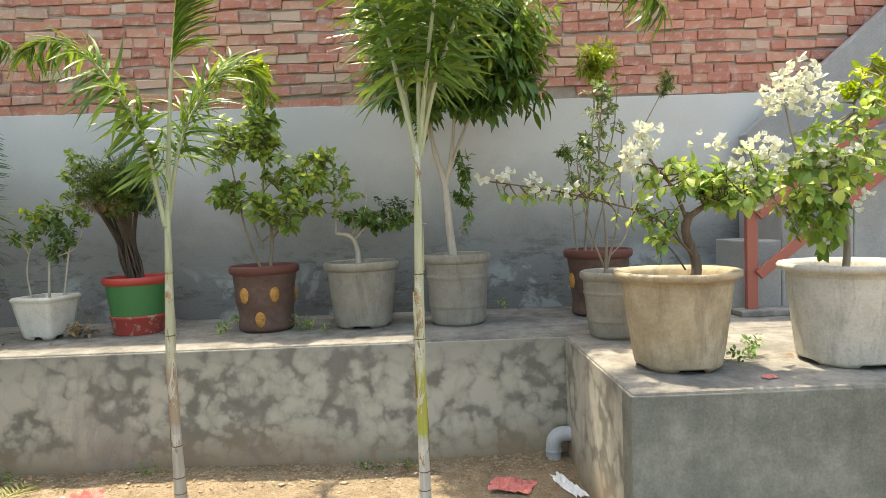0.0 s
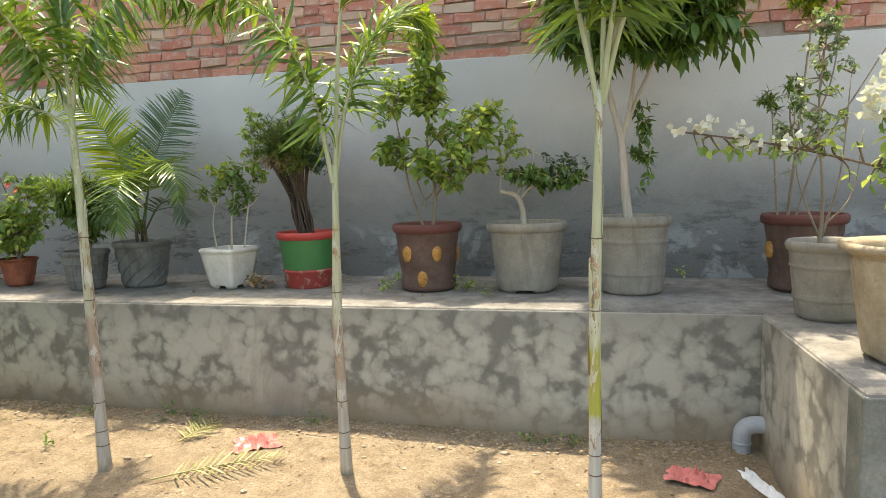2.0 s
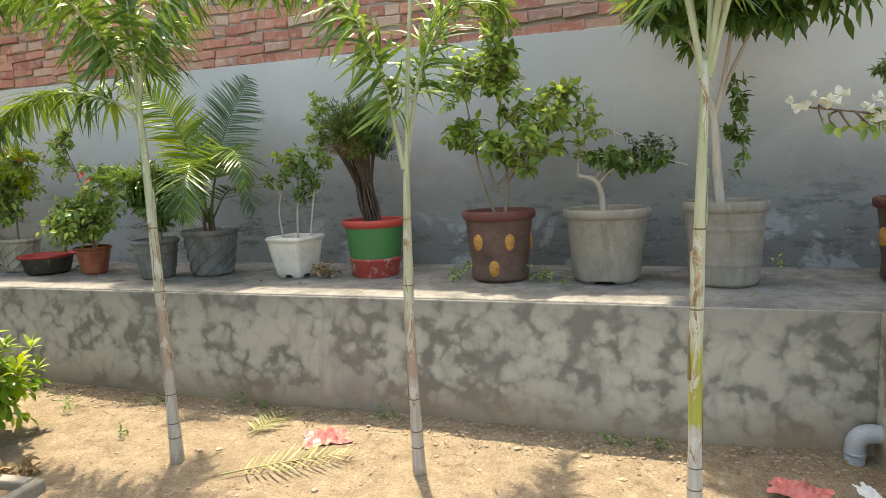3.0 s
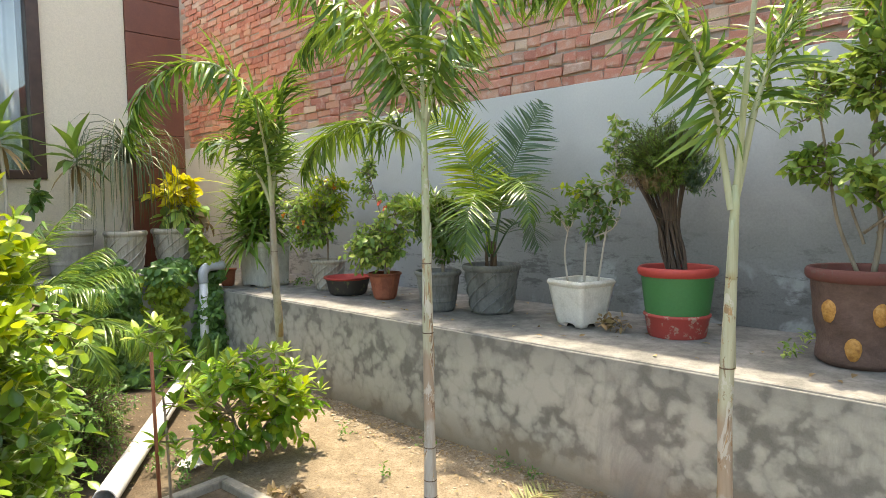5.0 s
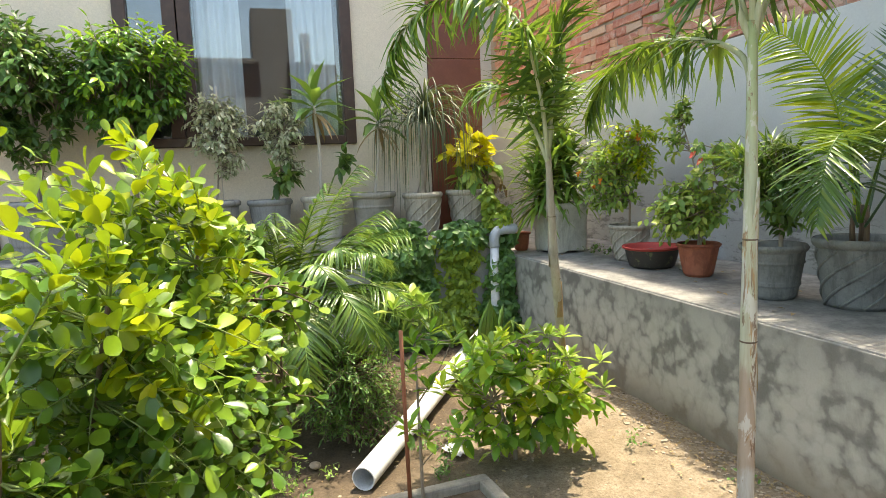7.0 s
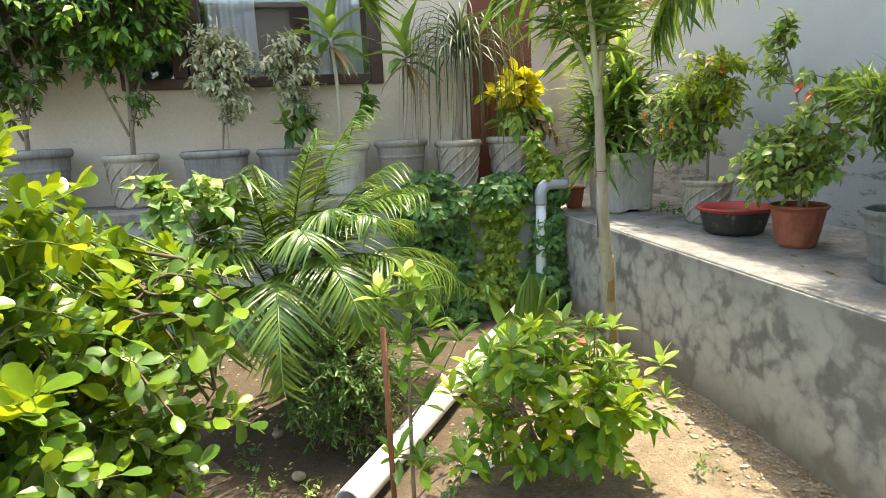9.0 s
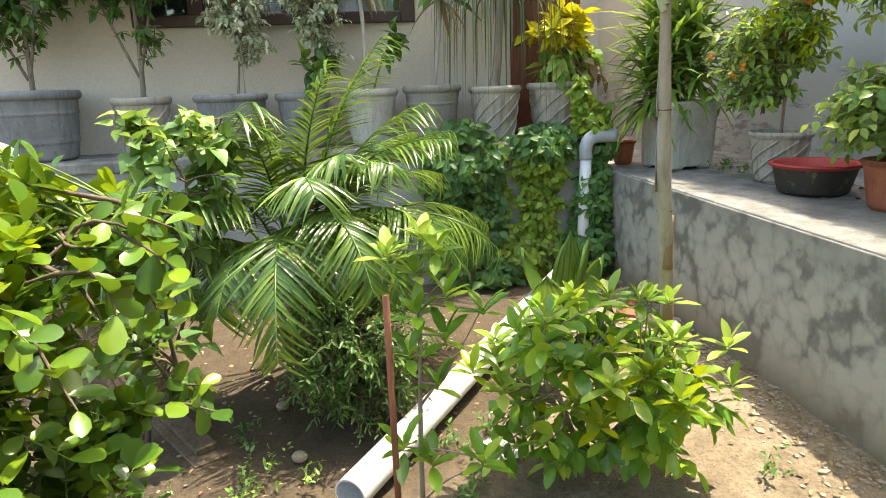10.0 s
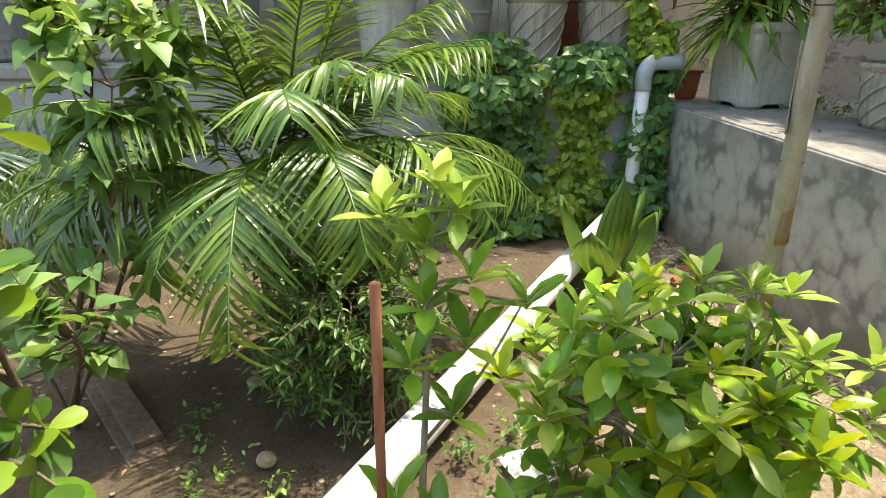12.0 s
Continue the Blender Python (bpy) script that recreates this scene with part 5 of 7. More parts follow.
long_arm = [(1.17, 3.54, 1.2), (1.09, 3.51, 1.28), (0.966, 3.49, 1.39), (0.72, 3.48, 1.47), (0.48, 3.47, 1.525), (0.21, 3.47, 1.572)]
bo = plant("white_bougainvillea", "white flowering bougainvillea with thick crooked trunk and long arm", "shrub",
           [([(1.17, 3.55, 1.08), (1.18, 3.55, 1.18), (1.13, 3.54, 1.32), (1.15, 3.53, 1.40)], 0.026, 0.018), ([(1.14, 3.53, 1.38), (1.22, 3.52, 1.43), (1.35, 3.50, 1.46), (1.5, 3.48, 1.52)], 0.015, 0.006), ([(1.14, 3.54, 1.36), (1.08, 3.53, 1.5), (1.0, 3.52, 1.6), (0.92, 3.51, 1.7)], 0.010, 0.004), (long_arm, 0.006, 0.003), ([(1.12, 3.52, 1.15), (1.05, 3.49, 1.24), (0.98, 3.47, 1.3)], 0.004, 0.002)], M["bark_dark"],
           [dict(centre=(1.12, 3.5, 1.55), radii=(0.2, 0.16, 0.1), twigs=32, per=7, size=0.05, ratio=0.62, leaf=M["leaf_boug"]),
            dict(centre=(1.34, 3.48, 1.52), radii=(0.2, 0.18, 0.13), twigs=36, per=7, size=0.052, ratio=0.62, leaf=M["leaf_boug"]),
            dict(centre=(0.98, 3.49, 1.39), radii=(0.16, 0.04, 0.06), twigs=20, per=4, size=0.04, ratio=0.6, leaf=M["leaf_boug"], roots=smooth_path(long_arm)),
            dict(centre=(0.6, 3.475, 1.505), radii=(0.3, 0.035, 0.035), twigs=26, per=3, size=0.036, ratio=0.6, leaf=M["leaf_boug"], roots=smooth_path(long_arm)),
            dict(centre=(1.0, 3.48, 1.27), radii=(0.07, 0.05, 0.06), twigs=7, per=5, size=0.05, ratio=0.6, leaf=M["leaf_boug"])])
blooms(bo, [(0.92, 3.5, 1.68), (0.96, 3.5, 1.74), (0.9, 3.5, 1.62)], 12, (0.07, 0.06, 0.06))
blooms(bo, [(0.25, 3.47, 1.59), (0.33, 3.47, 1.575), (0.45, 3.47, 1.555)], 3, (0.06, 0.03, 0.03))
blooms(bo, [(0.6, 3.47, 1.51), (0.5, 3.47, 1.5), (1.28, 3.5, 1.68), (1.2, 3.5, 1.7)], 3, (0.08, 0.04, 0.05))
bo2 = plant("white_bougainvillea", "white flowering bougainvillea with heavy bloom heads in a pale pot", "shrub",
            [([(1.83, 3.52, 1.1), (1.84, 3.52, 1.25), (1.8, 3.51, 1.45), (1.72, 3.5, 1.62)], 0.017, 0.010), ([(1.8, 3.51, 1.42), (1.62, 3.49, 1.6), (1.55, 3.49, 1.85)], 0.009, 0.004), ([(1.82, 3.51, 1.4), (1.9, 3.5, 1.6), (1.86, 3.5, 1.85), (1.95, 3.5, 2.05)], 0.008, 0.003), ([(1.78, 3.51, 1.48), (1.6, 3.48, 1.42), (1.5, 3.46, 1.4)], 0.008, 0.004), ([(1.83, 3.51, 1.5), (2.0, 3.5, 1.7), (2.2, 3.5, 1.8)], 0.006, 0.003)], M["bark"],
            [dict(centre=(1.64, 3.46, 1.54), radii=(0.28, 0.2, 0.15), twigs=46, per=7, size=0.056, ratio=0.65, leaf=M["leaf_boug"]),
             dict(centre=(1.68, 3.44, 1.35), radii=(0.14, 0.12, 0.12), twigs=24, per=7, size=0.056, ratio=0.65, leaf=M["leaf_mid"], droop=0.6),
             dict(centre=(1.92, 3.5, 1.72), radii=(0.28, 0.18, 0.22), twigs=40, per=7, size=0.05, ratio=0.6, leaf=M["leaf_boug"]),
             dict(centre=(1.95, 3.5, 1.95), radii=(0.2, 0.12, 0.12), twigs=20, per=7, size=0.045, ratio=0.6, leaf=M["leaf_lime"], part="young_foliage")])
blooms(bo2, [(1.6, 3.48, 1.96), (1.67, 3.48, 1.87), (1.53, 3.48, 1.88)], 19, (0.12, 0.1, 0.09))
blooms(bo2, [(1.5, 3.44, 1.62), (1.42, 3.43, 1.66), (1.62, 3.42, 1.62), (1.72, 3.44, 1.62), (1.36, 3.44, 1.56), (1.82, 3.42, 1.64)], 10, (0.1, 0.08, 0.06))
blooms(bo2, [(1.82, 3.42, 1.42), (1.4, 3.45, 1.44), (1.3, 3.46, 1.62)], 4, (0.05, 0.05, 0.05))


# palm in the dark swirl pot
fan = thing("potted_palm", "feathery green palm with drooping fronds in a grey pot", "palm", (-3.23, 4.95, 1.0))
for k in range(3):
    g = Geo()
    a = k * 2.1
    tube(g, [(0.03 * math.cos(a), 0.03 * math.sin(a), 0), (0.035 * math.cos(a), 0.035 * math.sin(a), 0.1), (0.03 * math.cos(a), 0.03 * math.sin(a), 0.2)], [0.014, 0.011, 0.008], 8)
    part("stem", g, M["bark_dark"], fan)
# frond tones carry light: lime for the backlit one, grey-green for the shaded upright
for ctrl, ll, wd, m, face in (
    ([(-3.21, 4.92, 1.12), (-3.14, 4.78, 1.42), (-3.04, 4.60, 1.52), (-2.99, 4.46, 1.40), (-2.97, 4.40, 1.15)], 0.26, 0.014, "leaf_areca", None),
    ([(-3.21, 4.93, 1.12), (-3.06, 4.86, 1.46), (-2.90, 4.78, 1.60), (-2.76, 4.71, 1.52), (-2.70, 4.67, 1.34)], 0.25, 0.014, "leaf_areca", None),
    ([(-3.24, 4.94, 1.12), (-3.29, 4.91, 1.5), (-3.37, 4.84, 1.82), (-3.5, 4.74, 2.02), (-3.62, 4.66, 2.05)], 0.25, 0.017, "leaf_lime", (0.6, -0.7, 0.4)),
    ([(-3.22, 4.97, 1.12), (-3.17, 5.03, 1.55), (-3.09, 5.12, 1.86), (-2.99, 5.22, 2.12)], 0.25, 0.017, "leaf_palm_shade", (0.62, -0.75, 0.1)),
    ([(-3.25, 4.93, 1.12), (-3.38, 4.82, 1.4), (-3.48, 4.74, 1.48), (-3.58, 4.68, 1.40), (-3.63, 4.65, 1.26)], 0.24, 0.014, "leaf_areca", None),
    ([(-3.22, 4.92, 1.1), (-3.2, 4.78, 1.3), (-3.16, 4.62, 1.34), (-3.14, 4.5, 1.2)], 0.22, 0.013, "leaf_bluepalm", None),
    ([(-3.2, 4.94, 1.1), (-3.05, 4.93, 1.3), (-2.9, 4.92, 1.32), (-2.8, 4.9, 1.18)], 0.22, 0.013, "leaf_bluepalm", None),
    ([(-3.25, 4.97, 1.12), (-3.33, 5.02, 1.5), (-3.46, 5.08, 1.75), (-3.62, 5.14, 1.8)], 0.24, 0.015, "leaf_areca", (0.6, -0.7, 0.3)),
):
    rib_frond(fan, [np.array(q) - np.array((-3.23, 4.95, 1.0)) for q in ctrl], ll, M[m], 58, 0.3, wd, 0.007, 0.12, 0.05, face=face)
plant("potted_shrub", "low bushy dark green shrub in a small grey pot", "shrub",
      [([(-3.52, 4.78, 0.95), (-3.52, 4.78, 1.15), (-3.5, 4.78, 1.3)], 0.012, 0.006)], M["bark"],
      [dict(centre=(-3.52, 4.80, 1.27), radii=(0.2, 0.2, 0.19), twigs=80, per=9, size=0.06, leaf=M["leaf_dark"]),
       dict(centre=(-3.62, 4.75, 1.42), radii=(0.22, 0.2, 0.14), twigs=34, per=16, size=0.12, ratio=0.12, shape=NEEDLE, leaf=M["leaf_areca"])])
hib = plant("potted_hibiscus", "bushy hibiscus with red flowers in a terracotta pot", "shrub",
            [([(-4.28, 4.9, 0.89), (-4.26, 4.9, 1.15), (-4.34, 4.9, 1.45), (-4.47, 4.9, 1.75)], 0.010, 0.003), ([(-4.27, 4.9, 0.89), (-4.18, 4.9, 1.2), (-4.1, 4.9, 1.55)], 0.008, 0.003)], M["bark"],
            [dict(centre=(-4.30, 4.84, 1.12), radii=(0.30, 0.24, 0.19), twigs=95, per=9, size=0.05, ratio=0.62, leaf=M["leaf_boug"]),
             dict(centre=(-4.12, 4.88, 1.34), radii=(0.19, 0.18, 0.24), twigs=48, per=9, size=0.05, ratio=0.62, leaf=M["leaf_boug"]),
             dict(centre=(-4.46, 4.88, 1.62), radii=(0.1, 0.1, 0.2), twigs=24, per=8, size=0.05, ratio=0.6, leaf=M["leaf_boug"]),
             dict(centre=(-4.4, 4.8, 1.05), radii=(0.2, 0.14, 0.12), twigs=40, per=8, size=0.055, ratio=0.62, leaf=M["leaf_boug"])])
for c in ((-4.08, 4.70, 1.47), (-4.03, 4.71, 1.43)):
    g = Geo()
    pl = [c] * 6
    di = [(math.cos(k * 1.05), math.sin(k * 1.05) * 0.5 - 0.5, 0.7 * math.sin(k * 1.05 + 0.6)) for k in range(6)]
    scatter(g, ROUND, pl, di, [(0, -1, 0.4)] * 6, [0.028] * 6, [0.024] * 6)
    wpart("flower", g, M["petal"], hib, "small red flower")
ix = plant("potted_croton", "open shrub with yellow-green leaves and orange flowers", "shrub",
           [([(-5.10, 4.95, 0.95), (-5.10, 4.95, 1.25), (-5.16, 4.95, 1.45)], 0.009, 0.004), ([(-5.1, 4.95, 1.1), (-5.02, 4.95, 1.4), (-4.96, 4.95, 1.66)], 0.006, 0.002)], M["bark"],
           [dict(centre=(-5.24, 4.86, 1.42), radii=(0.36, 0.27, 0.2), twigs=140, per=9, size=0.055, ratio=0.45, leaf=M["leaf_boug"]),
            dict(centre=(-5.02, 4.90, 1.52), radii=(0.30, 0.22, 0.22), twigs=90, per=9, size=0.052, ratio=0.4, leaf=M["leaf_lime"]),
            dict(centre=(-5.2, 4.8, 1.2), radii=(0.3, 0.15, 0.13), twigs=50, per=8, size=0.055, ratio=0.5, leaf=M["leaf_mid"])])
for c in ((-4.95, 4.85, 1.67), (-4.9, 4.88, 1.62), (-5.1, 4.66, 1.27), (-5.3, 4.64, 1.38), (-5.05, 4.68, 1.32)):
    g = Geo()
    scatter(g, BRACT, [c] * 7, rng.normal(size=(7, 3)) + np.array([0, -0.4, 0.3]), rng.normal(size=(7, 3)), [0.03] * 7, [0.02] * 7)
    wpart("flower", g, M["petal_orange"], ix, "small orange flower head")
# strap-leaved plant in the square planter
dr = thing("potted_dracaena", "dense strap-leaved dracaena filling the square planter", "shrub", (-5.86, 4.72, 1.1))
for k, (sx, sy, h) in enumerate(((0, 0, 0.35), (0.08, -0.1, 0.25), (-0.06, 0.1, 0.45), (0.1, 0.1, 0.3), (-0.1, -0.1, 0.5), (0.02, -0.18, 0.15), (0.04, 0.02, 0.62))):
    g = Geo()
    tube(g, [(sx * 0.5, sy * 0.5, 0), (sx, sy, h)], [0.012, 0.009], 7)
    part("stem", g, M["bark"], dr)
    g = Geo()
    n = 58
    a = np.arange(n) * 2.4 + k
    e = 1.15 - 1.7 * (np.arange(n) / n)
    di = np.stack([np.cos(a) * np.cos(e), np.sin(a) * np.cos(e), np.sin(e)], 1)
    pl = np.stack([np.full(n, sx), np.full(n, sy), h + 0.12 - 0.3 * np.arange(n) / n], 1)
    scatter(g, STRAP, pl, di, np.tile((0, 0, 1.0), (n, 1)), 0.27 + 0.14 * rng.random(n), np.full(n, 0.038))
    part("foliage", g, M["leaf_mid"] if k % 2 else M["leaf_boug"], dr)

# ---- plants on the ledge ----
for (y, c, r, lf, lb) in ((0.78, (-6.2, 0.70, 2.15), (0.34, 0.42, 0.48), "leaf_dark", "small dark-leaved ficus tree on the ledge"), (1.42, (-6.22, 1.47, 2.2), (0.34, 0.44, 0.4), "leaf_mid", "round-headed ficus tree with glossy drooping leaves")):
    plant("potted_ficus", lb, "tree",
          [([(-6.26, y, 1.22), (-6.25, y + 0.02, 1.5), (-6.24, y + 0.03, 1.8), (-6.22, y, 2.1)], 0.018, 0.009), ([(-6.25, y + 0.01, 1.4), (-6.2, y + 0.12, 1.75), (-6.2, y + 0.2, 2.0)], 0.010, 0.005), ([(-6.25, y, 1.4), (-6.2, y - 0.12, 1.75), (-6.2, y - 0.2, 2.0)], 0.010, 0.005)], M["bark"],
          [dict(centre=c, radii=r, twigs=300, per=9, size=0.075, ratio=0.42, droop=0.55, leaf=M["leaf_dark" if lf == "leaf_dark" else "leaf_vine"], shell=0.5, along=0.4),
           dict(centre=(c[0] + 0.05, c[1], c[2] + 0.08), radii=(r[0], r[1] * 0.95, r[2] * 0.95), twigs=130, per=8, size=0.075, ratio=0.42, droop=0.55, leaf=M["leaf_gloss" if lf == "leaf_mid" else "leaf_vine"], shell=0.8, along=0.35),
           dict(centre=(-6.2, c[1] + 0.05, 1.62), radii=(0.14, 0.14, 0.12), twigs=14, per=7, size=0.06, ratio=0.4, leaf=M["leaf_dark"])])
for y, z, r, n, lb in ((2.05, 1.85, (0.2, 0.25, 0.27), 150, "variegated cream-leaved ficus in a trough pot"), (2.52, 1.82, (0.18, 0.2, 0.27), 120, "variegated cream-leaved ficus beside the window")):
    plant("variegated_ficus", lb, "shrub",
          [([(-6.25, y - 0.06, 1.2), (-6.25, y - 0.02, 1.5), (-6.25, y, 1.9)], 0.009, 0.004)], M["bark"],
          [dict(centre=(-6.22, y, z), radii=r, twigs=n, per=9, size=0.048, ratio=0.42, droop=0.6, leaf=M["leaf_varieg"], shell=0.45),
           dict(centre=(-6.22, y + 0.08, z - 0.3), radii=(0.14, 0.14, 0.12), twigs=n // 4, per=8, size=0.045, ratio=0.42, droop=0.8, leaf=M["leaf_varieg"])])
g = new("stake", None)
tagged(g, "thin pale stake tied to the variegated ficus", "stake")
g.matrix_basis = pose(-6.2, 2.05, 1.2)
q = Geo()
tube(q, [(0, 0, -0.02), (0, 0.01, 0.95)], 0.004, 6)
part("rod", q, M["bark_pale"], g)


DRAC = leaf_shape("lance", 0.5, 1.6)


def dracaena(label, foot, head, n, size, dead):
    p = thing("potted_dracaena", label, "plant", foot)
    g = Geo()
    tube(g, smooth_path([foot, (np.array(foot) + np.array(head)) / 2 + np.array([0, 0.02, 0]), head], 5), 0.013, 8)
    wpart("stem", g, M["bark_pale"], p)
    for k in range(n):
        a = k * 2.4 + 0.6
        e = 1.5 - 1.65 * (k / n) ** 0.8
        g = Geo()
        d = (math.cos(a) * math.cos(e), math.sin(a) * math.cos(e), math.sin(e))
        s = size * (0.85 + 0.3 * rng.random())
        scatter(g, DRAC, [(head[0], head[1], head[2] + 0.04 - 0.09 * k / n)], [d], [(0, 0, 1)], [s], [0.088])
        wpart("leaf", g, M["leaf_mid"] if k < n * 0.6 else M["leaf_dark"], p)
    for k in range(dead):
        a = k * 2.2 + 0.5
        g = Geo()
        scatter(g, STRAP, [(head[0], head[1], head[2] - 0.06)], [(math.cos(a) * 0.8, math.sin(a) * 0.8, -0.35)], [(0, 0, 1)], [size * 0.9], [0.04])
        wpart("dead_leaf", g, M["dry"], p, "withered brown leaf")


dracaena("corn-plant dracaena with bare stem before the window", (-6.24, 2.80, 1.22), (-6.22, 2.79, 2.0), 12, 0.33, 5)
dracaena("corn-plant dracaena with bare stem beside the wall", (-6.24, 3.24, 1.22), (-6.22, 3.30, 1.87), 12, 0.31, 5)
# ponytail palm
po = thing("ponytail_palm", "ponytail palm with long thin hanging leaves", "palm", (-6.2, 3.65, 1.2))
g = Geo()
tube(g, smooth_path([(-6.2, 3.65, 1.2), (-6.2, 3.65, 1.28), (-6.2, 3.67, 1.42), (-6.2, 3.7, 1.9)], 5), [0.05, 0.06, 0.06, 0.055, 0.045, 0.04, 0.035, 0.032, 0.03, 0.028, 0.028, 0.027, 0.026, 0.025, 0.024, 0.023], 10)
wpart("stem", g, M["bark"], po)
for k in range(120):
    a = k * 2.4
    e = 1.45 - 1.1 * (k / 120)
    ln = 0.75 + 0.5 * rng.random()
    pts = [np.array([-6.2, 3.7, 1.93 - 0.1 * k / 120])]
    out = np.array([math.cos(a), math.sin(a), 0])
    for i in range(9):
        pts.append(pts[-1] + (out * math.cos(e) * (0.62 if i > 3 else 1) + np.array([0, 0, math.sin(e)])) * ln / 9)
        e = max(e - 0.55 + 0.1 * rng.random(), -1.5)
    vs, fs = [], []
    side = np.array([-out[1], out[0], 0])
    for i, q in enumerate(pts):
        w = 0.008 * (1 - i / 10)
        q = np.array([max(q[0], HOUSE_X + 0.04), q[1], q[2]])
        vs += [q - side * w, q + np.array([0, 0, -w * 0.5]), q + side * w]
    for i in range(len(pts) - 1):
        fs += [(3 * i, 3 * i + 1, 3 * i + 4, 3 * i + 3), (3 * i + 1, 3 * i + 2, 3 * i + 5, 3 * i + 4)]
    wpart("leaf", Geo().add(vs, fs), M["leaf_pony"], po)
# yellow croton
plant("yellow_croton", "croton with broad bright yellow leaves in a beige pot", "shrub",
      [([(-6.2, 4.06, 1.22), (-6.2, 4.08, 1.4), (-6.19, 4.1, 1.55)], 0.010, 0.006)], M["bark"],
      [dict(centre=(-6.17, 4.1, 1.6), radii=(0.17, 0.19, 0.12), twigs=34, per=6, size=0.115, ratio=0.55, leaf=M["leaf_yellow"], along=0.3, droop=0.1),
       dict(centre=(-6.16, 4.14, 1.42), radii=(0.17, 0.2, 0.1), twigs=16, per=5, size=0.13, ratio=0.5, leaf=M["leaf_boug"], along=0.4, droop=0.7),
       dict(centre=(-6.1, 4.28, 1.38), radii=(0.1, 0.1, 0.06), twigs=7, per=5, size=0.12, ratio=0.5, leaf=M["dry"], along=0.4, droop=0.7)])
plant("potted_schefflera", "dark plant with thick rounded leaves among the ledge pots", "plant",
      [([(-6.27, 2.84, 1.22), (-6.2, 2.9, 1.4), (-6.12, 2.98, 1.58)], 0.008, 0.004), ([(-6.27, 2.4, 1.22), (-6.2, 2.45, 1.35), (-6.12, 2.5, 1.45)], 0.008, 0.004)], M["greenstem"],
      [dict(centre=(-6.12, 2.97, 1.55), radii=(0.08, 0.09, 0.1), twigs=8, per=5, size=0.1, ratio=0.5, leaf=M["leaf_dark"]),
       dict(centre=(-6.14, 2.48, 1.42), radii=(0.12, 0.16, 0.08), twigs=12, per=5, size=0.12, ratio=0.5, leaf=M["leaf_dark"])])


# ---- the planted bed ----
near_stems = [([(-2.62, 1.72, -0.02), (-2.6, 1.75, 0.4), (-2.5, 1.85, 0.85), (-2.35, 1.95, 1.2)], 0.013, 0.005), ([(-2.66, 1.7, -0.02), (-2.8, 1.85, 0.5), (-3.0, 2.08, 0.9), (-3.2, 2.28, 1.1)], 0.011, 0.003), ([(-2.6, 1.68, -0.02), (-2.3, 1.7, 0.5), (-2.15, 1.8, 0.95), (-2.05, 1.85, 1.2)], 0.011, 0.004), ([(-2.65, 1.75, 0.1), (-2.95, 2.05, 0.4), (-3.2, 2.2, 0.58), (-3.35, 2.3, 0.7)], 0.008, 0.002), ([(-2.6, 1.7, 0.2), (-2.5, 1.4, 0.7), (-2.6, 1.3, 1.2)], 0.016, 0.005), ([(-2.6, 1.75, 0.3), (-2.7, 2.0, 0.8), (-2.75, 2.1, 1.3)], 0.012, 0.004), ([(-2.7, 1.8, 0.2), (-2.85, 2.15, 0.35), (-2.95, 2.25, 0.45)], 0.007, 0.002)]
plant("garden_bush", "large bush with round glossy yellow-green leaves", "bush", near_stems, M["bark_dark"],
      [dict(centre=(-2.76, 1.82, 0.74), radii=(0.68, 0.46, 0.58), twigs=640, per=12, size=0.048, ratio=0.64, shape=ROUND, leaf=M["leaf_bush"], shell=0.45, along=0.65, droop=-0.3, twig_r=0.0018, twig_mat=M["greenstem"]),
       dict(centre=(-2.76, 1.86, 1.06), radii=(0.64, 0.40, 0.47), twigs=170, per=13, size=0.05, ratio=0.64, shape=ROUND, leaf=M["leaf_bushtip"], shell=0.7, along=0.7, droop=-0.45, twig_r=0.002, twig_mat=M["greenstem"]),
       dict(centre=(-3.12, 2.2, 0.85), radii=(0.32, 0.22, 0.36), twigs=44, per=10, size=0.056, ratio=0.64, shape=ROUND, leaf=M["leaf_bush"], shell=0.4, along=0.7, droop=-0.2, twig_r=0.0035)])

def whorls(parent, centres, roots, size, material, count=9, twig=None):
    """Rosettes of long leaves at twig ends, the inner ones upright, the outer ones lying flat."""
    lf, tw = Geo(), Geo()
    pl, di, up, ln = [], [], [], []
    roots = np.asarray(roots, float)
    for c in centres:
        c = np.array(c, float)
        r = roots[np.argmin(np.linalg.norm(roots - c, axis=1))]
        tube(tw, bend(r, c, 0.05, 5, 0.01), np.linspace(0.004, 0.002, 5), 5, cap=False)
        a0 = rng.random() * 6.28
        for k in range(count):
            a, e = a0 + k * 2.4, 1.15 - 1.35 * k / count + rng.normal(0, 0.12)
            pl.append(c - np.array([0, 0, 0.02 * k / count]))
            di.append((math.cos(a) * math.cos(e), math.sin(a) * math.cos(e), math.sin(e)))
            up.append((-math.cos(a) * math.sin(e) * 0.6, -math.sin(a) * math.sin(e) * 0.6, 1.0))
            ln.append(size * (0.75 + 0.4 * rng.random()))
    ln = np.array(ln)
    scatter(lf, ELLIPTIC, pl, di, up, ln, ln * 0.38)
    wpart("branchwork", tw, twig or M["bark"], parent, kind="stuff")
    wpart("foliage", lf, material, parent, kind="stuff")


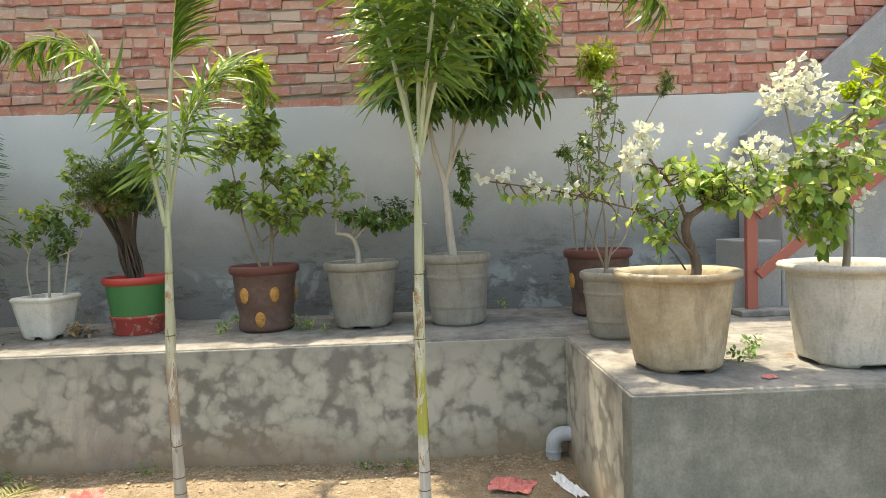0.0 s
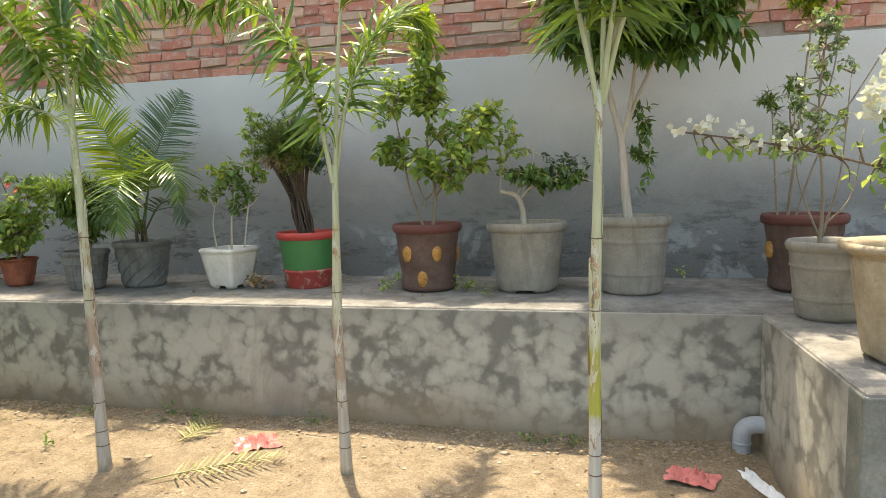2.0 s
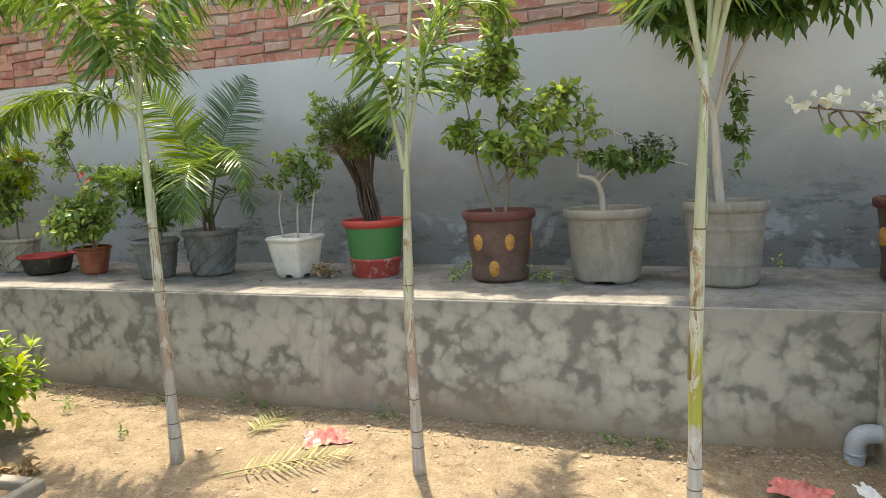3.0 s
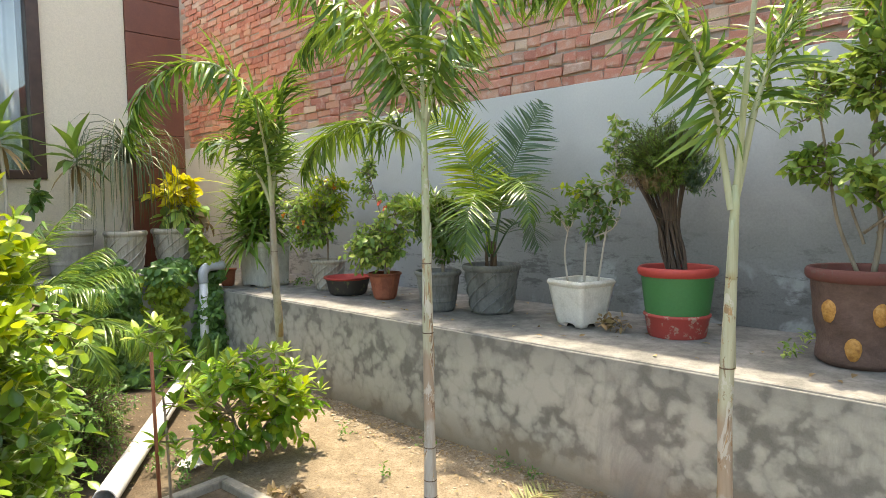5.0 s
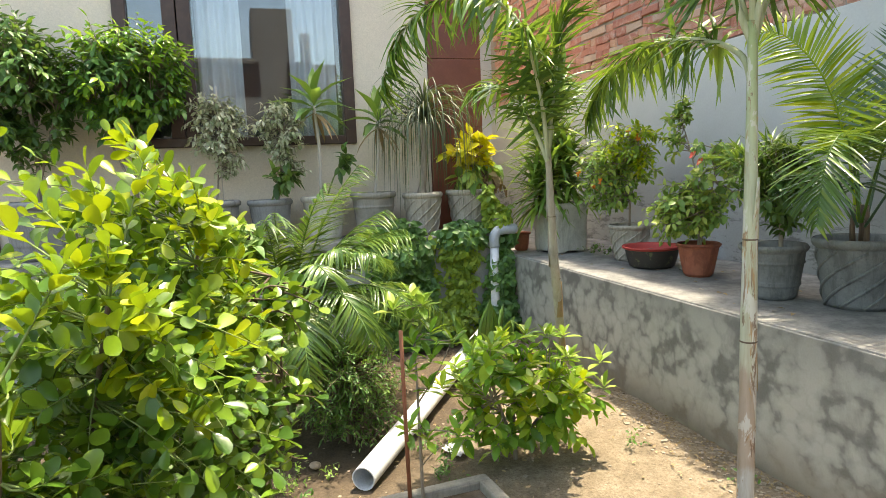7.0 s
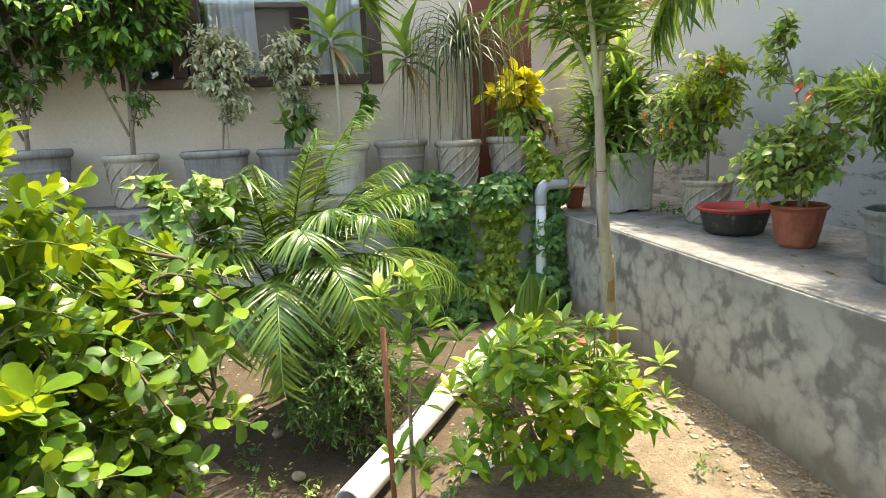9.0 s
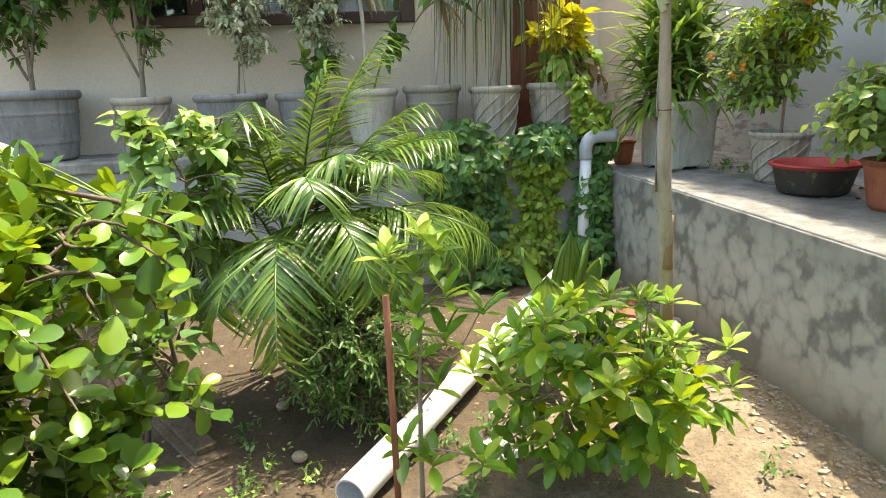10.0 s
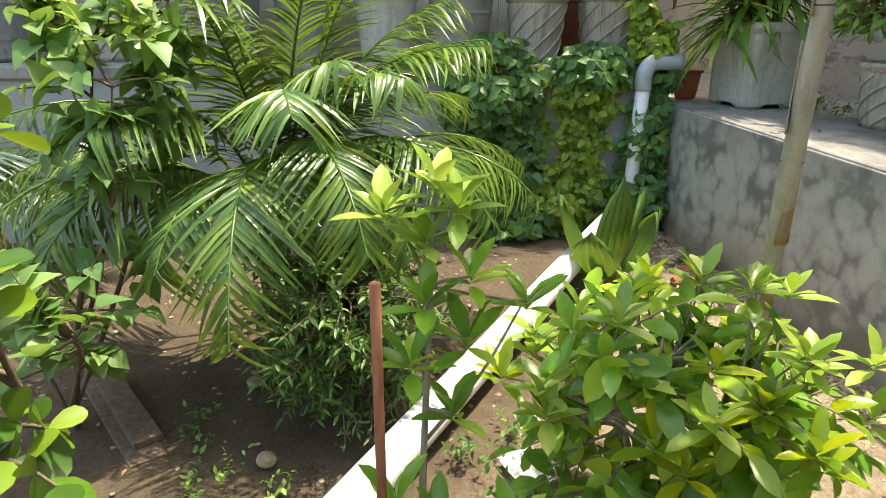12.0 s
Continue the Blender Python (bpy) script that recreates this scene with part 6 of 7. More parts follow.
# young tree with its stick in a small cement-edged pit
sap_stem = [(-3.44, 2.84, 0.0), (-3.47, 2.845, 0.35), (-3.54, 2.86, 0.6), (-3.64, 2.88, 0.84)]
sap = plant("young_tree", "sapling with whorls of long pointed leaves", "tree",
            [(sap_stem, 0.008, 0.004), ([(-3.50, 2.85, 0.46), (-3.52, 2.95, 0.58), (-3.58, 3.03, 0.68)], 0.004, 0.002), ([(-3.46, 2.845, 0.2), (-3.42, 2.9, 0.28), (-3.42, 2.99, 0.32)], 0.003, 0.002)], M["bark"], [])
whorls(sap, [(-3.66, 2.885, 0.88), (-3.62, 2.92, 0.86), (-3.62, 2.79, 0.85), (-3.61, 2.86, 0.80)], smooth_path(sap_stem), 0.088, M["leaf_sapling"], 10)
whorls(sap, [(-3.58, 2.94, 0.74), (-3.57, 2.86, 0.70), (-3.55, 2.93, 0.63), (-3.53, 2.83, 0.60), (-3.58, 3.04, 0.69), (-3.5, 2.9, 0.52), (-3.46, 2.8, 0.37), (-3.44, 2.87, 0.33), (-3.42, 3.0, 0.33)], smooth_path(sap_stem), 0.09, M["leaf_gloss"], 8)
st = thing("support_stick", "straight brown wooden support stick", "stick", (-3.40, 2.775, 0.0))
g = Geo()
tube(g, [(0, 0, -0.03), (-0.02, 0, 0.4), (-0.03, 0.0, 0.8)], [0.009, 0.0085, 0.0085], 8)
part("shaft", g, M["stick"], st)
pit = tagged(new("planting_pit"), "low cement kerb round a planting pit", "kerb", kind="structure")
pit.matrix_basis = pose(-3.2, 2.92, 0.0, 0, 0, 4)
for lo, hi in (((-0.34, -0.27, -0.1), (-0.28, 0.27, 0.07)), ((0.28, -0.27, -0.1), (0.34, 0.27, 0.068)), ((-0.28, 0.21, -0.1), (0.28, 0.27, 0.072)), ((-0.28, -0.27, -0.1), (0.28, -0.21, 0.066))):
    part("kerb_piece", block(lo, hi, 0.012), M["pot_grey"], pit, smooth=False)
part("pit_soil", block((-0.28, -0.21, -0.1), (0.28, 0.21, 0.03), 0.0), M["potsoil"], pit, smooth=False)
gb = plant("glossy_bush", "compact bush with large glossy bright green leaves", "bush",
      [([(-3.78, 3.41, -0.02), (-3.77, 3.40, 0.2), (-3.74, 3.38, 0.45)], 0.014, 0.007), ([(-3.78, 3.41, 0.05), (-3.7, 3.53, 0.25), (-3.64, 3.63, 0.42)], 0.010, 0.005), ([(-3.78, 3.41, 0.05), (-3.76, 3.32, 0.3), (-3.7, 3.24, 0.50)], 0.010, 0.005)], M["bark"],
      [dict(centre=(-3.74, 3.42, 0.33), radii=(0.27, 0.33, 0.27), twigs=66, per=7, size=0.086, shape=ELLIPTIC, ratio=0.48, leaf=M["leaf_gloss"], shell=0.45, along=0.5, droop=0.1),
       dict(centre=(-3.70, 3.36, 0.48), radii=(0.27, 0.31, 0.20), twigs=16, per=6, size=0.088, shape=ELLIPTIC, ratio=0.48, leaf=M["leaf_gloss"], shell=0.65, along=0.5, droop=0.0),
       dict(centre=(-3.72, 3.48, 0.43), radii=(0.28, 0.32, 0.18), twigs=8, per=6, size=0.085, shape=ELLIPTIC, ratio=0.48, leaf=M["leaf_lime"], shell=0.8, along=0.4, droop=0.0),
       dict(centre=(-3.70, 3.60, 0.24), radii=(0.22, 0.22, 0.16), twigs=20, per=7, size=0.088, shape=ELLIPTIC, ratio=0.48, leaf=M["leaf_gloss"], along=0.5, droop=0.4)])
tops = [q for q in in_crown(120, (-3.72, 3.44, 0.40), (0.27, 0.35, 0.24), 0.85) if q[2] > 0.34]
whorls(gb, tops[:22], [(-3.76, 3.4, 0.3), (-3.7, 3.55, 0.3), (-3.72, 3.27, 0.34)], 0.085, M["leaf_sapling"], 8)
whorls(gb, tops[22:38], [(-3.76, 3.4, 0.3), (-3.7, 3.55, 0.3), (-3.72, 3.27, 0.34)], 0.082, M["leaf_bushtip"], 8)
plant("dark_shrub", "small dense dark green narrow-leaved shrub", "shrub",
      [([(-4.3, 2.66, -0.02), (-4.3, 2.66, 0.2), (-4.28, 2.65, 0.4)], 0.014, 0.006)], M["bark_dark"],
      [dict(centre=(-4.28, 2.66, 0.30), radii=(0.30, 0.31, 0.27), twigs=380, per=12, size=0.034, ratio=0.3, shape=LANCE, leaf=M["leaf_dark"], shell=0.4, along=0.4, droop=0.0),
       dict(centre=(-4.26, 2.66, 0.34), radii=(0.30, 0.31, 0.27), twigs=170, per=11, size=0.034, ratio=0.3, shape=LANCE, leaf=M["leaf_vine"], shell=0.8, along=0.4, droop=0.0)])
hs = [([(-4.25, 1.86, -0.02), (-4.2, 1.95, 0.35), (-4.25, 2.03, 0.7), (-4.3, 2.08, 1.1)], 0.011, 0.004), ([(-4.25, 1.86, 0.05), (-4.35, 2.05, 0.5), (-4.42, 2.15, 0.95), (-4.4, 2.25, 1.2)], 0.009, 0.003), ([(-4.22, 1.88, 0.1), (-4.05, 2.02, 0.35), (-3.85, 2.12, 0.52)], 0.008, 0.003), ([(-4.25, 1.86, 0.02), (-4.3, 1.75, 0.3), (-4.3, 1.65, 0.5)], 0.007, 0.003), ([(-4.24, 1.9, 0.2), (-4.2, 2.1, 0.7), (-4.2, 2.15, 1.0)], 0.007, 0.003)]
plant("heart_leaved_shrub", "upright shrub with soft heart-shaped green leaves", "shrub", hs, M["bark_dark"],
      [dict(centre=(-4.32, 2.09, 0.98), radii=(0.22, 0.21, 0.28), twigs=46, per=6, size=0.066, ratio=0.85, shape=HEART, leaf=M["leaf_heart"], along=0.5, droop=0.15),
       dict(centre=(-4.1, 2.0, 0.48), radii=(0.32, 0.2, 0.2), twigs=26, per=6, size=0.066, ratio=0.85, shape=HEART, leaf=M["leaf_heart"], along=0.5, droop=0.15),
       dict(centre=(-4.35, 2.1, 1.15), radii=(0.22, 0.22, 0.14), twigs=26, per=6, size=0.05, ratio=0.85, shape=HEART, leaf=M["leaf_boug"], part="young_foliage", along=0.5)])

# areca palm clump
ar = thing("areca_palm", "wide areca palm clump with arching yellow-green fronds", "palm", (-4.95, 2.4, 0.0))
for k in range(7):
    a = k * 0.9
    g = Geo()
    tube(g, [(0.08 * math.cos(a), 0.08 * math.sin(a), -0.02), (0.1 * math.cos(a), 0.1 * math.sin(a), 0.25), (0.12 * math.cos(a), 0.12 * math.sin(a), 0.5)], [0.022, 0.018, 0.013], 8)
    part("stem", g, M["greenstem"], ar)
for az, el, ln, bow, dr, z in ((2, 66, 1.3, 140, 0.15, 0.35), (-28, 66, 1.2, 135, 0.15, 0.35), (-55, 64, 1.1, 125, 0.15, 0.35), (-85, 62, 1.0, 120, 0.15, 0.3), (20, 70, 1.2, 132, 0.15, 0.4), (43, 68, 1.15, 125, 0.15, 0.4), (68, 66, 1.1, 120, 0.15, 0.35), (92, 66, 1.05, 115, 0.15, 0.35), (12, 76, 1.05, 102, 0.15, 0.45), (35, 78, 1.0, 92, 0.15, 0.45), (58, 78, 1.05, 86, 0.15, 0.45), (-20, 76, 1.05, 100, 0.15, 0.4), (-45, 76, 1.0, 95, 0.15, 0.4), (80, 78, 1.0, 80, 0.15, 0.45), (120, 78, 0.95, 80, 0.15, 0.45), (30, 86, 1.0, 45, 0.1, 0.5), (62, 84, 1.1, 40, 0.1, 0.5), (-5, 84, 0.9, 55, 0.1, 0.5)):
    frond(ar, (0.1 * math.cos(radians(az)), 0.1 * math.sin(radians(az)), z), az, el, ln, bow, 0.26 if bow > 85 else 0.21, M["leaf_areca"], pairs=36, bare=0.28, droop=dr, vee=0.05, width=0.014, stalk_r=0.009, sweep=0.75, shape=ARCHED)
for az, el, ln, bow, z in ((-12, 60, 0.95, 118, 0.42), (10, 58, 0.9, 115, 0.5), (32, 60, 0.95, 120, 0.42), (55, 60, 0.95, 112, 0.45), (78, 60, 0.95, 118, 0.4), (-40, 60, 0.95, 112, 0.42), (-68, 62, 0.95, 105, 0.4), (25, 74, 0.85, 70, 0.5), (-10, 80, 0.9, 55, 0.5), (70, 78, 0.95, 60, 0.5), (110, 70, 0.9, 95, 0.45)):
    frond(ar, (0.1 * math.cos(radians(az)), 0.1 * math.sin(radians(az)), z), az, el, ln, bow, 0.27, M["leaf_areca"], pairs=34, bare=0.3, droop=0.2, vee=0.05, width=0.015, stalk_r=0.009, sweep=0.75, shape=ARCHED)
# blue-green palm farther along the ledge
bp = thing("blue_green_palm", "low blue-green feather palm at the foot of the ledge", "palm", (-5.45, 1.05, 0.0))
g = Geo()
tube(g, [(0, 0, -0.02), (0, 0, 0.22)], [0.05, 0.035], 9)
part("stem", g, M["bark_dark"], bp)
for az, el, ln, bow in ((0, 65, 1.1, 110), (30, 70, 1.1, 100), (-30, 60, 1.0, 110), (60, 70, 1.0, 90), (100, 70, 0.9, 90), (-60, 60, 1.0, 100), (15, 82, 1.1, 60), (45, 55, 1.0, 90)):
    frond(bp, (0, 0, 0.2), az, el, ln, bow, 0.26, M["leaf_bluepalm"], pairs=32, bare=0.25, droop=0.3, vee=0.2, width=0.018)
# seedling palm with pleated leaves
pp = thing("pleated_palm_seedling", "palm seedling with broad pleated leaves", "palm", (-5.15, 3.78, 0.0))
for az, el, ln, w in ((60, 62, 0.42, 0.13), (20, 72, 0.45, 0.12), (-120, 48, 0.42, 0.1), (-40, 40, 0.3, 0.12), (100, 40, 0.36, 0.1)):
    g = Geo()
    a, e = radians(az), radians(el)
    d = Vector((math.cos(a) * math.cos(e), math.sin(a) * math.cos(e), math.sin(e)))
    s = Vector((-math.sin(a), math.cos(a), 0))
    u = s.cross(d)
    vs, fs = [], []
    nu, nv = 10, 13
    for i in range(nu + 1):
        t = i / nu
        half = w * math.sin(math.pi * min(1, 0.1 + t * 0.9)) ** 0.7 * (1 if t < 1 else 0.3)
        for j in range(nv):
            q = j / (nv - 1) * 2 - 1
            vs.append(d * (0.06 + ln * t * (1 - 0.12 * q * q)) + s * half * q + u * (0.010 * (j % 2) - 0.10 * t * t) + Vector((0, 0, 0.02)))
    for i in range(nu):
        for j in range(nv - 1):
            fs.append((i * nv + j, i * nv + j + 1, (i + 1) * nv + j + 1, (i + 1) * nv + j))
    o = part("leaf", g.add(vs, fs), M["leaf_areca"], pp, smooth=False)
    g = Geo()
    tube(g, [(0, 0, -0.01), d * 0.1], 0.008, 6)
    part("leaf_stalk", g, M["greenstem"], pp)


# creeper on the ledge wall
def creeper(label, patches, strands, material, size, seed):
    p = thing("creeper", label, "creeper", (LEDGE_X + 0.02, patches[0][0], 0.0))
    g, lf = Geo(), Geo()
    pl, di, up, ln = [], [], [], []
    for y, z, ry, rz, n, depth in patches:
        for k in range(n):
            a, r = rng.random() * 6.283, math.sqrt(rng.random())
            q = np.array([LEDGE_X + 0.025 + depth * rng.random() * (1.2 - r), y + ry * r * math.cos(a), max(0.03, z + rz * r * math.sin(a))])
            if q[2] > LEDGE_Z - 0.02:
                q[0] -= 0.1 * rng.random()
                q[2] = max(q[2], LEDGE_Z + 0.03)
            for i in range(3):
                pl.append(q)
                di.append(np.array([0.35, (i - 1) * 0.9, -0.6]) + rng.normal(0, 0.3, 3))
                up.append(np.array([1.0, 0, 0.75]) + rng.normal(0, 0.3, 3))
                ln.append(size * (0.7 + 0.6 * rng.random()))
    for y0, z0, y1, z1 in strands:
        pts = [np.array([LEDGE_X + 0.03 + 0.012 * math.sin(i * 1.3), y0 + (y1 - y0) * i / 12 + 0.02 * math.sin(i * 0.9 + y0 * 7), z0 + (z1 - z0) * i / 12]) for i in range(13)]
        tube(g, pts, 0.003, 5)
        for q in pts:
            for i in range(6):
                pl.append(q + rng.normal(0, 0.012, 3) * np.array([0.3, 1, 1]))
                di.append(np.array([0.35, (i % 3 - 1) * 0.9, -0.45]) + rng.normal(0, 0.3, 3))
                up.append(np.array([1.0, 0, 0.8]) + rng.normal(0, 0.3, 3))
                ln.append(size * (0.7 + 0.5 * rng.random()))
    ln = np.array(ln)
    scatter(lf, OVATE, pl, di, up, ln, ln * 0.68)
    if g.v:
        wpart("vine_stem", g, M["bark_dark"], p)
    wpart("foliage", lf, material, p, kind="stuff")


creeper("dense dark green creeper hanging over the ledge wall", [(3.36, 0.78, 0.26, 0.30, 330, 0.2), (3.4, 0.4, 0.26, 0.34, 300, 0.16), (3.5, 0.12, 0.32, 0.14, 200, 0.25), (3.9, 0.92, 0.22, 0.12, 180, 0.16)], [(3.2, 0.8, 3.3, 0.2), (3.4, 0.9, 3.5, 0.1), (3.55, 0.9, 3.6, 0.2)], M["leaf_vine"], 0.06, 1)
creeper("lime green creeper strands trailing down the ledge wall", [(3.88, 0.78, 0.18, 0.16, 130, 0.12), (3.86, 0.5, 0.12, 0.2, 70, 0.1), (3.75, 0.22, 0.3, 0.2, 190, 0.16)], [(3.72, 0.95, 3.8, 0.35), (3.78, 0.9, 3.84, 0.3), (3.84, 0.95, 3.9, 0.32), (3.9, 0.95, 3.95, 0.42), (3.97, 0.9, 4.0, 0.5), (3.63, 0.9, 3.66, 0.45)], M["leaf_vine_lime"], 0.05, 2)
creeper("green creeper wrapped round the downpipe foot", [(4.22, 0.55, 0.13, 0.26, 170, 0.18), (4.2, 0.22, 0.2, 0.24, 230, 0.26), (4.28, 0.88, 0.08, 0.1, 40, 0.1)], [(4.2, 0.9, 4.22, 0.1), (4.28, 0.8, 4.3, 0.1)], M["leaf_vine"], 0.055, 3)
creeper("bright new creeper shoots on the ledge end", [(4.22, 1.05, 0.12, 0.13, 70, 0.12), (4.16, 1.22, 0.05, 0.1, 24, 0.06)], [(4.15, 1.0, 4.12, 1.3)], M["leaf_vine_lime"], 0.055, 4)

# ---- pipes ----
dp = thing("downpipe", "white plastic downpipe with grey elbow on the ledge wall", "pipe", (-5.86, 4.16, 0.0))
g = Geo()
tube(g, [(0.02, -0.02, -0.02), (0.01, -0.01, 0.4), (0, 0.0, 0.83)], 0.037, 18)
part("pipe", g, M["pvc"], dp)
g = Geo()
tube(g, smooth_path([(0, 0.0, 0.80), (0, 0, 0.88), (-0.01, 0.05, 0.935), (-0.02, 0.20, 0.94)], 6), 0.043, 18)
part("elbow", g, M["pvc_grey"], dp)
gp = thing("drain_pipe", "long white plastic drain pipe lying on the soil", "pipe", (-3.72, 2.635, 0.06))
a, b = np.array([0, 0, 0.0]), np.array([-1.98, 1.35, 0.07])
g = Geo()
d = (b - a) / np.linalg.norm(b - a)
tube(g, [a, a + (b - a) * 0.5, b], 0.056, 24, cap=False)
tube(g, [b, a + (b - a) * 0.5, a], 0.050, 24, cap=False)
part("tube", g, M["pvc"], gp)
# black disc set in the bore stands in for the shade inside the pipe
g = Geo()
tube(g, [a + d * 0.25, a + d * 0.26], 0.05, 20)
part("dark_inside", g, M["black_paint"], gp)
g = Geo()
vs, fs = [], []
side = np.cross(d, [0, 0, 1.0])
side /= np.linalg.norm(side)
upv = np.cross(side, d)
for i in range(24):
    t = 2 * math.pi * i / 24
    o = side * math.cos(t) + upv * math.sin(t)
    vs += [a + o * 0.056 - d * 0.001, a + o * 0.050 - d * 0.001]
fs = [(2 * i, 2 * ((i + 1) % 24), 2 * ((i + 1) % 24) + 1, 2 * i + 1) for i in range(24)]
part("cut_edge", g.add(vs, fs), M["pvc"], gp)
gr = thing("drain_elbow", "grey plastic drain elbow at the platform corner", "pipe", (0.655, 4.27, 0.0))
g = Geo()
tube(g, smooth_path([(0, 0, -0.05), (0, 0, 0.11), (0.015, 0, 0.155), (0.05, 0, 0.175), (0.12, 0, 0.175)], 5), 0.042, 18)
part("elbow", g, M["pvc_grey"], gr)
g = Geo()
tube(g, [(0, 0, 0.075), (0, 0, 0.09)], 0.045, 18)
part("collar", g, M["pvc_grey"], gr)
pot("terracotta_pot", "small terracotta pot behind the downpipe elbow", (-6.12, 4.52, Z), 0.17, 0.11, 0.16, M["terracotta"], "plain", seed=31)


# ---- stairs and rail ----
stairs = tagged(new("stairs"), "grey cement stairs climbing along the boundary wall", "stairs", kind="structure")
for k in range(14):
    x0 = 1.82 + 0.24 * k
    part("step", block((x0, 4.86, BENCH_Z - 0.002), (x0 + 0.238, 5.3, 1.01 + 0.185 * k), 0.01), M["cement_smooth"], stairs, smooth=False)
part("landing", block((1.95, 4.70, BENCH_Z - 0.001), (2.32, 4.858, 0.76), 0.008), M["cement_top"], stairs, smooth=False)
bm = bmesh.new()
prof = [(2.30, 0.72), (6.5, 0.72), (6.5, 5.45), (2.30, 1.94)]
for y in (5.302, 5.43):
    for x, z in prof:
        bm.verts.new((x, y, z))
bm.verts.ensure_lookup_table()
v = bm.verts
bm.faces.new((v[0], v[1], v[2], v[3]))
bm.faces.new((v[7], v[6], v[5], v[4]))
for i in range(4):
    bm.faces.new((v[i], v[i + 4], v[(i + 1) % 4 + 4], v[(i + 1) % 4]))
bmesh.ops.recalc_face_normals(bm, faces=bm.faces[:])
tagged(part("wall_stairs", bm, M["cement_smooth"], smooth=False), "sloping grey cement parapet behind the stairs", "wall", kind="structure")
rail = thing("stair_rail", "red painted flat steel stair rail", "railing", (2.06, 4.79, 0.76))
part("post", block((-0.035, -0.02, -0.005), (0.035, 0.02, 0.68), 0.004), M["rail"], rail, smooth=False)
for z0, ln in ((0.22, 3.2), (0.60, 3.2)):
    bm = block((0, -0.012, -0.032), (ln, 0.012, 0.032), 0.004)
    bmesh.ops.transform(bm, matrix=Matrix.Translation((0.03, -0.034, z0)) @ Matrix.Rotation(-math.atan2(0.185, 0.24), 4, "Y"), verts=bm.verts)
    part("bar", bm, M["rail"], rail, smooth=False)
part("post", block((2.0, -0.02, 1.5), (2.07, 0.02, 2.3), 0.004), M["rail"], rail, smooth=False)


# ---- neighbour seen in the window glass ----
nb = thing("neighbour_building", "plain two-storey grey-brown neighbour house across the garden", "house", (15.0, 3.8, 0.0))
part("wall", block((0, -6.0, -0.2), (6, 2.4, 6.1), 0.02), M["house_far"], nb, smooth=False)
part("upper_storey", block((0.3, -0.9, 6.1), (5, 0.76, 8.35), 0.02), M["house_far"], nb, smooth=False)
part("parapet", block((-0.1, -6.1, 6.1), (6.1, -0.902, 6.3), 0.02), M["house_far"], nb, smooth=False)
part("roof_pier", block((0.2, 1.05, 6.1), (0.9, 1.4, 7.4), 0.02), M["house_far"], nb, smooth=False)
for y in (-1.2, 0.9):
    for z in (1.2, 4.8):
        part("window", block((-0.03, y - 0.5, z), (0.1, y + 0.5, z + 1.4), 0.02), M["frame"], nb, smooth=False)


# ---- litter on the ground and bench ----
def crumpled(name, label, at, sx, sy, h, material, seed, turn=0):
    g = Geo()
    vs, fs = [], []
    n = 15
    for i in range(n):
        for j in range(n):
            u, w = i / (n - 1) - 0.5, j / (n - 1) - 0.5
            e = 1 + 0.25 * noise.noise((u * 4, w * 4, seed))
            z = h * (0.35 + abs(noise.noise((u * 7, w * 7, seed + 3))) + 0.4 * noise.noise((u * 14, w * 14, seed))) * (1 - 1.5 * max(abs(u), abs(w)))
            vs.append((u * sx * e, w * sy * e, max(z, 0.0) + 0.004))
    for i in range(n - 1):
        for j in range(n - 1):
            fs.append((i * n + j, (i + 1) * n + j, (i + 1) * n + j + 1, i * n + j + 1))
    p = thing(name, label, "litter", at, turn)
    o = part("sheet", g.add(vs, fs), material, p, smooth=False)
    o.modifiers.new("thick", "SOLIDIFY").thickness = 0.0015


crumpled("plastic_bag", "crumpled red plastic bag on the sand", (0.38, 3.98, 0.0), 0.22, 0.14, 0.09, M["plastic_red"], 1, -20)
crumpled("plastic_bag", "faded red plastic bag beside a fallen frond", (-1.86, 4.02, 0.0), 0.24, 0.2, 0.08, M["plastic_red"], 5, 30)
crumpled("plastic_bag", "scrap of red plastic at the wall foot", (-0.93, 4.22, 0.0), 0.16, 0.06, 0.03, M["plastic_red"], 9, 5)
crumpled("plastic_strip", "pale blue-white plastic strip by the platform", (0.66, 3.98, 0.0), 0.07, 0.32, 0.06, M["plastic_white"], 12, 20)
crumpled("paper_scrap", "small white paper scrap on the soil", (-4.46, 4.28, 0.0), 0.09, 0.06, 0.03, M["paper"], 15, 20)
crumpled("paper_scrap", "pinkish paper scrap on the platform top", (1.36, 3.28, BENCH_Z), 0.06, 0.04, 0.015, M["plastic_red"], 18, 20)
crumpled("dirty_cloth", "dirty white crumpled scrap on the soil", (-3.95, 3.16, 0.0), 0.14, 0.11, 0.09, M["paper"], 21, 20)


def fallen_frond(label, at, az, ln):
    p = thing("fallen_frond", label, "frond", at)
    o = frond(p, (0, 0, 0.02), az, 4, ln, 6, 0.16, M["leaf_dryfrond"], pairs=16, bare=0.15, droop=0.0, vee=0.12, width=0.012, stalk_r=0.005, shape=NEEDLE)
    tagged(o, kind="stuff")


fallen_frond("fallen yellowing palm frond lying on the sand", (-2.15, 3.52, 0.0), 32, 0.62)
fallen_frond("small fallen frond tip near the wall", (-2.3, 3.95, 0.0), 80, 0.3)


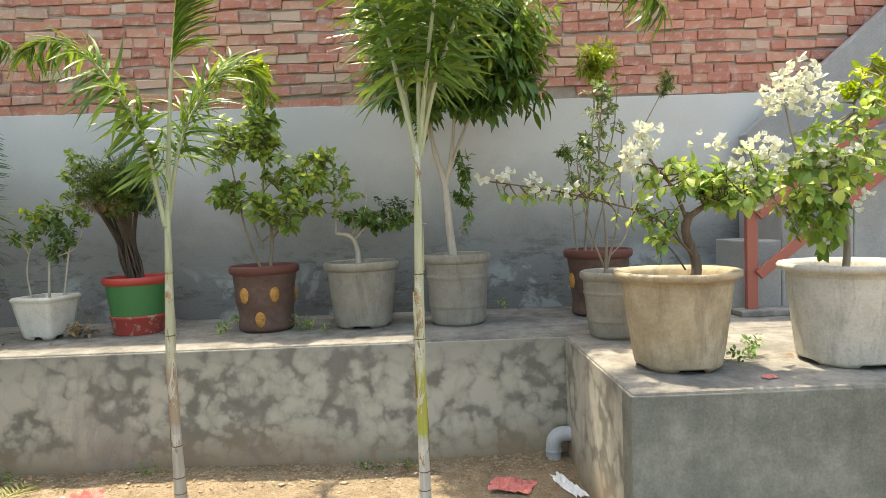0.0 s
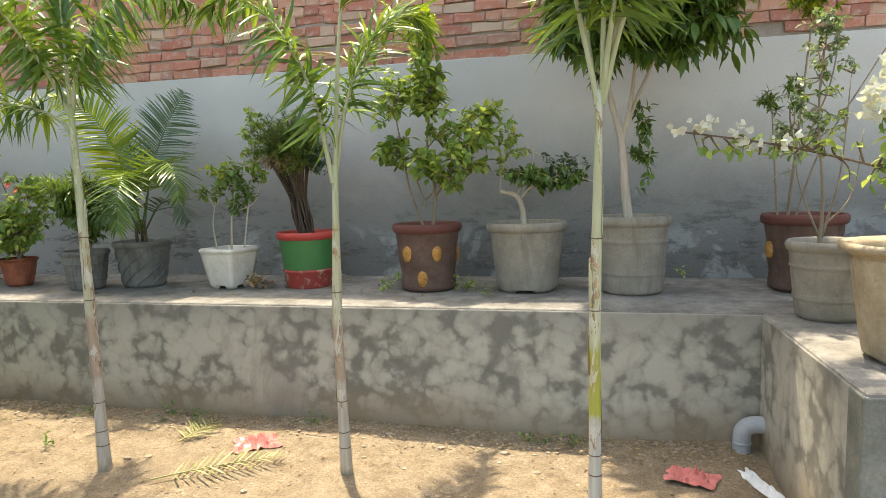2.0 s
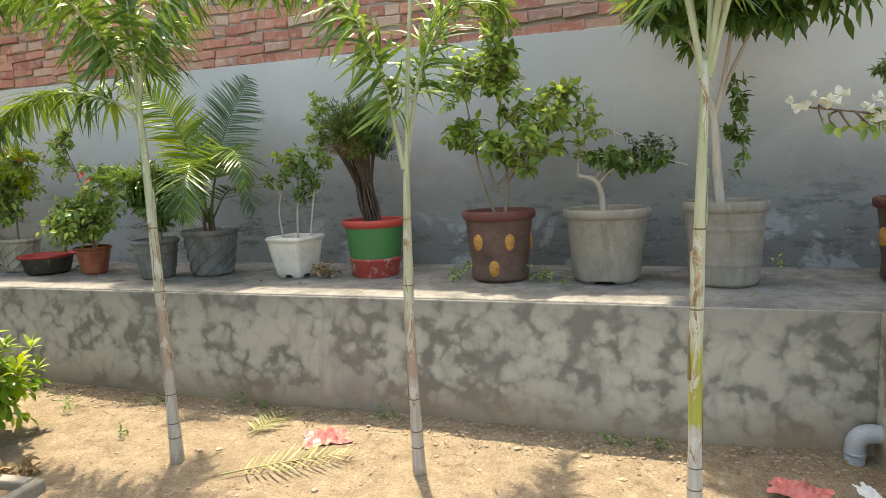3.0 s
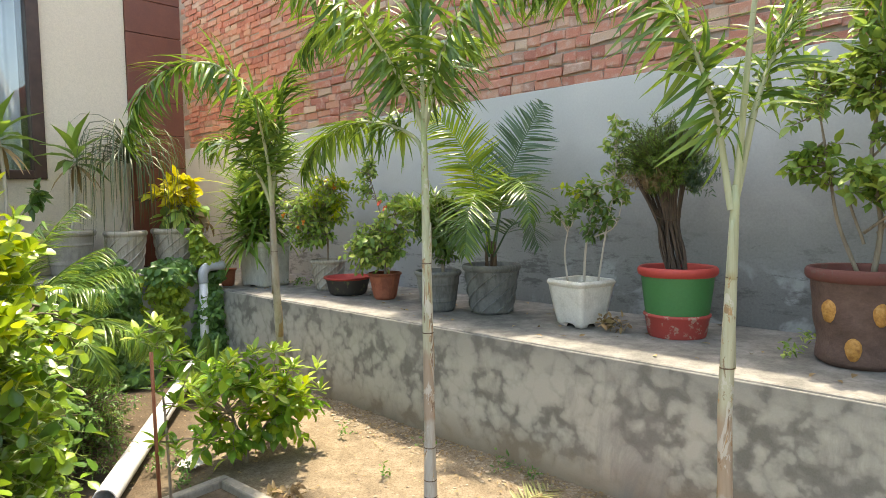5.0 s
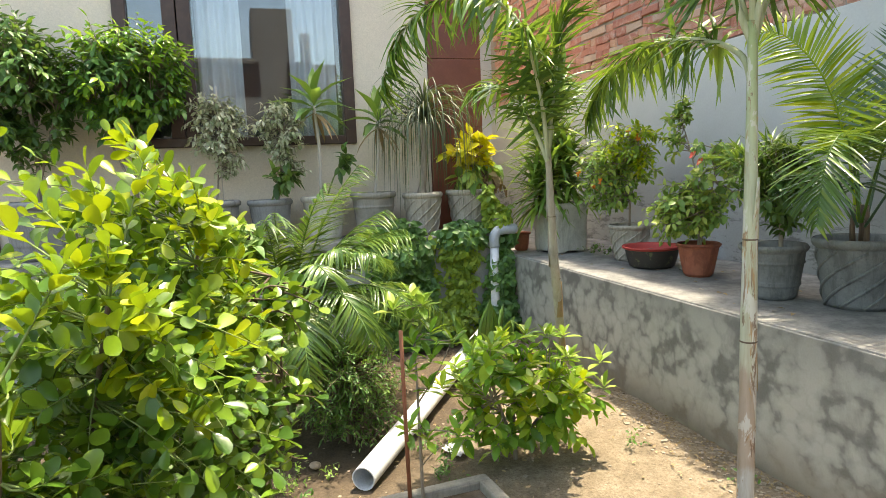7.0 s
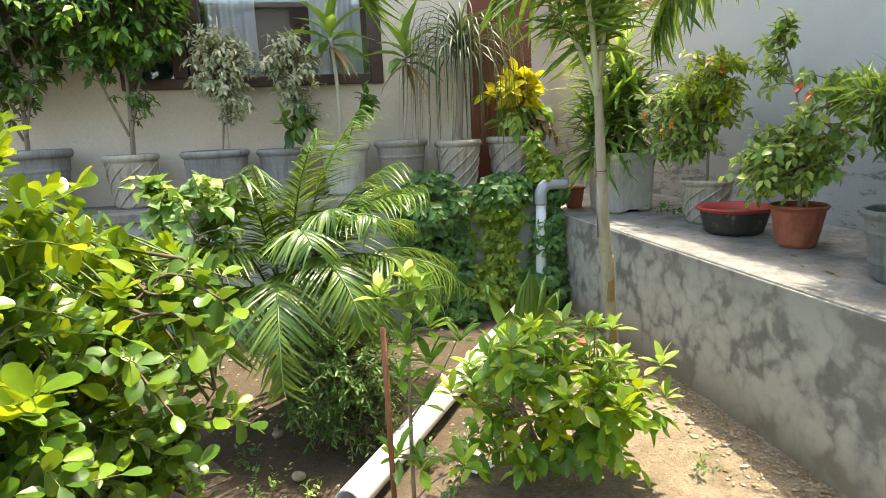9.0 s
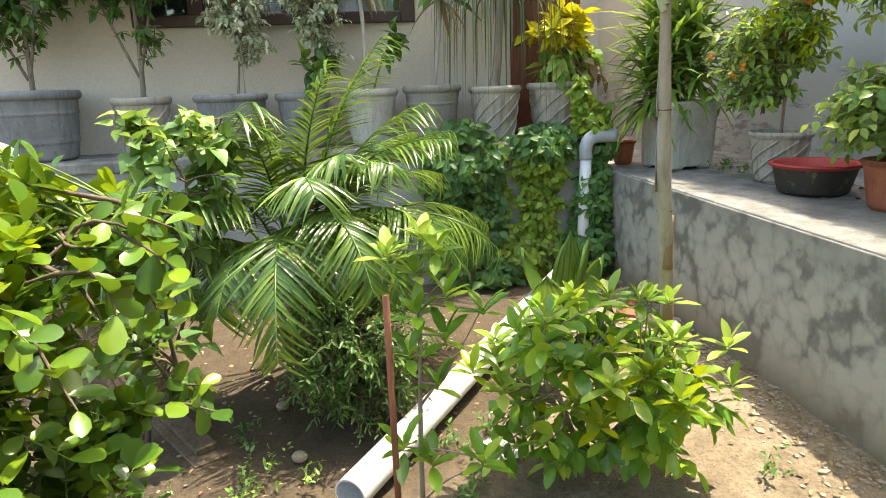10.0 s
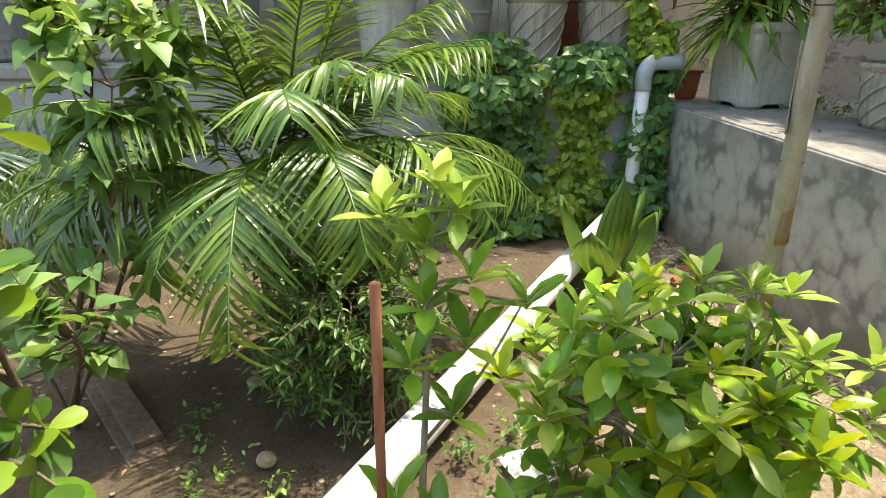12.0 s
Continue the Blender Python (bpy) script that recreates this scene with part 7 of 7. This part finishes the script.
def weeds(label, spots, size, leaf, name="weeds", z=0.0):
    g, tw = Geo(), Geo()
    for x, y, n in spots:
        tips = np.array([(x + rng.normal(0, 0.05), y + rng.normal(0, 0.04), z + 0.03 + 0.07 * rng.random()) for _ in range(n)])
        leafy(tw, g, OVATE, tips, [(x, y, z)], 5, size, 0.5, 0.6, 0.0012, 0.0, 0.1)
    return tagged(part(name, g, leaf), label, "weeds", kind="stuff")


weeds("small green weeds along the foot of the low wall", [(-0.35, 4.25, 8), (-0.2, 4.22, 6), (-1.6, 4.26, 8), (-2.4, 4.26, 9), (-2.55, 4.25, 8), (-3.1, 4.2, 5), (-3.6, 4.0, 6), (-2.95, 3.8, 4), (-4.0, 3.0, 12), (-3.8, 3.05, 10), (-4.1, 3.15, 8), (-4.2, 2.25, 8), (-3.9, 2.3, 6), (-3.6, 2.4, 6), (-5.2, 4.25, 16), (-5.3, 4.28, 14), (-3.7, 3.0, 8)], 0.024, M["leaf_vine"])


weeds("small green seedlings sprouting on the bench", [(-1.34, 4.78, 7), (-0.86, 4.84, 8), (-1.3, 5.1, 6), (0.5, 5.3, 3), (-0.72, 4.66, 3)], 0.03, M["leaf_boug"], "bench_seedlings", BENCH_Z)
weeds("low dark weeds on the damp cement behind the pots", [(-5.48, 4.84, 12), (-5.38, 4.92, 10), (1.40, 3.6, 12), (1.48, 3.68, 10)], 0.026, M["leaf_vine"], "bench_weeds", BENCH_Z)
weeds("withered reddish-brown leaves beside the painted pot", [(-2.26, 4.9, 5), (-2.3, 4.84, 4)], 0.05, M["dry"], "withered_leaves", BENCH_Z)
weeds("dried brown seedling by the planting pit", [(-3.16, 3.25, 8), (-3.1, 3.3, 6)], 0.045, M["dry"], "dried_plant")
weeds("sparse green grass tufts on the dark soil", [(-3.92, 2.36, 10), (-3.8, 2.3, 10), (-3.9, 2.5, 8), (-3.8, 2.05, 10), (-3.6, 2.1, 9)], 0.02, M["leaf_mid"], "grass_tufts")


def litter():
    g = Geo()
    n = 3200
    x = rng.uniform(-6, 0.7, n)
    y = np.where(rng.random(n) < 0.6, 4.33 - np.abs(rng.normal(0, 0.14, n)), rng.uniform(1.6, 4.3, n))
    s = rng.uniform(0.008, 0.026, n)
    pl = np.stack([x, y, np.array([0.012 + 0.03 * max(0, noise.noise((a * 1.1, b * 1.1, 0))) + heap(a, b) for a, b in zip(x, y)])], 1)
    a = rng.uniform(0, 6.28, n)
    scatter(g, OVATE, pl, np.stack([np.cos(a), np.sin(a), rng.normal(0, 0.2, n)], 1), np.tile((0, 0, 1.0), (n, 1)) + rng.normal(0, 0.35, (n, 3)), s, s * 0.5)
    n = 130
    x = rng.uniform(-5.7, 3.0, n)
    y = np.where(x > 0.75, rng.uniform(3.3, 5.3, n), rng.uniform(4.45, 5.45, n))
    s = rng.uniform(0.015, 0.05, n)
    a = rng.uniform(0, 6.28, n)
    scatter(g, OVATE, np.stack([x, y, np.full(n, BENCH_Z + 0.008)], 1), np.stack([np.cos(a), np.sin(a), rng.normal(0, 0.15, n)], 1), np.tile((0, 0, 1.0), (n, 1)) + rng.normal(0, 0.3, (n, 3)), s, s * 0.5)
    tagged(part("dry_leaves", g, M["dry"]), "dry brown leaves scattered on soil and bench", "leaf litter", kind="stuff")
    # stones and crumbs of mortar
    g = Geo()
    base = [Vector((math.cos(k * 1.257) * math.cos(e), math.sin(k * 1.257) * math.cos(e), math.sin(e))) for e in (-0.5, 0.5) for k in range(5)] + [Vector((0, 0, 1)), Vector((0, 0, -1))]
    fs = [(k, (k + 1) % 5, 5 + (k + 1) % 5, 5 + k) for k in range(5)] + [(5 + k, 5 + (k + 1) % 5, 10) for k in range(5)] + [(k, 11, (k + 1) % 5) for k in range(5)]
    for k in range(3200):
        x = rng.uniform(-5.8, 0.7)
        y = 4.34 - abs(rng.normal(0, 0.12)) if rng.random() < 0.62 else rng.uniform(1.6, 4.3)
        s = rng.uniform(0.003, 0.013) * (1.8 if rng.random() < 0.06 else 1)
        if x < -4.9 and y > 3.9:
            s *= 1.8
        st = rng.uniform(0.6, 1.3, 3) * s
        z = 0.03 * noise.noise((x * 1.1, y * 1.1, 0)) + 0.014 * noise.noise((x * 5, y * 5, 3)) + heap(x, y)
        g.add([(x + v.x * st[0] * (0.8 + 0.4 * rng.random()), y + v.y * st[1], z + v.z * st[2] * 0.35 + st[2] * 0.2) for v in base], fs)
    tagged(part("rubble", g, M["rubble"], smooth=False), "small stones and mortar crumbs on the soil", "stones", kind="stuff")


litter()
for (x, y, s, lb, m) in ((-5.1, 4.15, 0.06, "broken brick lump by the creeper", "terracotta"), (-5.25, 4.22, 0.05, "broken brick lump by the wall end", "terracotta"), (-4.95, 4.2, 0.05, "grey stone lump on the soil", "rubble"), (-4.1, 3.95, 0.03, "brown stone on the sandy path", "rubble"), (-4.05, 2.45, 0.03, "flat stone on the dark soil", "rubble"), (-4.45, 2.35, 0.03, "brown clod on the dark soil", "rubble")):
    bm = bmesh.new()
    bmesh.ops.create_icosphere(bm, subdivisions=2, radius=s)
    for v in bm.verts:
        v.co *= 1 + 0.35 * noise.noise(v.co * 18 + Vector((x, y, 0)))
        v.co.z = v.co.z * 0.6 + s * 0.45
    o = part("stone", bm, M[m], smooth=False)
    o.matrix_basis = pose(x, y, 0)
    tagged(o, lb, "stone")
bd = thing("old_board", "weathered dark board lying in the soil", "board", (-4.3, 1.97, -0.004), 35)
part("plank", block((-0.28, -0.05, -0.012), (0.28, 0.05, 0.02), 0.004), M["bark_dark"], bd, smooth=False)
part("plank", block((-0.2, -0.02, 0.021), (0.22, 0.06, 0.045), 0.004), M["bark_dark"], bd, smooth=False)
cb = thing("cable", "thin dark cable lying along the wall foot", "cable", (-4.9, 4.2, 0.01))
g = Geo()
tube(g, smooth_path([(-0.4, 0.05, 0), (0.1, -0.03, 0.0), (0.6, -0.06, 0.004), (1.0, 0.02, 0.0), (1.3, 0.05, 0)], 6), 0.006, 6)
part("wire", g, M["bark_dark"], cb)


# ---- bricks ----
def brick_mesh(w, h, seed):
    """A rough brick face: a shallow block with worn front edges."""
    r = random.Random(seed)
    g = Geo()
    vs = []
    for y, ins in ((0.04, 0.0), (0.006, 0.0), (0.0, 0.005)):
        for sx, sz in ((-1, -1), (1, -1), (1, 1), (-1, 1)):
            vs.append((sx * (w / 2 - ins) + r.uniform(-0.009, 0.009), y + r.uniform(-0.003, 0.003), sz * (h / 2 - ins) + r.uniform(-0.009, 0.009)))
    fs = [(8, 9, 10, 11)]
    for k in (0, 4):
        for i in range(4):
            fs.append((k + i, k + (i + 1) % 4, k + 4 + (i + 1) % 4, k + 4 + i))
    return vs, fs


COURSE = 0.078
stretchers = [brick_mesh(0.216, 0.069, k) for k in range(5)]
headers = [brick_mesh(0.104, 0.068, k + 20) for k in range(5)]
halves = [brick_mesh(0.157, 0.068, k + 40) for k in range(3)]
meshes = {}


def brick_data(kind, k):
    if (kind, k) not in meshes:
        vs, fs = {"s": stretchers, "h": headers, "m": halves}[kind][k]
        me = Geo().add(vs, fs).mesh("brick", False)
        me.materials.append(M["brick"])
        meshes[kind, k] = me
    return meshes[kind, k]


rest = Geo()
rb = random.Random(5)
course = 0
z = GREY_TOP + 0.006 + 0.033
made = 0
while z < WALL_TOP - 0.03:
    x = -9.15 + rb.uniform(0, 0.2)
    while x < 6.4:
        kind = rb.choices("shm", (5, 4, 1))[0]
        w = {"s": 0.226, "h": 0.113, "m": 0.167}[kind]
        xc, k = x + w / 2, rb.randrange(3)
        place = (xc, WALL_Y + 0.006 + rb.uniform(-0.011, 0.009), z + rb.uniform(-0.008, 0.008) + 0.012 * math.sin(xc * 0.9 + course))
        tilt = rb.uniform(-2.6, 2.6)
        x += w
        if abs(xc - 1.0) < 0.07 and course == 0:
            continue
        if -2.9 < xc < 2.3 and course < 9 and made < 300:
            o = new("brick", brick_data(kind, k))
            o.parent = brick_wall
            o.matrix_basis = pose(*place, 0, tilt, 0)
            made += 1
        else:
            vs, fs = {"s": stretchers, "h": headers, "m": halves}[kind][k]
            rot = Matrix.Rotation(radians(tilt), 3, "Y")
            rest.add([rot @ Vector(v) + Vector(place) for v in vs], fs)
    z += COURSE
    course += 1
part("bricks", rest, M["brick"], brick_wall, kind="stuff", smooth=False)
